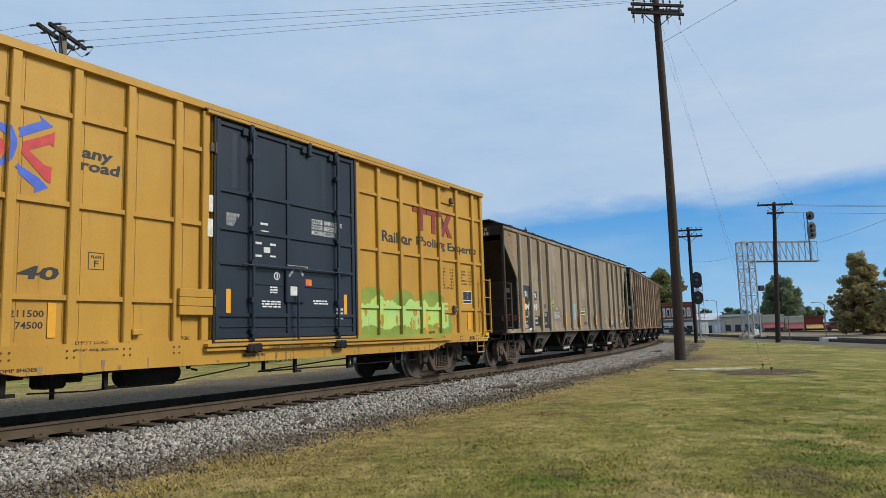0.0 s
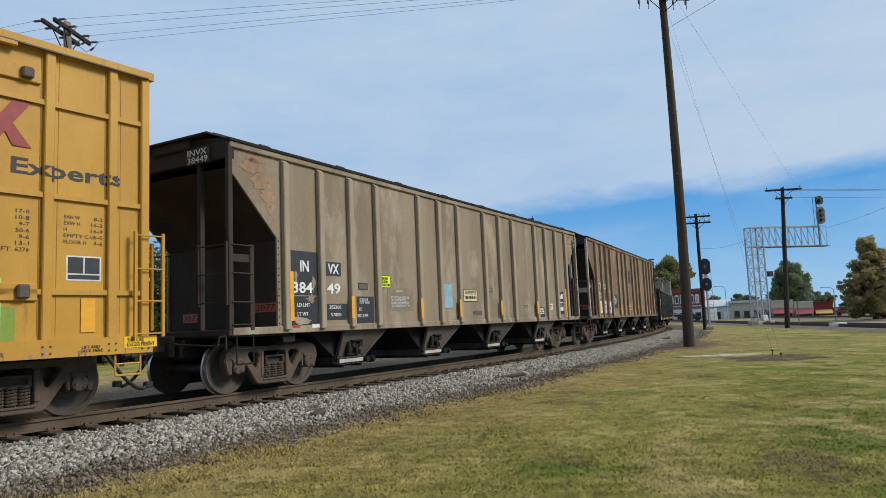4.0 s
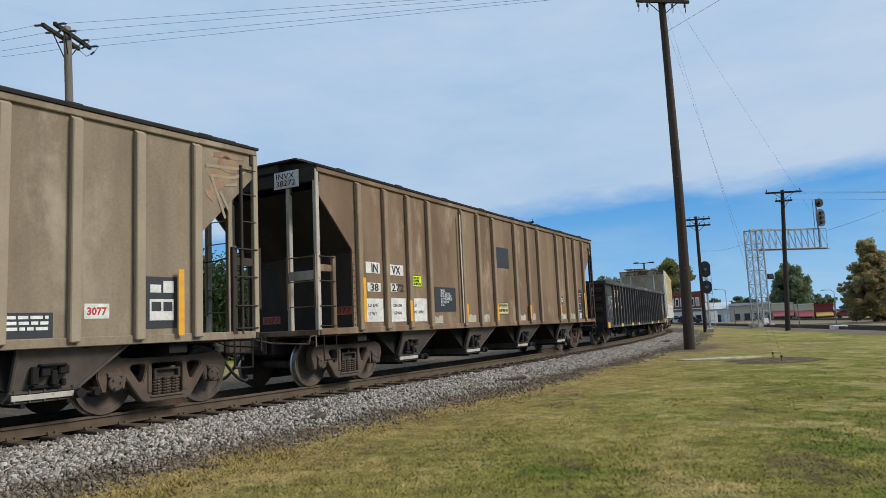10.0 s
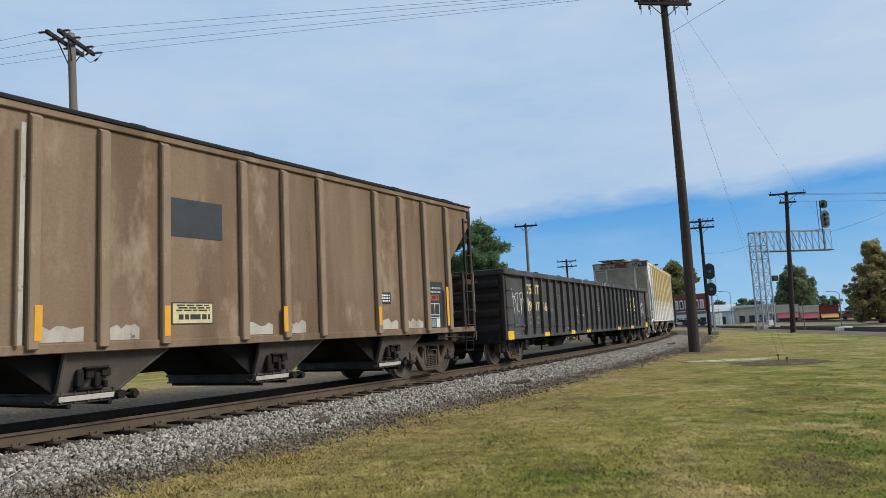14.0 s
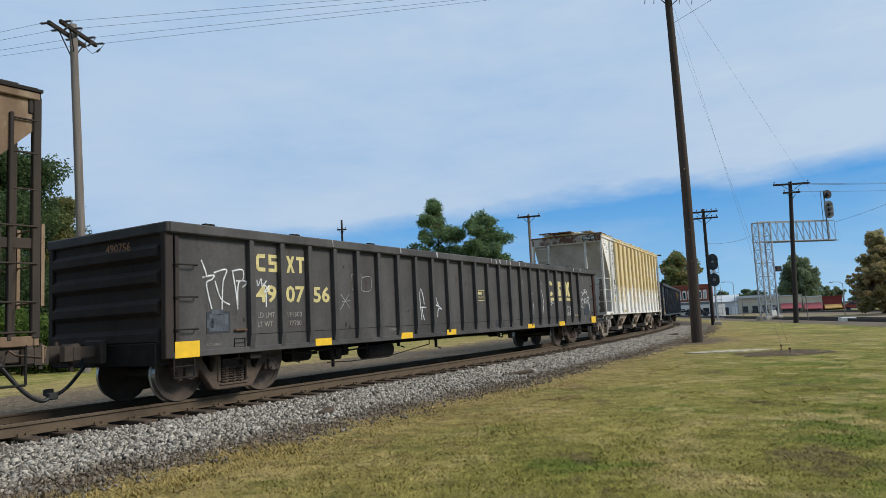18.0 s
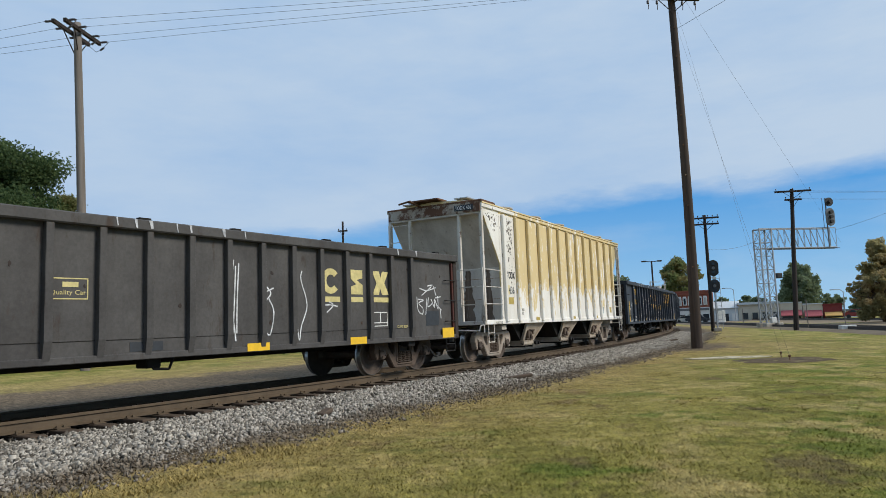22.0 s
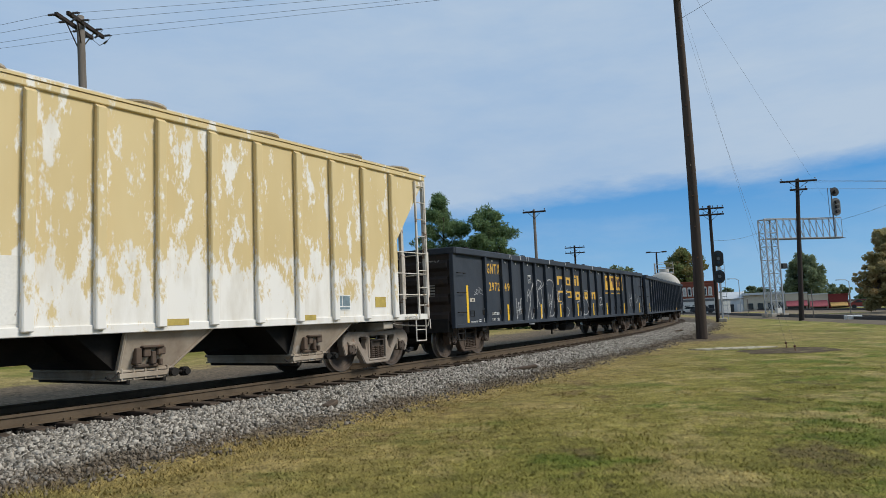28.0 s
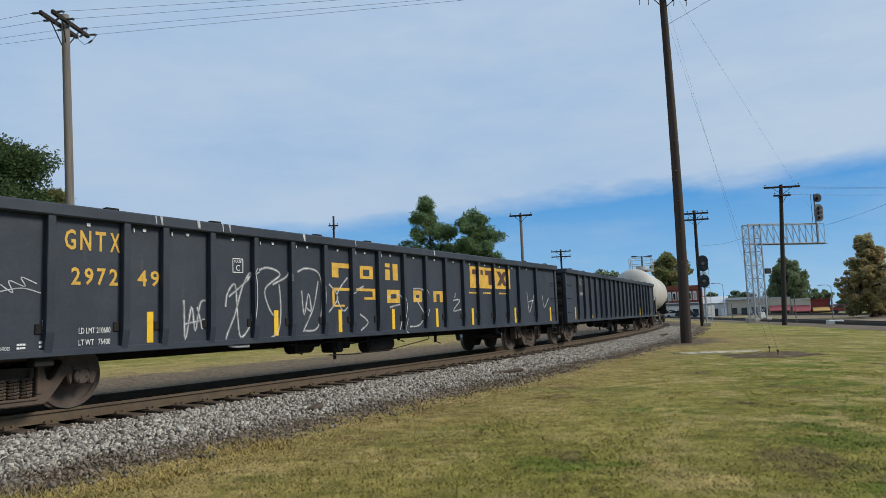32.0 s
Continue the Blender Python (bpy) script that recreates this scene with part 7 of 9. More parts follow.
    for i in range(34):
        x0, z0, q = rng.uniform(55.6, 74.8), rng.uniform(0.9, 2.5), rng.uniform(0.012, 0.045)
        pts = [(x0 - c + q * rng.uniform(0.4, 1.2) * math.cos(u), z0 + q * rng.uniform(0.5, 1.6) * math.sin(u)) for u in np.arange(0, 6.2, 0.8)]
        part("rust_spot", prism(bm_new(), pts, "y", y - 0.003, y), M_gon_end, car)
    plate("blue_patch", 66.2 - c, 66.75 - c, 0.84, 0.98, y, M_black_panel, car)
    c = c + 0.10
    Z = lambda *p: [(a - c, b) for a, b in p]
    for s in (Z((55.86, 2.25), (55.96, 2.01), (55.88, 1.97), (56.11, 2.01), (56.07, 1.94), (55.96, 1.86), (56.06, 1.46)),
              Z((56.11, 2.05), (56.38, 2.11), (56.30, 1.89), (56.27, 1.45)),
              Z((56.13, 1.92), (56.25, 1.63), (56.44, 1.53)),
              Z((56.49, 2.09), (56.73, 2.12), (56.73, 1.95), (56.58, 1.93)),
              Z((56.51, 2.08), (56.57, 1.78), (56.61, 1.45)),
              Z((56.61, 1.52), (56.64, 1.90), (56.83, 1.91), (56.72, 1.82)),
              Z((57.06, 1.96), (57.08, 1.85), (57.16, 1.98), (57.18, 1.85), (57.29, 1.95)),
              Z((57.19, 1.90), (57.34, 1.79), (57.23, 1.75), (57.36, 1.87)),
              Z((57.27, 1.75), (57.27, 1.48)),
              Z((62.11, 1.81), (62.15, 1.34), (62.24, 1.21), (62.26, 1.27)),
              Z((62.11, 1.68), (62.21, 1.74), (62.14, 1.59), (62.27, 1.61), (62.25, 1.72)),
              Z((62.36, 1.15), (62.31, 1.68), (62.36, 1.88), (62.44, 1.76), (62.50, 1.51)),
              Z((62.27, 1.44), (62.58, 1.44)),
              Z((62.38, 1.46), (62.43, 1.23), (62.49, 1.13)),
              Z((63.04, 1.69), (63.15, 1.48), (63.31, 1.39), (63.15, 1.40), (63.09, 1.20)),
              Z((63.00, 1.51), (63.17, 1.45)),
              Z((69.65, 2.15), (69.64, 1.73), (69.68, 1.13), (69.73, 0.88), (69.78, 1.13), (69.94, 1.54), (69.79, 2.01), (69.82, 2.18)),
              Z((69.65, 2.13), (69.67, 2.02)),
              Z((70.34, 1.53), (70.59, 1.54), (70.80, 1.51)),
              Z((70.56, 1.60), (70.67, 1.53), (70.48, 1.39)),
              Z((73.66, 1.94), (73.95, 1.89), (74.34, 1.97)),
              Z((73.98, 2.00), (74.20, 2.03)),
              Z((73.73, 1.77), (74.16, 1.99)),
              Z((73.54, 1.74), (73.57, 1.44), (73.74, 1.33), (73.77, 1.46), (73.61, 1.59), (73.81, 1.66), (73.57, 1.68)),
              Z((73.95, 1.71), (73.88, 1.31)),
              Z((74.02, 1.73), (73.98, 1.51), (74.16, 1.58)),
              Z((74.12, 1.69), (74.26, 1.49), (74.27, 1.69), (74.41, 1.45), (74.41, 1.77)),
              Z((74.23, 2.01), (74.34, 1.77)),
              Z((74.30, 1.72), (74.54, 1.75)),
              Z((74.37, 1.54), (74.56, 1.42)),
              Z((74.50, 1.47), (74.53, 1.22)),
              Z((68.06, 2.26), (68.06, 1.7), (68.16, 0.95)),
              Z((68.20, 2.3), (68.14, 1.75), (68.24, 0.92)),
              Z((68.24, 2.2), (68.22, 1.75), (68.18, 1.05)),
              Z((68.31, 2.25), (68.27, 1.6), (68.26, 1.05)),
              Z((68.93, 2.1), (68.83, 1.95), (69.03, 1.75), (68.88, 1.55), (68.86, 1.2), (69.00, 1.0), (69.10, 1.4), (68.98, 1.65)),
              Z((68.80, 1.72), (69.10, 1.84))):
        stroke(s, 0.046, y + 0.001, M_spray_soft, car, label="thin overspray round the graffiti")
        stroke(s, 0.021, y - 0.002, M_spray, car, label="white sprayed graffiti")
    for s in (Z((59.35, 1.73), (59.64, 1.44)),
              Z((59.62, 1.73), (59.32, 1.42)),
              Z((59.37, 1.57), (59.65, 1.60)),
              Z((60.08, 2.09), (60.38, 2.10), (60.36, 1.82), (60.06, 1.82), (60.08, 2.09)),):
        stroke(s, 0.014, y, M_spray_thin, car, label="faint chalk marks")
    for k in (-1, 1):
        part("rusted_ladder_bracket", box(bm_new(), *sorted((k * 9.80, k * 9.87)), -1.53, -1.47, 0.95, 2.60, 0.006), M_rust_red if k > 0 else M_gon_end, car)
    chord_drips(car, [66.0 - c, 66.3 - c, 66.55 - c, 67.0 - c, 67.25 - c, 67.9 - c, 68.35 - c, 72.7 - c, 73.4 - c, 59.0 - c, 61.4 - c, 63.0 - c], 2.80, M_spray_pale)
    for i in range(len(ribs) - 1):
        part("weld_line", box(bm_new(), ribs[i] + 0.06, ribs[i + 1] - 0.06, y - 0.004, y, 1.02, 1.03), M_chassis, car)
    for k, x in ((-1, -10.06),):
        lt = lettering("490756", 0, 0.62, 0, 0.14, 0, M_rust_letter, car)
        lt.matrix_basis = pose(x - 0.005, -0.1, 2.42, 90, 0, -90)
    return car


def build_black_gondola():
    c = 102.05
    rel = [93.86, 94.97, 95.64, 96.55, 97.52, 98.46, 99.40, 100.30, 101.24, 102.24, 103.2, 104.16, 105.12, 105.98, 106.95, 107.90, 108.70, 110.05]
    RX = [r - c + 0.08 for r in rel]
    car = build_gondola("gondola_car", "long blue-black gondola car with amber letters and white graffiti", c, 9.88, 8.25, M_gon_dark, RX, 2.80, 0.76, -0.1)
    c, y = c - 0.20, -1.482
    L = lambda s, a, b, z0, z1, m, bold=0.0: lettering(s, a - c, b - c, z0, z1, y, m, car, bold)
    for word, a0, b0, z0, z1 in (("GNTX", 93.96, 94.79, 2.20, 2.48), ("2972", 94.06, 94.76, 1.72, 1.96), ("49", 95.08, 95.46, 1.72, 1.96)):
        step = (b0 - a0) / (len(word) - 0.28)
        for i, ch in enumerate(word):
            L(ch, a0 + step * i, a0 + step * (i + 0.72), z0, z1, M_letter_y, 0.02)
    L("LD LMT 210600", 94.18, 94.65, 1.05, 1.13, M_letter)
    L("LT WT   75400", 94.18, 94.65, 0.89, 0.97, M_letter)
    for a in (92.72, 95.30, 97.95, 99.79, 101.70, 103.63, 105.53, 108.31, 111.18):
        plate("reflective_tape", a - 0.055 - c, a + 0.055 - c, 0.88, 1.85 if a < 93 else 1.34, y, M_reflect_y, car)
    bm = bm_new()
    for q in ((96.92, 97.16, 2.23, 2.245), (96.92, 97.16, 1.995, 2.01), (96.92, 96.935, 1.995, 2.245), (97.145, 97.16, 1.995, 2.245)):
        box(bm, q[0] - c, q[1] - c, y - 0.004, y, q[2], q[3])
    part("stencil_frame", bm, M_letter, car)
    L("PLATE", 96.96, 97.12, 2.17, 2.21, M_letter)
    L("C", 97.0, 97.08, 2.03, 2.13, M_letter)
    # the fleet emblem as plain amber blocks
    for a, b, z0, z1 in ((99.55, 100.12, 2.20, 2.30), (99.55, 99.76, 2.0, 2.20), (100.48, 100.95, 2.0, 2.28), (101.42, 101.60, 2.0, 2.24), (101.42, 101.60, 2.29, 2.38), (101.72, 101.92, 2.0, 2.38),
                         (99.55, 101.02, 1.73, 1.79), (99.55, 99.62, 1.40, 1.79), (100.62, 101.02, 1.55, 1.60), (100.92, 101.02, 1.60, 1.73), (101.47, 101.98, 1.48, 1.78), (102.56, 102.94, 1.50, 1.78),
                         (103.48, 103.94, 1.50, 1.78), (99.55, 99.95, 1.40, 1.44)):
        plate("amber_emblem", a - c, b - c, z0, z1, y, M_letter_y, car)
    for a, b, z0, z1 in ((100.60, 100.82, 2.06, 2.20), (101.62, 101.84, 1.58, 1.68), (102.68, 102.82, 1.60, 1.68), (103.62, 103.78, 1.50, 1.70)):
        plate("amber_emblem", a - c, b - c, z0, z1, y - 0.003, M_gon_dark, car)
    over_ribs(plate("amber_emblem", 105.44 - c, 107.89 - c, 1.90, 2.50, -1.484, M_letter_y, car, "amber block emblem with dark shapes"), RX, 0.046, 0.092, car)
    for a in (105.58, 106.36):
        bm = box(bm_new(), a - c, a + 0.64 - c, y - 0.009, y, 2.28, 2.42)
        box(bm, a + 0.2 - c, a + 0.44 - c, y - 0.009, y, 2.0, 2.28)
        part("dark_emblem", bm, M_emblem_dark, car)
    bm = prism(bm_new(), [(107.10 - c, 2.0), (107.34 - c, 2.0), (107.80 - c, 2.42), (107.56 - c, 2.42)], "y", y - 0.009, y)
    prism(bm, [(107.56 - c, 2.0), (107.80 - c, 2.0), (107.34 - c, 2.42), (107.10 - c, 2.42)], "y", y - 0.011, y)
    part("dark_emblem", bm, M_emblem_dark, car)
    bars(105.35 - c, 105.85 - c, 1.72, 1.80, 1, y, M_letter_y, car, 31)
    bars(106.2 - c, 106.7 - c, 1.72, 1.80, 1, y, M_letter_y, car, 32)
    bars(107.2 - c, 107.75 - c, 1.72, 1.80, 1, y, M_letter_y, car, 33)
    L("2 INCH HF COMP SHOES", 92.86, 93.28, 0.875, 0.92, M_letter)
    bars(93.36 - c, 93.48 - c, 0.87, 0.96, 2, y, M_letter, car, 34)
    bars(93.64 - c, 93.74 - c, 0.87, 0.98, 2, y, M_letter, car, 36)
    bars(93.68 - c, 93.71 - c, 1.05, 1.25, 4, y, M_letter, car, 35)
    plate("bare_plate", 92.86 - c, 93.14 - c, 1.42, 1.52, y, M_pale_post, car, "scuffed bare steel plate")
    part("bolt", rod(bm_new(), (93.0 - c, y - 0.03, 1.47), (93.0 - c, y, 1.47), 0.025, n=6), M_chip_shade, car)
    bm = bm_new()
    for q in ((92.86, 93.08, 1.18, 1.19), (92.86, 93.08, 1.03, 1.04), (92.86, 92.87, 1.03, 1.19), (93.07, 93.08, 1.03, 1.19), (92.86, 93.08, 1.12, 1.128)):
        box(bm, q[0] - c, q[1] - c, y - 0.012, y, q[2], q[3])
    part("routing_card_frame", bm, M_chassis, car)
    c = c + 0.20
    Z = lambda *p: [(a - c, b) for a, b in p]
    for s, w in ((Z((96.11, 1.52), (96.14, 0.90), (96.26, 1.41), (96.33, 1.03), (96.43, 1.46), (96.54, 1.51)), 0.032),
                 (Z((96.13, 1.14), (96.52, 1.20)), 0.032),
                 (Z((96.37, 1.41), (96.47, 1.05)), 0.032),
                 (Z((96.96, 1.41), (97.00, 1.63), (97.17, 1.79), (97.22, 1.29), (97.29, 0.89), (97.52, 1.11), (97.60, 1.58), (97.55, 2.00), (97.35, 1.78), (97.17, 1.29), (96.97, 0.80), (97.49, 0.73)), 0.032),
                 (Z((97.03, 1.58), (97.45, 1.87), (97.61, 2.08)), 0.032),
                 (Z((97.43, 1.90), (97.89, 2.11), (98.26, 2.00), (97.88, 1.73), (97.96, 1.40), (98.11, 1.22)), 0.032),
                 (Z((98.07, 1.81), (98.42, 1.96), (98.48, 2.05), (98.50, 1.88)), 0.032),
                 (Z((97.87, 0.78), (98.20, 0.97), (98.27, 1.40), (98.23, 1.82)), 0.032),
                 (Z((98.73, 2.07), (99.00, 2.15), (99.35, 2.05), (99.44, 1.59), (99.29, 1.00), (98.87, 0.94)), 0.032),
                 (Z((98.84, 1.71), (98.90, 1.25), (99.03, 1.65), (99.10, 1.33), (98.95, 1.39)), 0.032),
                 (Z((98.86, 0.92), (99.17, 1.39), (99.32, 1.91)), 0.032),
                 (Z((99.65, 1.86), (99.92, 1.59), (99.63, 1.29)), 0.032),
                 (Z((100.25, 2.01), (99.90, 1.65), (100.07, 1.32), (100.24, 1.39)), 0.032),
                 (Z((100.31, 1.66), (100.80, 1.84)), 0.032),
                 (Z((100.65, 1.24), (100.93, 1.06), (100.67, 0.89)), 0.032),
                 (Z((101.66, 1.60), (102.18, 1.66), (102.34, 1.37), (102.12, 0.77)), 0.032),
                 (Z((102.50, 1.37), (102.27, 0.85), (102.52, 0.78)), 0.032),
                 (Z((101.76, 1.38), (102.19, 1.45)), 0.032),
                 (Z((102.76, 1.82), (103.26, 1.78), (103.34, 1.37), (103.04, 0.97), (102.57, 0.92)), 0.032),
                 (Z((102.85, 1.60), (103.24, 1.21)), 0.032),
                 (Z((104.66, 1.55), (105.02, 1.55), (104.66, 1.28), (105.08, 1.31)), 0.032),
                 (Z((104.80, 1.74), (104.75, 1.61)), 0.032),
                 (Z((109.46, 1.84), (109.59, 1.19), (110.00, 1.75)), 0.032),
                 (Z((110.72, 1.75), (110.84, 1.34), (111.25, 1.65)), 0.032),
                 (Z((109.53, 1.52), (109.97, 1.58)), 0.032),
                 (Z((93.35, 1.7), (93.5, 1.6), (93.45, 1.75), (93.65, 1.68), (93.6, 1.8), (93.8, 1.72)), 0.015), (Z((93.3, 1.6), (93.6, 1.66), (93.85, 1.6)), 0.015)):
        if w > 0.02:
            stroke(s, 0.055, y + 0.001, M_spray_soft, car, label="thin overspray round the graffiti")
            w = 0.020
        over_ribs(stroke(s, w, y - 0.002, M_spray_pale, car, label="white sprayed graffiti"), RX, 0.046, 0.096, car)
    for i in range(len(rel) - 1):
        m = (RX[i] + RX[i + 1]) / 2
        part("white_tab", box(bm_new(), m - 0.026, m + 0.026, -1.50, -1.475, 2.54, 2.585), M_white_panel, car)
        if i % 3:
            part("white_tab", box(bm_new(), RX[i] + 0.15, RX[i] + 0.168, -1.50, -1.475, 2.52, 2.58), M_white_panel, car)
    for r in RX:
        part("stake_pocket", box(bm_new(), r - 0.16, r - 0.06, -1.50, -1.475, 1.06, 1.20, 0.01), M_chassis, car)
    chord_drips(car, [95.5 - c, 95.6 - c, 96.3 - c, 96.8 - c, 96.95 - c, 98.8 - c, 100.4 - c, 103.6 - c], 2.80, M_spray_pale)
    for k, x in ((-1, -9.94),):
        lt = lettering("GNTX", 0, 0.7, 0, 0.17, 0, M_letter_dull, car)
        lt.matrix_basis = pose(x, -0.45, 2.32, 90, 0, -90)
        bars_bm = bm_new()
        for i in range(7):
            box(bars_bm, x - 0.004, x, -0.98, -0.62, 1.42 + 0.07 * i, 1.46 + 0.07 * i)
        part("small_print", bars_bm, M_letter_dull, car)
    return car


def build_far_gondola():
    c = 122.85
    car = build_gondola("gondola_car", "black ribbed gondola car far along the curve", c, 9.88, 8.25, M_gon_dark, [-8.2 + 0.965 * i for i in range(18)], 2.76, 0.76)
    for a in (-8.6, -5.9, -2.2, 1.5, 5.2, 8.6):
        plate("reflective_tape", a - 0.05, a + 0.05, 0.88, 1.34, -1.482, M_reflect_y, car)
    lettering("GNTX", -7.95, -7.3, 2.2, 2.45, -1.482, M_letter_dull, car)
    bars(-7.95, -7.35, 1.75, 1.95, 1, -1.482, M_letter_dull, car, 41)
    return car


def build_tank_car():
    c, half, r = 143.0, 7.6, 1.42
    car = new_car("tank_car", "dusty white tank car with a railed platform on top", "railway car", c, 6.1)
    prof = []
    for i in range(7):
        a = math.pi / 2 * i / 6
        prof.append((-half + 0.75 - 0.75 * math.cos(a), max(0.001, r * math.sin(a))))
    prof += [(-x, q) for x, q in prof[::-1]]
    tank = part("tank", lathe(bm_new(), prof, 48, "x"), M_tank, car, smooth=True)
    tank.matrix_basis = pose(0, 0, 2.55)
    bm = rod(bm_new(), (0, 0, 4.1), (0, 0, 4.55), 0.42, n=20)
    part("dome_hatch", bm, M_tank, car)
    bm = bm_new()
    for x in (-1.2, 0, 1.2):
        for y in (-0.8, 0.8):
            rod(bm, (x, y, 4.1), (x, y, 5.1), 0.022)
    for y in (-0.8, 0.8):
        for z in (4.65, 5.1):
            rod(bm, (-1.2, y, z), (1.2, y, z), 0.02)
    for x in (-1.2, 1.2):
        for z in (4.65, 5.1):
            rod(bm, (x, -0.8, z), (x, 0.8, z), 0.02)
    part("platform_rail", bm, M_pale_post, car)
    part("platform", box(bm_new(), -1.25, 1.25, -0.85, 0.85, 4.17, 4.21), M_silver, car)
    for k in (-1, 1):
        bm = prism(bm_new(), [(-1.3, 0.95), (1.3, 0.95), (1.25, 2.2), (0.9, 1.5), (-0.9, 1.5), (-1.25, 2.2)], "x", k * 6.1 - 0.2, k * 6.1 + 0.2)
        part("saddle", bm, M_chassis, car)
        part("end_frame", box(bm_new(), k * 5.6, k * (half + 0.45), -1.4, 1.4, 0.85, 1.05, 0.015), M_chassis, car)
        bm = bm_new()
        for y in (-1.4, 1.4):
            rod(bm, (k * (half + 0.4), y, 1.0), (k * (half + 0.4), y, 2.0), 0.02)
        rod(bm, (k * (half + 0.4), -1.4, 2.0), (k * (half + 0.4), 1.4, 2.0), 0.02)
        part("end_rail", bm, M_pale_post, car)
    add_ends(car, half + 0.3)
    return car


M_tank = surface("dusty white tank paint", (0.52, 0.49, 0.44), (0.40, 0.37, 0.32), 0.6, 15, 0.7, (0.5, 1, 1), (0.35, 0.7), (0.30, 0.25, 0.19), 1.5, (0.62, 0.8), bump=0.05)
for build in (build_boxcar, build_tan_hopper, build_brown_hopper, build_grey_gondola, build_cream_hopper, build_black_gondola, build_far_gondola, build_tank_car):
    build()

# ---- poles, signals and wires ----
def at_az(az, d):
    """Plan position at a bearing (degrees right of +y) and a distance."""
    return d * math.sin(radians(az)), d * math.cos(radians(az))


def utility_pole(label, x, y, h, r0, r1, material, arms=(), lean=(0, 0), facing=0.0, bow=0.0):
    """A timber pole with crossarms. arms: (height, half length, pins). facing: the bearing along which the wires run."""
    pole = tagged(new("utility_pole"), label, "utility pole")
    bm, n = bm_new(), 14
    rings = []
    for i in range(11):
        u = i / 10
        r = r0 + (r1 - r0) * u
        rings.append([bm.verts.new((lean[0] * u * h + bow * math.sin(math.pi * u) + r * math.cos(a) * (1 + 0.03 * math.sin(3 * a + i)), lean[1] * u * h + r * math.sin(a), -0.15 + u * (h + 0.15)))
                      for a in (2 * math.pi * k / n for k in range(n))])
    for a, b in zip(rings, rings[1:]):
        for k in range(n):
            bm.faces.new((a[k], a[(k + 1) % n], b[(k + 1) % n], b[k]))
    bm.faces.new(rings[-1])
    part("shaft", bm, material, pole, smooth=True)
    for z, half, pins in arms:
        ox, oy = lean[0] * z, lean[1] * z
        arm = part("crossarm", box(bm_new(), -half, half, -0.06, 0.06, -0.07, 0.07, 0.012), M_pole_black, pole)
        arm.matrix_basis = pose(ox, oy - r1 - 0.05, z, 0, 0, -facing)
        for k in (-1, 1):
            bm = rod(bm_new(), (k * half * 0.55, 0, -0.05), (0, 0.02, -0.55), 0.018)
            br = part("brace", bm, M_pole_black, arm)
        for i in range(pins):
            px = -half + 0.1 + (2 * half - 0.2) * i / max(1, pins - 1)
            part("insulator", pin_mesh(px), M_insul, arm)
    pole.matrix_basis = pose(x, y, 0)
    return pole


def pin_mesh(px):
    bm = rod(bm_new(), (px, 0, 0.06), (px, 0, 0.15), 0.016, n=6)
    for z, r in ((0.17, 0.055), (0.225, 0.048)):
        rod(bm, (px, 0, z - 0.022), (px, 0, z + 0.022), r, r * 0.75, n=10)
    return bm


def wire(name, p, q, sag, r=0.006, label="thin dark overhead cable", material=None):
    cu = bm_new()
    p, q = Vector(p), Vector(q)
    pts = [p.lerp(q, i / 14) - Vector((0, 0, sag * 4 * (i / 14) * (1 - i / 14))) for i in range(15)]
    up, d = Vector((0, 0, 1)), (q - p).normalized()
    side = d.cross(up).normalized()
    up = side.cross(d)
    rings = [[cu.verts.new(c + (side * math.cos(a) + up * math.sin(a)) * r) for a in (0, 1.2566, 2.5133, 3.7699, 5.0265)] for c in pts]
    for u, v in zip(rings, rings[1:]):
        for k in range(5):
            cu.faces.new((u[k], u[(k + 1) % 5], v[(k + 1) % 5], v[k]))
    return tagged(part(name, cu, material or M_wire), label, "cable")


# the tall pole on the lawn
P1 = (10.06, 30.6)
p1 = utility_pole("tall brown timber utility pole with double crossarms on the lawn", *P1, 17.3, 0.235, 0.145, M_pole, facing=-9, bow=0.09)
for z in (15.62, 16.02):
    for dy in (-0.26, 0.26) if z > 16 else (-0.26,):
        arm = part("crossarm", box(bm_new(), -1.27, 1.27, -0.055, 0.055, -0.065, 0.065, 0.012), M_pole_black, p1)
        arm.matrix_basis = pose(0, dy, z, 0, 0, 9)
        if dy < 0:
            for k in (-1, 1):
                part("brace", rod(bm_new(), (k * 0.7, 0, -0.05), (k * 0.1, 0.04, -0.55), 0.02), M_pole_black, arm)
            for px in (-1.15, -0.62, -0.3, 0.3, 0.62, 1.15):
                part("insulator", pin_mesh(px), M_insul, arm)
            for px in (-1.18, -0.75, 0.45, 1.05):
                bm = tube(bm_new(), [(px, 0, -0.06), (px - 0.02, 0, -0.22), (px + 0.03, 0, -0.34), (px, 0, -0.52)], 0.018)
                rod(bm, (px, 0, -0.12), (px, 0, -0.26), 0.055, n=10)
                part("hanging_insulator", bm, M_insul, arm)
for i in range(9):
    z = 3.5 + 1.35 * i
    part("bolt", rod(bm_new(), (0.0, -0.26, z), (0.0, -0.18, z), 0.03, n=6), M_rusty, p1)

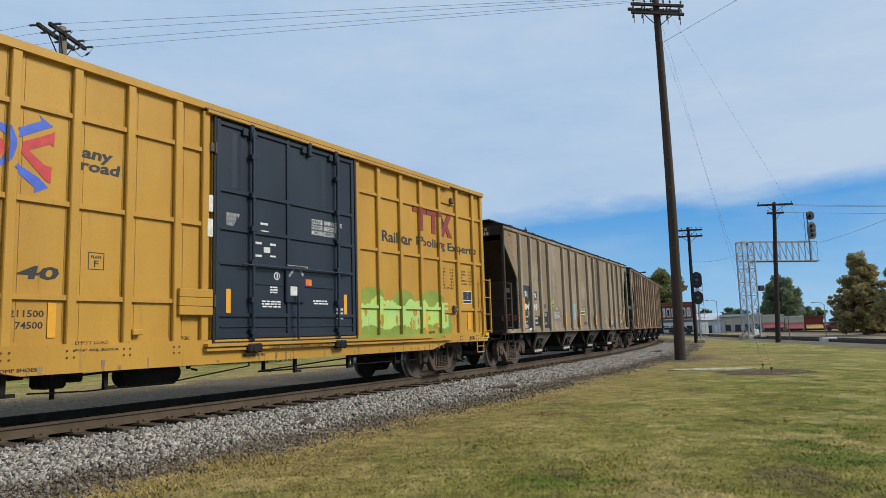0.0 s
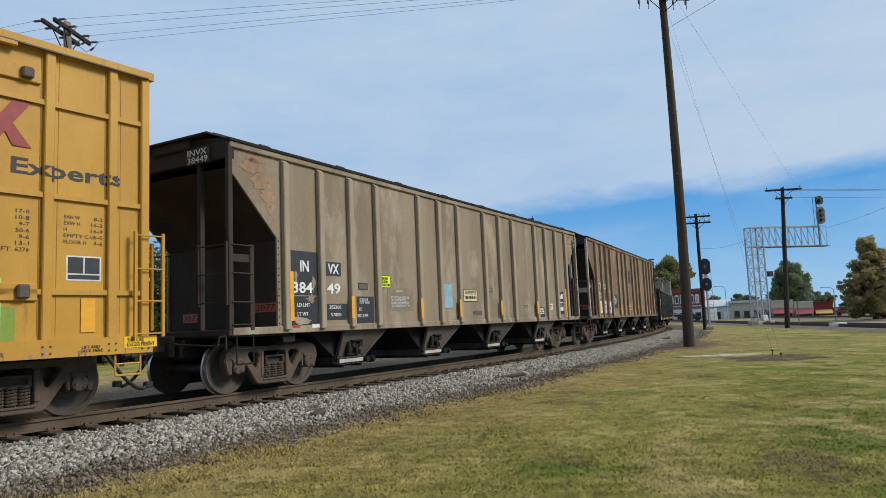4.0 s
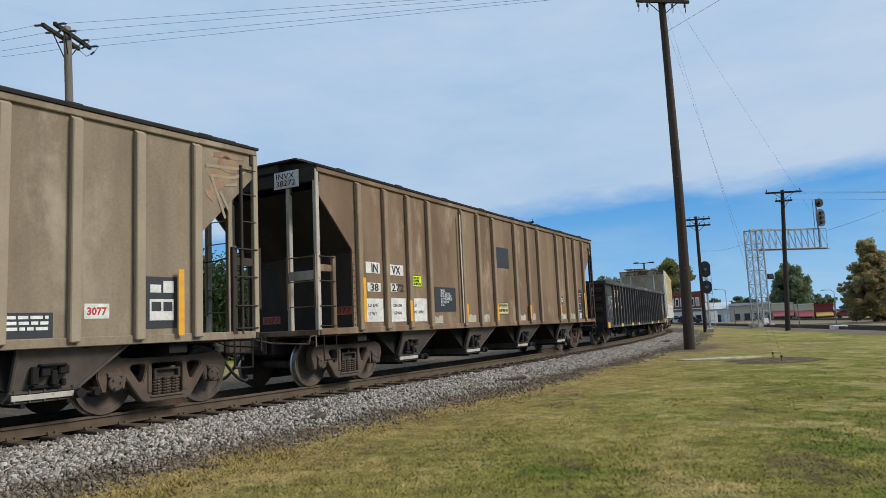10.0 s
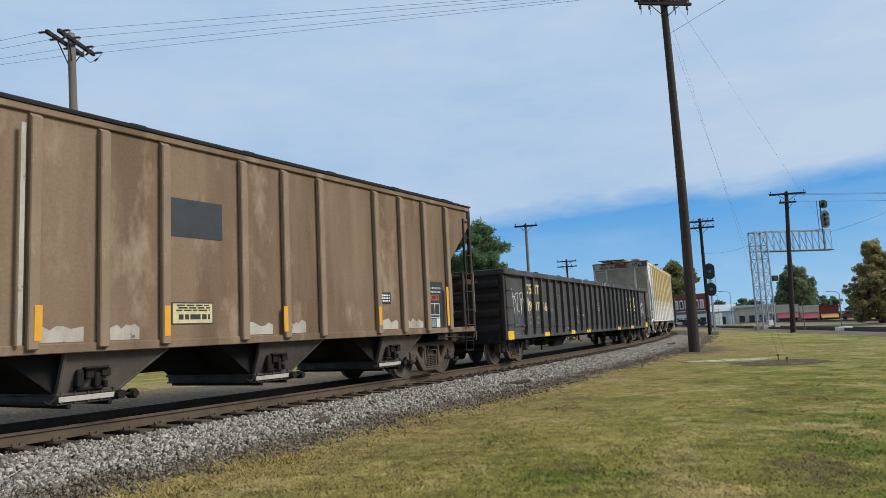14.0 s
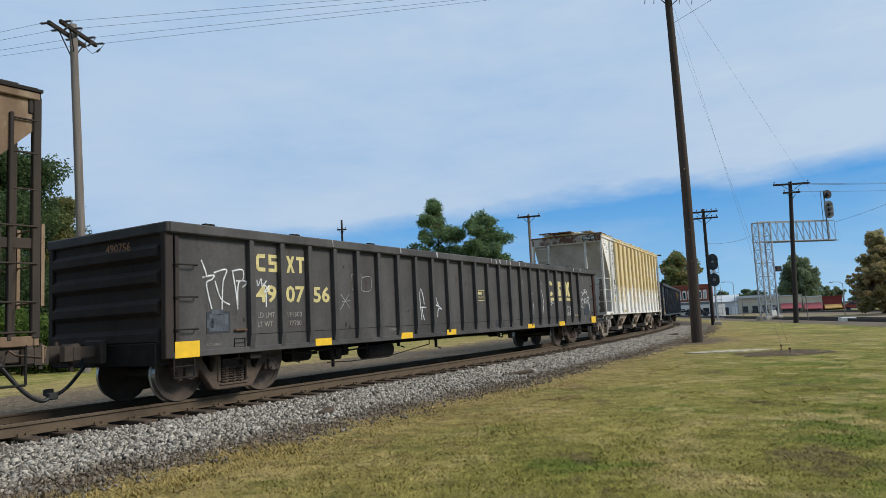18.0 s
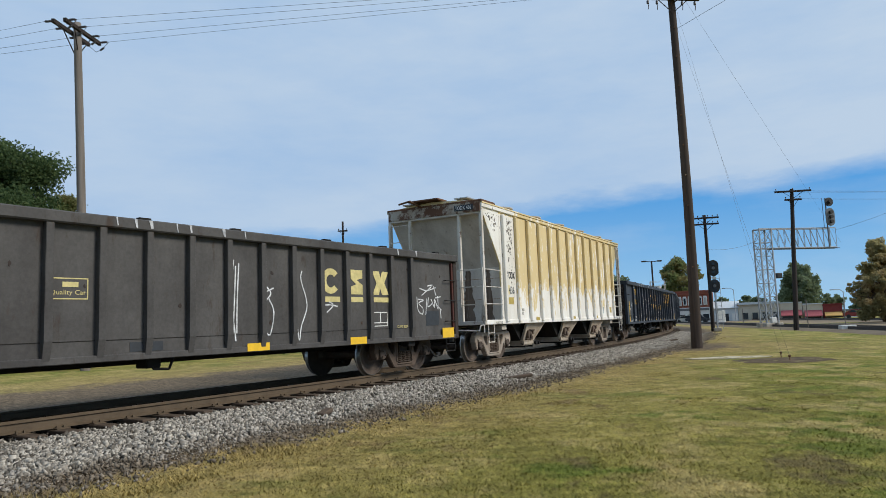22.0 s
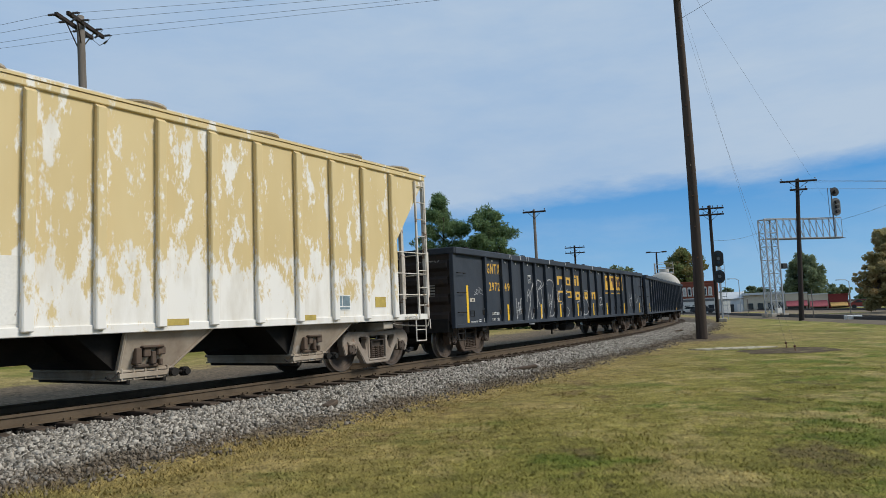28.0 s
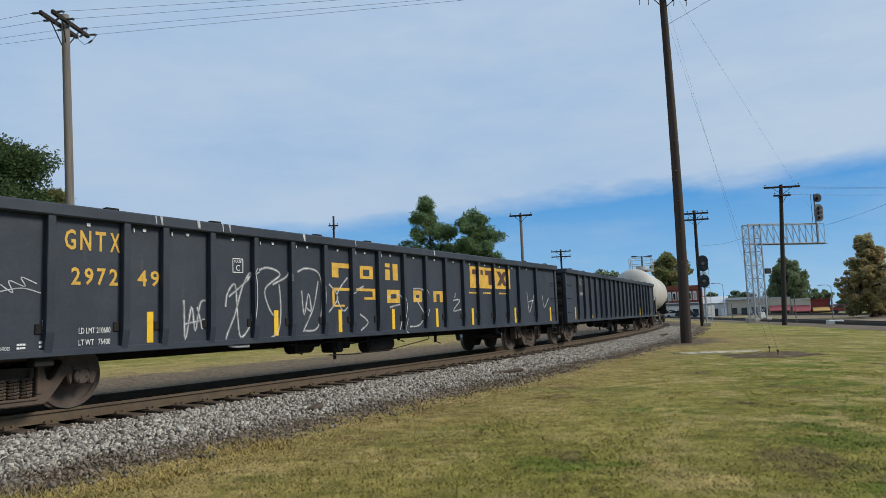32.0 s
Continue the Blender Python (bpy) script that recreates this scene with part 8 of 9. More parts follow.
# the grey pole behind the train
P0 = (-16.76, 30.88)
p0 = utility_pole("grey weathered utility pole with angled crossarms behind the train", *P0, 16.1, 0.205, 0.165, M_pole_grey, lean=(-0.041, 0))
ARM = Vector((math.cos(radians(-93)), math.sin(radians(-93)), 0))
ALONG = Vector((-ARM.y, ARM.x, 0))
HEAD = Vector((-0.655, 0.0, 15.63))
for k in (-1, 1):
    arm = part("crossarm", box(bm_new(), -1.4, 1.4, -0.075, 0.075, -0.09, 0.09, 0.012), M_pole_black, p0)
    arm.matrix_basis = pose(*(HEAD + ALONG * 0.28 * k), 0, 0, -93)
    for px in (-1.28, -0.55, 0.5, 1.28):
        bm = bm_new()
        for i in range(3):
            rod(bm, (px, k * (0.16 + 0.10 * i), 0.02), (px, k * (0.22 + 0.10 * i), 0.02), 0.055, n=10)
        rod(bm, (px, 0, 0.02), (px, k * 0.50, 0.02), 0.016)
        part("strain_insulator", bm, M_insul, arm)
        if k > 0:
            bm = tube(bm_new(), [(px, 0.5, 0.0), (px + 0.06, 0.25, -0.34), (px + 0.02, -0.1, -0.46), (px - 0.03, -0.5, -0.1)], 0.012)
            rod(bm, (px + 0.05, 0.30, -0.28), (px + 0.04, 0.12, -0.40), 0.045, n=8)
            part("jumper_lead", bm, M_wire, arm)
    for px in (-0.65, 0.65):
        part("brace", rod(bm_new(), (px, 0, -0.06), (0, -0.2 * k, -1.1), 0.026), M_pole_black, arm)

for i in range(4):
    u = (-0.95, -0.4, 0.45, 1.0)[i]
    mid = Vector((P0[0], P0[1], 0)) + HEAD + ARM * (1.28, 0.5, -0.55, -1.28)[i] + Vector((0, 0, 0.02))
    a = tuple(mid + ALONG * 0.78)
    b = (P1[0] + (-1.15, -0.62, 0.62, 1.15)[i], P1[1] + (-1.15, -0.62, 0.62, 1.15)[i] * 0.15, 16.5)
    wire("overhead_cable", a, b, 0.0, 0.007)
    wire("overhead_cable", tuple(mid - ALONG * 0.78), (-57 + 0.5 * i, 34 - 1.0 * i, 13.1), 0.3, 0.007)
wire("guy_wire", (P1[0] + 0.1, P1[1] - 0.2, 15.4), (9.86, 22.20, 0.16), 0.0, 0.0032, "thin steel guy wire from the pole to its anchor")
wire("guy_wire", (P1[0] + 0.1, P1[1] - 0.2, 14.4), (9.30, 20.40, 0.16), 0.0, 0.0032, "thin steel guy wire from the pole to its anchor")
wire("service_cable", (P1[0] + 0.4, P1[1] - 0.2, 15.9), (38, 70, 8.0), 0.0, 0.004)
wire("service_cable", (P1[0] + 0.15, P1[1] - 0.2, 14.25), (30, 2, 19.0), 0.2, 0.008)
for x, y in ((9.84, 22.15), (9.28, 20.35)):
    an = tagged(new("guy_anchor"), "short steel guy anchor standing in bare soil", "anchor")
    part("rod", rod(bm_new(), (0, 0, -0.05), (0.02, 0.05, 0.15), 0.014), M_rusty, an)
    part("eye", box(bm_new(), -0.015, 0.055, 0.02, 0.08, 0.13, 0.19, 0.015), M_rusty, an)
    an.matrix_basis = pose(x, y, 0)

# black poles beside the far track
utility_pole("black creosoted pole with two short crossarms beside the far track", *at_az(19.45, 64.0), 10.0, 0.17, 0.12, M_pole_black, ((9.72, 1.10, 6), (9.18, 1.08, 6)), facing=12)
utility_pole("black creosoted pole with a wide crossarm beside the signal gantry", *at_az(25.1, 59.0), 10.75, 0.19, 0.13, M_pole_black, ((10.55, 1.32, 3), (9.9, 0.62, 2)), lean=(0.058, 0), facing=6)
utility_pole("slim far pole behind the train", *at_az(-9.5, 72.0), 12.4, 0.14, 0.10, M_pole_black, ((11.4, 0.5, 2),))
utility_pole("far brown pole with one crossarm behind the train", *at_az(5.9, 58.0), 9.95, 0.14, 0.11, M_pole_grey, ((9.75, 0.95, 3),), facing=10)
utility_pole("far dark pole with two crossarms behind the train", *at_az(9.0, 95.0), 10.2, 0.16, 0.12, M_pole_black, ((9.9, 1.3, 5), (9.2, 1.3, 5)), facing=10)
p3 = at_az(25.1, 59.0)
for dx, z in ((-0.9, 10.6), (0.9, 10.6), (0.4, 10.0)):
    wire("overhead_cable", (p3[0] + 0.12 + dx, p3[1], z), (p3[0] + 46 + dx, p3[1] + 6, z + 1.0), 0.6, 0.012)
wire("overhead_cable", (*at_az(28.2, 76), 9.0), (*at_az(36, 60), 10.2), 0.3, 0.012)
wire("overhead_cable", (*at_az(19.45, 64), 7.0), (*at_az(23, 70), 8.0), 0.3, 0.012)


def lamp_post():
    p = tagged(new("street_lamp"), "tall twin-headed car park lamp behind the train", "street lamp")
    part("post", rod(bm_new(), (0, 0, 0), (0, 0, 8.9), 0.14, 0.10, 10), M_pole_black, p)
    for k in (-1, 1):
        part("arm", rod(bm_new(), (0, 0, 8.8), (k * 0.9, 0, 8.9), 0.05), M_pole_black, p)
        part("lamp_head", box(bm_new(), k * 0.75, k * 1.35, -0.25, 0.25, 8.8, 8.98, 0.04), M_signal, p)
    p.matrix_basis = pose(*at_az(15.3, 98), 0)


lamp_post()


def small_lamp(az, d, h):
    p = tagged(new("street_lamp"), "slender far street lamp with a curved arm", "street lamp")
    part("post", rod(bm_new(), (0, 0, 0), (0, 0, h), 0.08, 0.06, 8), M_galv, p)
    part("arm", tube(bm_new(), [(0, 0, h - 0.1), (-0.5, 0, h + 0.25), (-1.6, 0, h + 0.3)], 0.05), M_galv, p)
    part("lamp_head", box(bm_new(), -2.1, -1.5, -0.12, 0.12, h + 0.2, h + 0.33, 0.03), M_sig_grey, p)
    p.matrix_basis = pose(*at_az(az, d), 0)


small_lamp(21.1, 140, 5.9)
small_lamp(28.3, 130, 4.4)


# ---- signal gantry ----
def build_gantry():
    g = tagged(new("signal_gantry"), "galvanised lattice cantilever gantry carrying railway signals", "signal gantry")
    W, Dp, H, zb = 1.22, 0.98, 9.25, 7.4
    for x in (0, W):
        for y in (0, Dp):
            part("leg", box(bm_new(), x - 0.055, x + 0.055, y - 0.055, y + 0.055, 0.0, H, 0.01), M_galv, g)
            part("footing", box(bm_new(), x - 0.28, x + 0.28, y - 0.28, y + 0.28, -0.1, 0.45, 0.04), M_concrete, g)
    n = 7
    for i in range(n):
        z0, z1 = 0.35 + (H - 0.4) * i / n, 0.35 + (H - 0.4) * (i + 1) / n
        for a, b in (((0, 0), (W, 0)), ((0, Dp), (W, Dp)), ((0, 0), (0, Dp)), ((W, 0), (W, Dp))):
            bm = rod(bm_new(), (*a, z0), (*b, z1), 0.024, n=6)
            rod(bm, (*b, z0), (*a, z1), 0.024, n=6)
            rod(bm, (*a, z1), (*b, z1), 0.028, n=6)
            part("lattice_brace", bm, M_galv, g)
    L = 8.20
    for y in (0.1, Dp - 0.1):
        for z in (zb, H):
            part("arm_chord", box(bm_new(), 0, L, y - 0.045, y + 0.045, z - 0.045, z + 0.045, 0.01), M_galv, g)
        m = 10
        for i in range(m):
            x0, x1 = W + (L - W) * i / m, W + (L - W) * (i + 1) / m
            bm = rod(bm_new(), (x0, y, H), (x1, y, zb), 0.022, n=6)
            rod(bm, (x1, y, zb), (x1, y, H), 0.022, n=6)
            part("arm_web", bm, M_galv, g)
    part("walkway", box(bm_new(), W, L + 0.3, 0.1, Dp - 0.1, zb - 0.09, zb - 0.05), M_sig_grey, g)
    bm = rod(bm_new(), (L - 0.9, 0.0, zb), (L - 0.9, 0.0, 12.1), 0.06)
    rod(bm, (L - 1.25, 0.0, H), (L - 1.25, 0.0, 12.1), 0.025)
    part("signal_mast", bm, M_sig_grey, g)
    for z, hw, hh, mat in ((11.7, 0.42, 0.42, M_signal), (10.25, 0.46, 0.85, M_sig_grey)):
        pts = [(hw * math.cos(a), z + (hh - hw) * (1 if math.sin(a) >= 0 else -1) + hw * math.sin(a)) for a in np.arange(0, 2 * math.pi, math.pi / 10)]
        head = part("signal_head", prism(bm_new(), [(L - 0.7 + p[0], p[1]) for p in pts], "y", -0.28, -0.16), mat, g)
        for dz in ((0,) if hh == hw else (-0.45, 0.0, 0.45)):
            bm = rod(bm_new(), (L - 0.7, -0.28, z + dz), (L - 0.7, -0.50, z + dz), 0.17, n=14)
            part("lens_hood", bm, M_signal, head)
    part("rear_signal", box(bm_new(), W + 0.15, W + 0.75, -0.1, 0.3, 4.55, 5.05, 0.06), M_signal, g)
    part("equipment_box", box(bm_new(), 0.35, 0.85, -0.25, 0.1, 0.45, 0.95, 0.03), M_white_panel, g)
    g.matrix_basis = pose(28.10, 65.5, 0, 0, 0, 12)


build_gantry()


def build_mast_signal():
    s = tagged(new("railway_signal"), "black two-headed railway colour-light signal on a grey post", "railway signal")
    part("post", rod(bm_new(), (0, 0, 0), (0, 0, 6.0), 0.065, n=10), M_galv, s)
    part("base", box(bm_new(), -0.3, 0.3, -0.3, 0.3, 0, 0.32, 0.04), M_concrete, s)
    for z, hw, hh in ((5.30, 0.42, 0.68), (3.80, 0.42, 0.56)):
        pts = [(hw * math.cos(a), z + (hh - hw) * (1 if math.sin(a) >= 0 else -1) + hw * math.sin(a)) for a in np.arange(0, 2 * math.pi, math.pi / 10)]
        head = part("signal_head", prism(bm_new(), pts, "y", -0.22, -0.10), M_signal, s)
        for dz in (-0.36, 0.0, 0.36):
            part("lens_hood", rod(bm_new(), (0, -0.22, z + dz), (0, -0.40, z + dz), 0.13, n=12), M_sig_grey if dz == 0 else M_lens, head)
    bm = bm_new()
    for x in (0.1, 0.45):
        rod(bm, (x, 0.1, 0.2), (x, 0.1, 5.0), 0.018, n=5)
    for i in range(12):
        rod(bm, (0.1, 0.1, 0.6 + 0.38 * i), (0.45, 0.1, 0.6 + 0.38 * i), 0.02, n=5)
    part("ladder", bm, M_galv, s)
    part("marker_plate", box(bm_new(), -0.18, 0.18, -0.12, -0.1, 4.38, 4.58), M_white_panel, s)
    s.matrix_basis = pose(*at_az(19.78, 63.0), 0, 0, 0, -15)


build_mast_signal()
b = tagged(part("utility_box", box(bm_new(), -0.46, 0.46, -0.35, 0.35, -0.05, 0.40, 0.04), M_white_panel), "low pale concrete utility box on the grass", "utility box")
b.matrix_basis = pose(*at_az(28.35, 53.5), 0, 0, 0, -12)
b = tagged(part("equipment_cabinet", box(bm_new(), -0.6, 0.6, -0.4, 0.4, 0, 2.1, 0.04), M_white_panel), "white trackside equipment cabinet", "cabinet")
b.matrix_basis = pose(*at_az(20.08, 128), 0)
for az, d, h in ((21.6, 82, 1.95), (28.25, 62, 2.0), (25.9, 60, 2.3)):
    b = tagged(part("marker_post", rod(bm_new(), (0, 0, -0.05), (0, 0, h), 0.035, n=8), M_pole_grey), "thin weathered marker post by the far track", "post")
    b.matrix_basis = pose(*at_az(az, d), 0)

# ---- far track and gravel ----
def far_line(x0, y0, slope, name, label):
    a, b = Vector((x0 - slope * 62, y0 - 62, 0)), Vector((x0 + slope * 230, y0 + 230, 0))
    d = (b - a).normalized()
    nrm = Vector((-d.y, d.x, 0))
    root = tagged(new(name), label, "track", kind="structure")
    bm = bm_new()
    vs = [bm.verts.new(p + nrm * o + Vector((0, 0, z))) for p in (a, b) for o, z in ((-2.3, 0.0), (-1.5, 0.13), (1.5, 0.13), (2.3, 0.0))]
    for i in range(3):
        bm.faces.new((vs[i], vs[i + 1], vs[i + 5], vs[i + 4]))
    part("ballast", bm, M_far_ballast, root)
    for o in (-0.7535, 0.7535):
        bm = bm_new()
        q = [bm.verts.new(p + nrm * (o + w) + Vector((0, 0, z))) for p in (a, b) for w, z in ((-0.05, 0.12), (-0.04, 0.32), (0.04, 0.32), (0.05, 0.12))]
        for i in range(3):
            bm.faces.new((q[i], q[i + 1], q[i + 5], q[i + 4]))
        part("rail", bm, M_rail_far, root)


M_far_ballast = surface("dark oily gravel", (0.175, 0.140, 0.102), (0.235, 0.190, 0.140), 0.95, 12, 0.4, bump=0.4, spec=0.03)
M_rail_far = plain("dark rail steel", (0.04, 0.03, 0.025), 0.7)
far_line(27.5, 55.0, 0.174, "far_track", "distant straight track on dark gravel")
far_line(47.5, 80.0, 0.170, "far_track", "distant straight track on dark gravel")
bm = bm_new()
vs = [bm.verts.new(v) for v in ((26.5, 36, 0.006), (44, 40, 0.006), (78, 260, 0.006), (62, 260, 0.006))]
bm.faces.new(vs)
tagged(part("gravel_yard", bm, surface("grey-brown gravel yard", (0.285, 0.225, 0.155), (0.195, 0.150, 0.102), 0.95, 8, 0.25, (0.4, 1, 1), (0.38, 0.62), (0.10, 0.082, 0.06), 0.6, (0.55, 0.66), (0.3, 1, 1), bump=0.3, spec=0.03)),
       "grey-brown gravel between the far tracks", "gravel", kind="structure")

# bare soil and a broken slab by the anchors
def soil_patch(x, y, rx, ry, seed, z=0.045):
    rng, bm = random.Random(seed), bm_new()
    ring = []
    for i in range(40):
        a = 2 * math.pi * i / 40
        r = 1 + 0.30 * noise.noise(Vector((3 * math.cos(a), 3 * math.sin(a), seed))) + rng.uniform(-0.07, 0.07)
        px, py = x + rx * r * math.cos(a), y + ry * r * math.sin(a)
        ring.append(bm.verts.new((px, py, height(px, py) + 0.006)))
    c = bm.verts.new((x, y, height(x, y) + z))
    for i in range(40):
        bm.faces.new((c, ring[i], ring[(i + 1) % 40]))
    return tagged(part("bare_soil", bm, M_soil), "patch of bare grey-brown soil in the lawn", "soil", kind="structure")


M_soil = surface("dry grey-brown soil", (0.135, 0.100, 0.064), (0.070, 0.053, 0.036), 0.95, 16, 2.2, (1, 1, 1), (0.4, 0.62), (0.20, 0.168, 0.080), 2.4, (0.55, 0.64), bump=0.9, speck=0.6, spec=0.05)
soil_patch(9.3, 20.9, 1.35, 1.25, 2)
soil_patch(10.1, 21.8, 0.7, 0.5, 5)
slab = part("broken_slab", prism(bm_new(), [(7.15, 23.2), (7.6, 22.6), (8.6, 22.55), (9.9, 22.9), (9.6, 23.4), (8.3, 23.55)], "z", -0.05, 0.028), M_slab)
tagged(slab, "low pale concrete slab sunk in the lawn", "slab", kind="structure")


def tie_scrap(s, off, length, turn, z):
    x, y, a = track(s, off)
    o = part("timber_scrap", box(bm_new(), -length / 2, length / 2, -0.07, 0.07, -0.03, 0.05, 0.02), M_tie)
    o.matrix_basis = pose(x, y, z, 4, -5, math.degrees(-a) + 90 + turn)
    tagged(o, "dark broken piece of tie lying on the ballast", "timber scrap")


tie_scrap(15.2, 2.2, 0.8, -38, 0.06)
tie_scrap(38.0, 1.6, 1.3, -42, 0.09)
tie_scrap(8.3, 2.1, 0.42, 20, 0.06)

# ---- town ----
BACK_AZ, BACK_D = 22.5, 150.0


def town(name, label, category, az0, az1, top, depth=9.0):
    """A building whose front faces the lawn, given by the bearings of its ends and its roof height."""
    u0, u1 = (BACK_D * math.tan(radians(a - BACK_AZ)) for a in (az0, az1))
    root = tagged(new(name), label, category)
    root.matrix_basis = pose(*at_az(BACK_AZ, BACK_D), 0, 0, 0, -BACK_AZ)
    return root, u0, u1


M_brick = surface("red brick", (0.27, 0.085, 0.055), (0.21, 0.07, 0.048), 0.9, 20, 0.6, bump=0.3)
M_paint_w = surface("white painted wall", (0.70, 0.69, 0.66), (0.60, 0.58, 0.55), 0.8, 12, 0.5, bump=0.1)
M_metal_wall = surface("pale grey metal siding", (0.52, 0.56, 0.58), (0.42, 0.45, 0.47), 0.6, 12, 0.4, (1, 1, 0.3), bump=0.1)
M_beige = surface("beige plaster", (0.52, 0.47, 0.38), (0.44, 0.39, 0.31), 0.85, 12, 0.4, bump=0.1)
M_glass_dark = plain("dark shop glass", (0.03, 0.035, 0.04), 0.12)
M_blind = plain("pale window blind", (0.42, 0.42, 0.40), 0.7)
M_awning_red = plain("faded red awning cloth", (0.36, 0.085, 0.095), 0.8)
M_awning_yel = plain("yellow-orange awning cloth", (0.52, 0.31, 0.10), 0.8)
M_wall_red = plain("dark red painted wall", (0.17, 0.022, 0.022), 0.8)
M_roofing = plain("grey roofing", (0.16, 0.16, 0.16), 0.9)


def opening(root, name, x0, x1, z0, z1, material, frame=None):
    if frame:
        part("window_frame", box(bm_new(), x0 - 0.15, x1 + 0.15, -0.12, 0.02, z0 - 0.15, z1 + 0.15), frame, root)
    return part(name, box(bm_new(), x0, x1, -0.16, 0.02, z0, z1), material, root)


def build_town():
    r, a, b = town("brick_building", "two-storey red brick building with a white shopfront", "building", 16.45, 19.4, 6.3)
    part("upper_wall", box(bm_new(), a, b, 0, 12, 3.0, 6.15), M_brick, r)
    part("shopfront", box(bm_new(), a + 0.02, b - 0.02, -0.05, 12, 0, 3.0), M_paint_w, r)
    part("parapet", box(bm_new(), a - 0.1, b + 0.1, -0.1, 0.4, 6.1, 6.4), M_brick, r)
    for i in range(7):
        x = a + 0.95 + 0.98 * i
        opening(r, "window", x - 0.21, x + 0.21, 3.65, 4.9, M_glass_dark if i % 3 == 2 else M_blind, M_paint_w)
        part("window_head", prism(bm_new(), [(x - 0.36, 5.06), (x + 0.36, 5.06), (x + 0.24, 5.26), (x - 0.24, 5.26)], "y", -0.10, 0.02), M_paint_w, r)
        part("window_sill", box(bm_new(), x - 0.40, x + 0.40, -0.2, 0.02, 3.36, 3.48), M_concrete, r)
    part("cornice", box(bm_new(), a - 0.12, b + 0.12, -0.28, 0.05, 5.62, 5.80, 0.02), M_brick, r)
    part("signboard_band", box(bm_new(), a + 0.3, b - 0.3, -0.14, -0.05, 2.35, 2.85), M_sig_grey, r)
    for i in range(5):
        x = a + 0.8 + 1.5 * i
        opening(r, "shop_window", x - 0.55, x + 0.55, 0.5, 1.6, M_glass_dark)
    r, a, b = town("metal_shed", "long pale grey metal-clad shed with a sloping roof", "building", 19.45, 21.3, 4.0)
    part("wall", box(bm_new(), a, b, 0, 10, 0, 2.6), M_metal_wall, r)
    part("roof", prism(bm_new(), [(-0.4, 2.6), (5, 4.0), (10.4, 2.6)], "x", a - 0.2, b + 0.2), M_metal_wall, r)
    for i in range(3):
        opening(r, "shed_door", a + 0.5 + 1.6 * i, a + 1.5 + 1.6 * i, 0.0, 1.5, M_glass_dark if i == 1 else M_paint_w)
    r, a, b = town("store_building", "low beige plastered store building", "building", 21.32, 24.1, 3.6)
    part("wall", box(bm_new(), a, b, 0, 10, 0, 3.1), M_beige, r)
    part("roof", box(bm_new(), a - 0.2, b + 0.2, -0.5, 10.2, 3.1, 3.55), M_metal_wall, r)
    for i in range(4):
        opening(r, "shop_window", a + 0.7 + 1.8 * i, a + 1.7 + 1.8 * i, 0.3, 1.5, M_glass_dark)
    for az0, az1, wall, awn, top, za, zb in ((24.12, 25.62, M_beige, M_awning_red, 3.05, 1.7, 0.75), (25.66, 26.92, M_beige, M_awning_red, 2.65, 1.55, 0.5),
                                             (26.94, 28.16, M_wall_red, M_awning_yel, 2.45, 1.1, 0.45)):
        r, a, b = town("shop", "single-storey shop with a bright sloping awning", "building", az0, az1, top)
        part("wall", box(bm_new(), a, b, 0, 9, 0, top), wall, r)
        part("awning", prism(bm_new(), [(-0.02, za), (-1.3, zb), (-1.3, zb - 0.15), (-0.02, zb - 0.05)], "x", a + 0.2, b - 0.15), awn, r)
        part("coping", box(bm_new(), a - 0.05, b + 0.05, -0.15, 0.3, top, top + 0.2), M_metal_wall if wall is M_beige else M_wall_red, r)
        opening(r, "shop_window", a + 0.4, b - 0.4, 0.05, zb - 0.1, M_glass_dark)
    r, a, b = town("low_shed", "low white shed beyond the tracks", "building", 28.2, 30.0, 2.0)
    part("wall", box(bm_new(), a, b, 0, 5, 0, 1.15), M_paint_w, r)
    part("roof", box(bm_new(), a - 0.2, b + 0.2, -0.3, 5.2, 1.15, 1.5), M_roofing, r)


build_town()


def parked_car(az, d, turn, body, label):
    c = tagged(new("parked_car"), label, "car")
    bm = prism(bm_new(), [(-2.1, 0.35), (2.1, 0.35), (2.15, 0.75), (1.2, 0.9), (0.75, 1.42), (-0.9, 1.42), (-1.6, 0.95), (-2.15, 0.85)], "y", -0.85, 0.85)
    bmesh.ops.bevel(bm, geom=list(bm.edges), offset=0.06, segments=2, affect="EDGES")
    part("body", bm, body, c)
    part("windows", prism(bm_new(), [(-1.35, 0.95), (1.0, 0.92), (0.68, 1.35), (-0.85, 1.35)], "y", -0.87, 0.87), M_glass_dark, c)
    for x in (-1.35, 1.35):
        for y in (-0.8, 0.8):
            w = part("wheel", rod(bm_new(), (x, y - 0.1, 0.32), (x, y + 0.1, 0.32), 0.32, n=16), M_signal, c)
    c.matrix_basis = pose(*at_az(az, d), 0, 0, 0, turn)


parked_car(17.6, 141, -20, M_white_panel, "white parked car before the brick building")
parked_car(18.4, 140, -25, M_black_panel, "dark parked car before the brick building")
parked_car(29.1, 128, -30, M_maroon, "dark red parked car beyond the tracks")
parked_car(31.6, 118, -30, M_white_panel, "white parked car beyond the tracks")


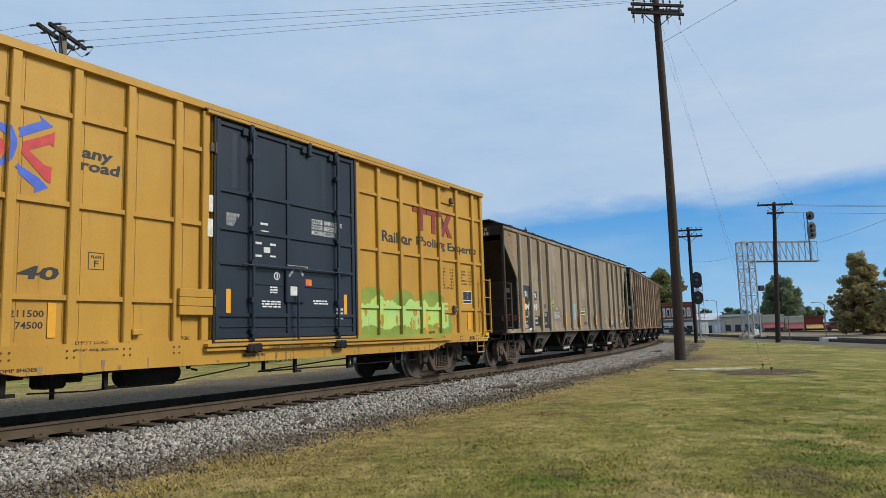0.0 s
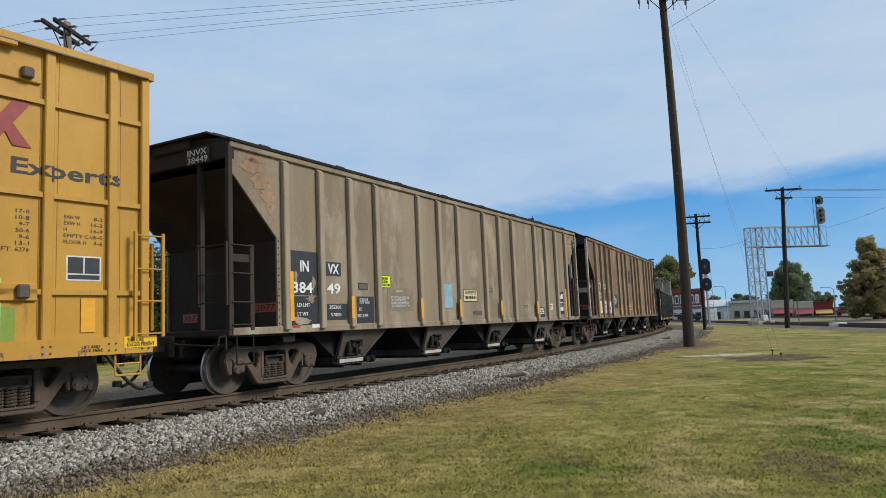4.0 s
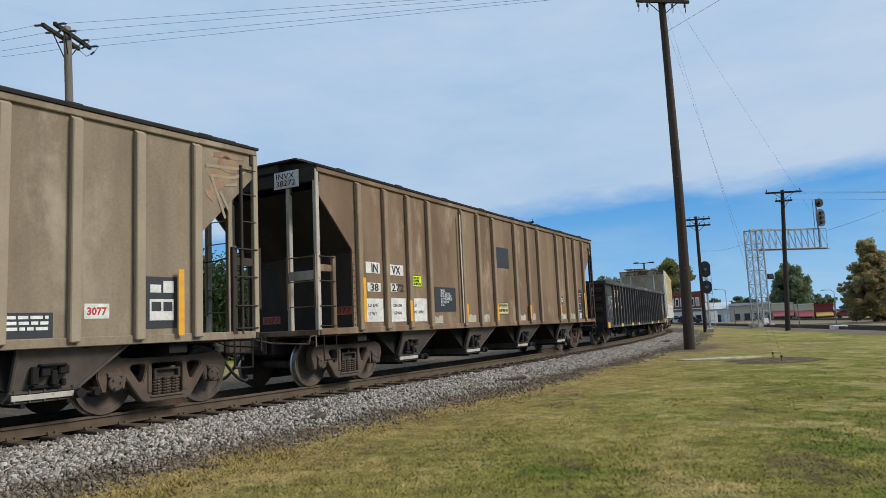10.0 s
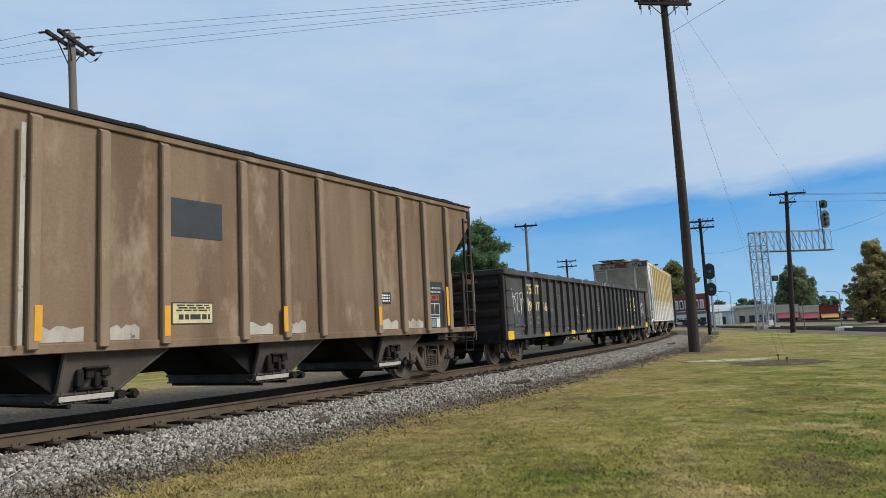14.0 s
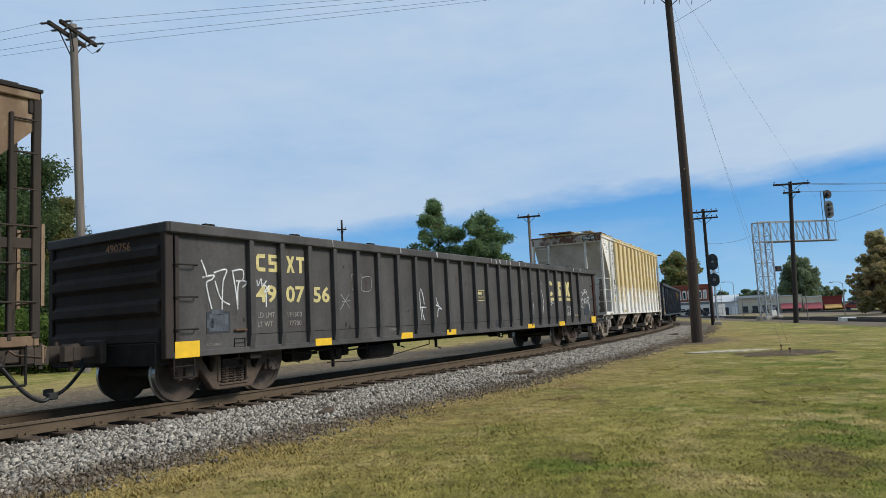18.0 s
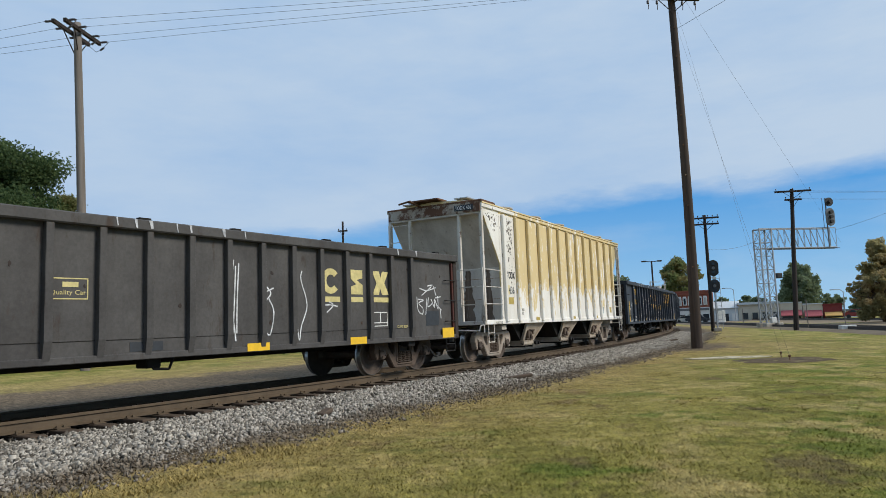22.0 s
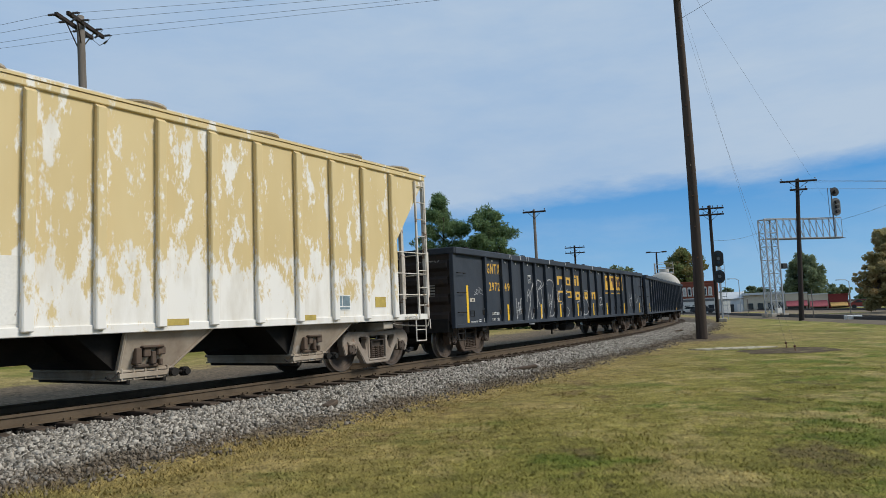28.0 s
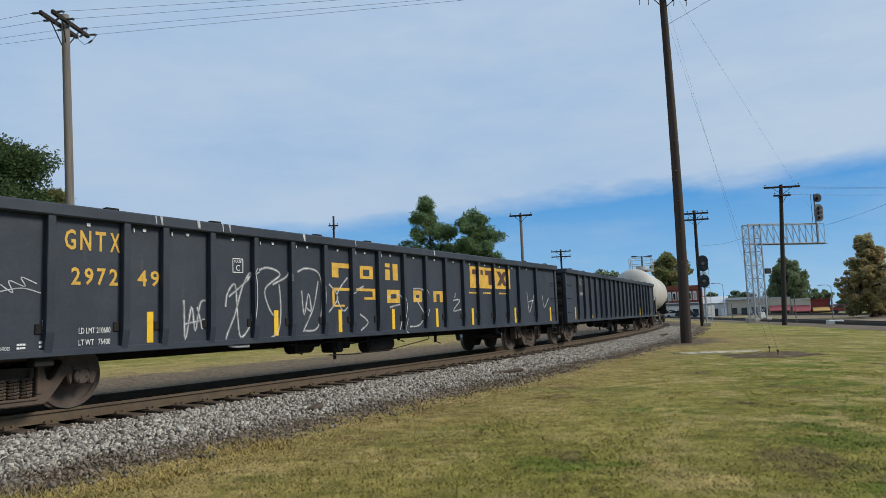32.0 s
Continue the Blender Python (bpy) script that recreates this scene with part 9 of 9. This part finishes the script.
# a house glimpsed past the hoppers
def build_house():
    h = tagged(new("house"), "pale yellow house with a brown roof behind the hedge", "house")
    part("wall", box(bm_new(), -4, 4, 0, 6, 0, 3.2), plain("pale yellow siding", (0.50, 0.40, 0.20), 0.8), h)
    part("roof", prism(bm_new(), [(-0.5, 3.1), (3, 5.3), (6.5, 3.1)], "x", -4.4, 4.4), plain("brown shingle", (0.20, 0.12, 0.08), 0.9), h)
    for x in (-2.4, 0.2, 2.6):
        opening(h, "window", x - 0.45, x + 0.45, 1.1, 2.4, M_glass_dark, M_paint_w)
    part("door", box(bm_new(), -1.3, -0.5, -0.06, 0.02, 0, 2.05), M_paint_w, h)
    h.matrix_basis = pose(*at_az(-22.6, 52), 0, 0, 0, 23)


build_house()
# ---- trees and hedges ----
def leaf_material(name, dark, light, dry=None):
    m, nt, b = mat_nodes(name)
    g = nt.nodes.new("ShaderNodeNewGeometry")
    c = ramp(nt, g.outputs["Random Per Island"], 0.0, 1.0, dark, light)
    if dry:
        c = blend(nt, ramp(nt, noise_tex(nt, g.outputs["Position"], 0.45, 4, 0.6), 0.46, 0.64), c, dry)
    nt.links.new(c, b.inputs["Base Color"])
    b.inputs["Roughness"].default_value = 0.65
    b.inputs["Specular IOR Level"].default_value = 0.15
    thin = nt.nodes.new("ShaderNodeBsdfTranslucent")
    nt.links.new(c, thin.inputs["Color"])
    mix = nt.nodes.new("ShaderNodeMixShader")
    mix.inputs[0].default_value = 0.5
    nt.links.new(b.outputs[0], mix.inputs[1])
    nt.links.new(thin.outputs[0], mix.inputs[2])
    nt.links.new(mix.outputs[0], nt.nodes["Material Output"].inputs["Surface"])
    return m


M_leaf = leaf_material("mixed green leaves", (0.045, 0.078, 0.032), (0.115, 0.160, 0.062))
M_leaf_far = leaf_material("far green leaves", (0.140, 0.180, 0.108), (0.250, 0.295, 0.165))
M_leaf_pine = leaf_material("dark pine needles", (0.095, 0.155, 0.070), (0.215, 0.300, 0.135))
M_leaf_autumn = leaf_material("leaves turning brown", (0.310, 0.275, 0.130), (0.440, 0.380, 0.185), (0.430, 0.315, 0.155))
M_leaf_mixed = leaf_material("green leaves with some turning", (0.110, 0.145, 0.058), (0.225, 0.260, 0.098), (0.300, 0.235, 0.095))
M_leaf_bright = leaf_material("fresh green shrub leaves", (0.070, 0.120, 0.026), (0.165, 0.230, 0.055))


def leaf_cloud(rng, centres, radii, per, size, squash=0.8, hollow=0.3, narrow=0.55):
    """Corners and triangles of small leaves massed in clumps."""
    vs, mean = [], float(np.mean(radii))
    for c, r in zip(centres, radii):
        n = int(per * (r / mean) ** 2) + 5
        d = rng.normal(size=(n, 3))
        d /= np.linalg.norm(d, axis=1)[:, None]
        q = c + d * (r * (hollow + (1 - hollow) * rng.random(n) ** 0.6) * rng.choice((1.0, 1.0, 1.25), n))[:, None] * (1, 1, squash)
        u = rng.normal(size=(n, 3)) + d * 0.6
        u /= np.linalg.norm(u, axis=1)[:, None]
        w = np.cross(u, rng.normal(size=(n, 3)))
        w /= np.linalg.norm(w, axis=1)[:, None]
        s = (size * rng.uniform(0.6, 1.5, n))[:, None]
        vs.append(np.stack([q - u * s, q + w * s * narrow, q + u * s, q - w * s * narrow], 1))
    v = np.concatenate(vs)
    n = len(v)
    base = 4 * np.arange(n)[:, None]
    t = np.concatenate([base + (0, 1, 2), base + (0, 2, 3)], 1).reshape(-1, 3)
    return v.reshape(-1, 3), t


def branch(bm, p, q, r, rng, n=5):
    """A bent, tapering limb from p to q."""
    p, q = Vector(p), Vector(q)
    last = p
    for i in range(1, 4):
        c = p.lerp(q, i / 3) + Vector(rng.normal(0, 0.035, 3)) * (q - p).length * (1 if i < 3 else 0)
        rod(bm, last, c, r * (1 - 0.28 * (i - 1)), r * (1 - 0.28 * i), n)
        last = c


def build_tree(label, x, y, h, spread, seed, material, name="tree", trunk=None, clear=0.25, clumps=70, per=60, size=0.16, shape="round", clump=0.07, lobes=7, narrow=0.55, squash=0.8):
    """A trunk, limbs that carry lobes of the crown, and clumps of leaves over each lobe."""
    rng = np.random.default_rng(seed)
    tree = tagged(new(name), label, "tree")
    r0 = trunk or h * 0.022
    bm = bm_new()
    pts = [Vector((0, 0, -0.1))]
    for i in range(1, 7):
        pts.append(Vector((rng.normal(0, 0.012) * h, rng.normal(0, 0.012) * h, h * 0.86 * i / 6)))
    for i in range(6):
        rod(bm, pts[i], pts[i + 1], r0 * (1 - 0.14 * i), r0 * (1 - 0.14 * (i + 1)), 10)
    part("trunk", bm, M_bark, tree)
    centres, radii, bm = [], [], bm_new()
    each = max(3, clumps // lobes)
    for j in range(lobes):
        t = (j + 0.5) / lobes
        u = clear + (1 - clear) * t
        prof = {"round": math.sin(math.pi * min(0.95, max(0.14, 0.16 + 0.80 * t))) ** 0.7, "wide": max(0.22, 1 - abs(t - 0.30) * 1.25), "pine": max(0.25, math.sin(math.pi * (0.22 + 0.70 * t)))}[shape]
        a = j * 2.399 + rng.normal(0, 0.5)
        rad = spread * prof * rng.uniform(0.45, 0.80)
        lobe = np.array([rad * math.cos(a), rad * math.sin(a), h * (u * 0.93) + rng.normal(0, 0.02) * h])
        lr = spread * prof * rng.uniform(0.40, 0.62) * (0.68 if shape == "pine" else 1.0)
        k = min(5, int(max(0.10, u - 0.14) / 0.86 * 6))
        root = pts[k].lerp(pts[k + 1], 0.5)
        branch(bm, root, lobe, r0 * 0.42 * (1.1 - 0.6 * t), rng)
        for i in range(each):
            d = rng.normal(size=3)
            d /= np.linalg.norm(d)
            c = lobe + d * lr * rng.uniform(0.5, 1.05) * (1, 1, 0.75)
            c[2] = min(h * 0.985, max(c[2], h * clear * 0.8))
            centres.append(c)
            radii.append(h * clump * rng.uniform(0.5, 1.25))
            if i % 2 == 0:
                branch(bm, lobe, c, r0 * 0.14, rng, 4)
    for i in range(lobes):
        u = clear + (1 - clear) * (i + 0.5) / lobes
        centres.append(np.array([rng.normal(0, 0.12) * spread, rng.normal(0, 0.12) * spread, h * u * 0.97]))
        radii.append(h * clump * 1.2)
    part("limbs", bm, M_bark, tree)
    v, t = leaf_cloud(rng, np.array(centres), np.array(radii), per, size, squash, 0.25, narrow)
    crown = soup("crown", v, t, material)
    crown.parent = tree
    tree.matrix_basis = pose(x, y, 0)
    return tree


def hedge(label, points, h, seed, material, per=200, size=0.10):
    rng = np.random.default_rng(seed)
    centres, radii = [], []
    for x, y in points:
        top = h * rng.uniform(0.7, 1.1)
        for k in range(16):
            centres.append(np.array([x + rng.normal(0, 1.0), y + rng.normal(0, 0.8), top * (0.08 + 0.85 * rng.random())]))
            radii.append(h * rng.uniform(0.12, 0.26))
    v, t = leaf_cloud(rng, np.array(centres), np.array(radii), per, size, 0.9, 0.3)
    ob = soup("shrub", v, t, material)
    tagged(ob, label, "shrub")


build_tree("tall pine with clumped dark green needles", *at_az(-1.7, 72), 14.6, 3.2, 11, M_leaf_pine, "pine_tree", 0.24, 0.38, 320, 66, 0.21, "pine", 0.038, 20, 0.18, 0.72)
build_tree("spreading pine with clumped dark green needles", *at_az(2.1, 70), 12.7, 3.2, 12, M_leaf_pine, "pine_tree", 0.22, 0.36, 320, 66, 0.21, "pine", 0.042, 20, 0.18, 0.72)
build_tree("large dark green tree behind the grey pole", *at_az(-34.2, 46), 12.9, 5.5, 13, M_leaf, "tree", 0.35, 0.08, 520, 190, 0.085, "round", 0.062, 26)
build_tree("broad tree with leaves just turning behind the train", *at_az(-30.2, 49), 10.6, 2.2, 14, M_leaf_mixed, "tree", 0.25, 0.10, 170, 150, 0.085, "round", 0.055, 12)
build_tree("dark green tree behind the hedge", *at_az(-40, 44), 11.8, 5.0, 15, M_leaf, "tree", 0.3, 0.08, 260, 170, 0.095, "round", 0.062, 14)
build_tree("green tree above the brick building", *at_az(17.3, 172), 15.4, 5.4, 16, M_leaf_mixed, "tree", 0.3, 0.20, 260, 60, 0.26, "round", 0.062, 12)
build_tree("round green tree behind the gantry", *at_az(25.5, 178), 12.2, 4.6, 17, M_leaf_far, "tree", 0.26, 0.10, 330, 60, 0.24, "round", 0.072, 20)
build_tree("large tree with browning leaves beyond the tracks", *at_az(30.7, 86), 8.9, 3.2, 18, M_leaf_autumn, "tree", 0.32, 0.06, 520, 84, 0.12, "wide", 0.040, 26)
build_tree("large tree with browning leaves beyond the tracks", *at_az(33.6, 80), 9.2, 3.4, 19, M_leaf_autumn, "tree", 0.32, 0.06, 520, 84, 0.12, "wide", 0.040, 26)
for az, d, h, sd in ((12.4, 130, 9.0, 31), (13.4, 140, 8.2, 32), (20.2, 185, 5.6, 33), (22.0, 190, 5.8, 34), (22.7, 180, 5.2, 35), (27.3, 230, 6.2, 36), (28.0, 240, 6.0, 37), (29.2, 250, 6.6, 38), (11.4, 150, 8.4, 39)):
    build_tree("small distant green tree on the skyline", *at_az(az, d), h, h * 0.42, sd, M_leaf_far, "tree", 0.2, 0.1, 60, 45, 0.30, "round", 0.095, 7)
hedge("fresh green shrubs behind the train", [at_az(a, 38) for a in (-36, -34.5, -33, -31.6, -30.2)], 3.0, 41, M_leaf_bright)
hedge("dark green overgrown hedge behind the train", [at_az(a, 43) for a in (-38, -36.4, -34.8, -33.2, -31.5, -30.0, -28.6)], 4.8, 42, M_leaf)

hedge("low dark brush along the field edge behind the train", [at_az(a, 66) for a in range(-12, 9, 2)], 3.2, 43, M_leaf, 70, 0.16)
hedge("tall dark green thicket behind the train", [at_az(a, 46) for a in (-27.8, -26.8, -25.8, -24.8, -23.9, -21.2, -20.2, -19.2, -18.0, -16.8, -15.6)], 6.3, 44, M_leaf, 190, 0.12)


# ---- grass blades on the near lawn ----
def build_grass():
    """Short blades, most of them pressed flat, denser close by."""
    rng = np.random.default_rng(9)
    n = 620000
    d = 5.0 + 42 * rng.random(n) ** 2.0
    az = np.radians(rng.uniform(-34, 35, n))
    x, y = d * np.sin(az), d * np.cos(az)
    off = np.hypot(x - C0.x, y - C0.y) - R_NEAR
    edge = np.array([noise.noise(Vector((a * 0.8, b * 0.8, 5))) for a, b in zip(x, y)])
    keep = off > 2.75 + 0.55 * edge + 1.5 * rng.random(n) ** 1.4
    for px, py, rx, ry in ((9.3, 20.9, 1.35, 1.25), (10.1, 21.8, 0.7, 0.5), (8.5, 23.05, 1.5, 0.55)):
        keep &= ((x - px) / rx) ** 2 + ((y - py) / ry) ** 2 > rng.uniform(0.35, 1.15, n)
    x, y, d, off = x[keep], y[keep], d[keep], off[keep]
    m = len(x)
    ang = rng.uniform(0, 2 * math.pi, m)
    tuft = np.array([noise.noise(Vector((a * 0.9, b * 0.9, 7))) for a, b in zip(x, y)])
    length = rng.uniform(0.018, 0.060, m) * (1 + d / 40) * (1 + 0.9 * tuft)
    h = rng.uniform(0.004, 0.020, m) * (1.0 + 2.4 * np.clip(tuft, 0, 1)) + rng.choice((0, 0, 0, 0, 0, 0, 0, 0.012), m)
    h = np.where(off < 4.2, h * 1.6, h) * np.clip(1.25 - d / 30, 0.25, 1)
    w = rng.uniform(0.0025, 0.006, m) * (1 + d / 15)
    z = np.array([height(a, b) for a, b in zip(x, y)])
    ca, sa = np.cos(ang), np.sin(ang)
    a = np.stack([x - w * sa, y + w * ca, z + 0.001], 1)
    b = np.stack([x + w * sa, y - w * ca, z + 0.001], 1)
    c = np.stack([x + length * ca, y + length * sa, z + h], 1)
    v = np.stack([a, b, c], 1).reshape(-1, 3)
    t = np.arange(3 * m).reshape(-1, 3)
    tagged(soup("grass_blades", v, t, M_blade), "short mown blades of green and straw-coloured grass", "grass", kind="stuff")


build_grass()


def build_weeds():
    """Dead brown stems and clods where the stones run out into the grass."""
    rng = np.random.default_rng(21)
    n = 26000
    s = 1.5 + 42 * rng.random(n) ** 1.7
    off = rng.normal(2.75, 0.42, n)
    dense = np.array([noise.noise(Vector((p * 0.55, q * 0.9, 11))) for p, q in zip(s, off)])
    keep = (dense + rng.normal(0, 0.18, n) > 0.05) & (off > 1.75) & (off < 4.2)
    s, off = s[keep], off[keep]
    m = len(s)
    a = TH - s / R_NEAR
    x, y = C0.x + np.cos(a) * (R_NEAR + off), C0.y - np.sin(a) * (R_NEAR + off)
    z = np.interp(off, [1.55, 2.4], [0.07, 0.0])
    ang = rng.uniform(0, 6.283, m)
    length, h, w = rng.uniform(0.02, 0.11, m), rng.uniform(0.004, 0.055, m), rng.uniform(0.003, 0.008, m) * (1 + s / 25)
    ca, sa = np.cos(ang), np.sin(ang)
    v = np.stack([np.stack([x - w * sa, y + w * ca, z], 1), np.stack([x + w * sa, y - w * ca, z], 1), np.stack([x + length * ca, y + length * sa, z + h], 1)], 1)
    mt, nt, b = mat_nodes("dead weed stems")
    g = nt.nodes.new("ShaderNodeNewGeometry")
    nt.links.new(ramp(nt, g.outputs["Random Per Island"], 0.0, 1.0, (0.040, 0.030, 0.022), (0.190, 0.135, 0.080)), b.inputs["Base Color"])
    b.inputs["Roughness"].default_value = 0.9
    tagged(soup("dead_weeds", v.reshape(-1, 3), np.arange(3 * m).reshape(-1, 3), mt), "dead brown weeds matted along the edge of the ballast", "weeds", kind="stuff")


build_weeds()
# ---- movement ----
def motions():
    """The train rolls along the curve, and its wheels turn."""
    for car, s_mid, bogie in CARS:
        rows = []
        for i in range(65):
            t = i / 2
            s = s_mid - travelled(t)
            xa, ya, _ = track(s - bogie, -HALF)
            xb, yb, _ = track(s + bogie, -HALF)
            rows.append((t, pose((xa + xb) / 2, (ya + yb) / 2, RAIL_Z, 0, 0, math.degrees(math.atan2(yb - ya, xb - xa)))))
        walk(car, rows)
    for wheel, x in WHEELS:
        rows = []
        for i in range(193):
            t = i / 6
            rows.append((t, pose(x, 0, 0.457) @ Matrix.Rotation(-(travelled(t) - travelled(0)) / 0.457, 4, "Y")))
        walk(wheel, rows)


motions()
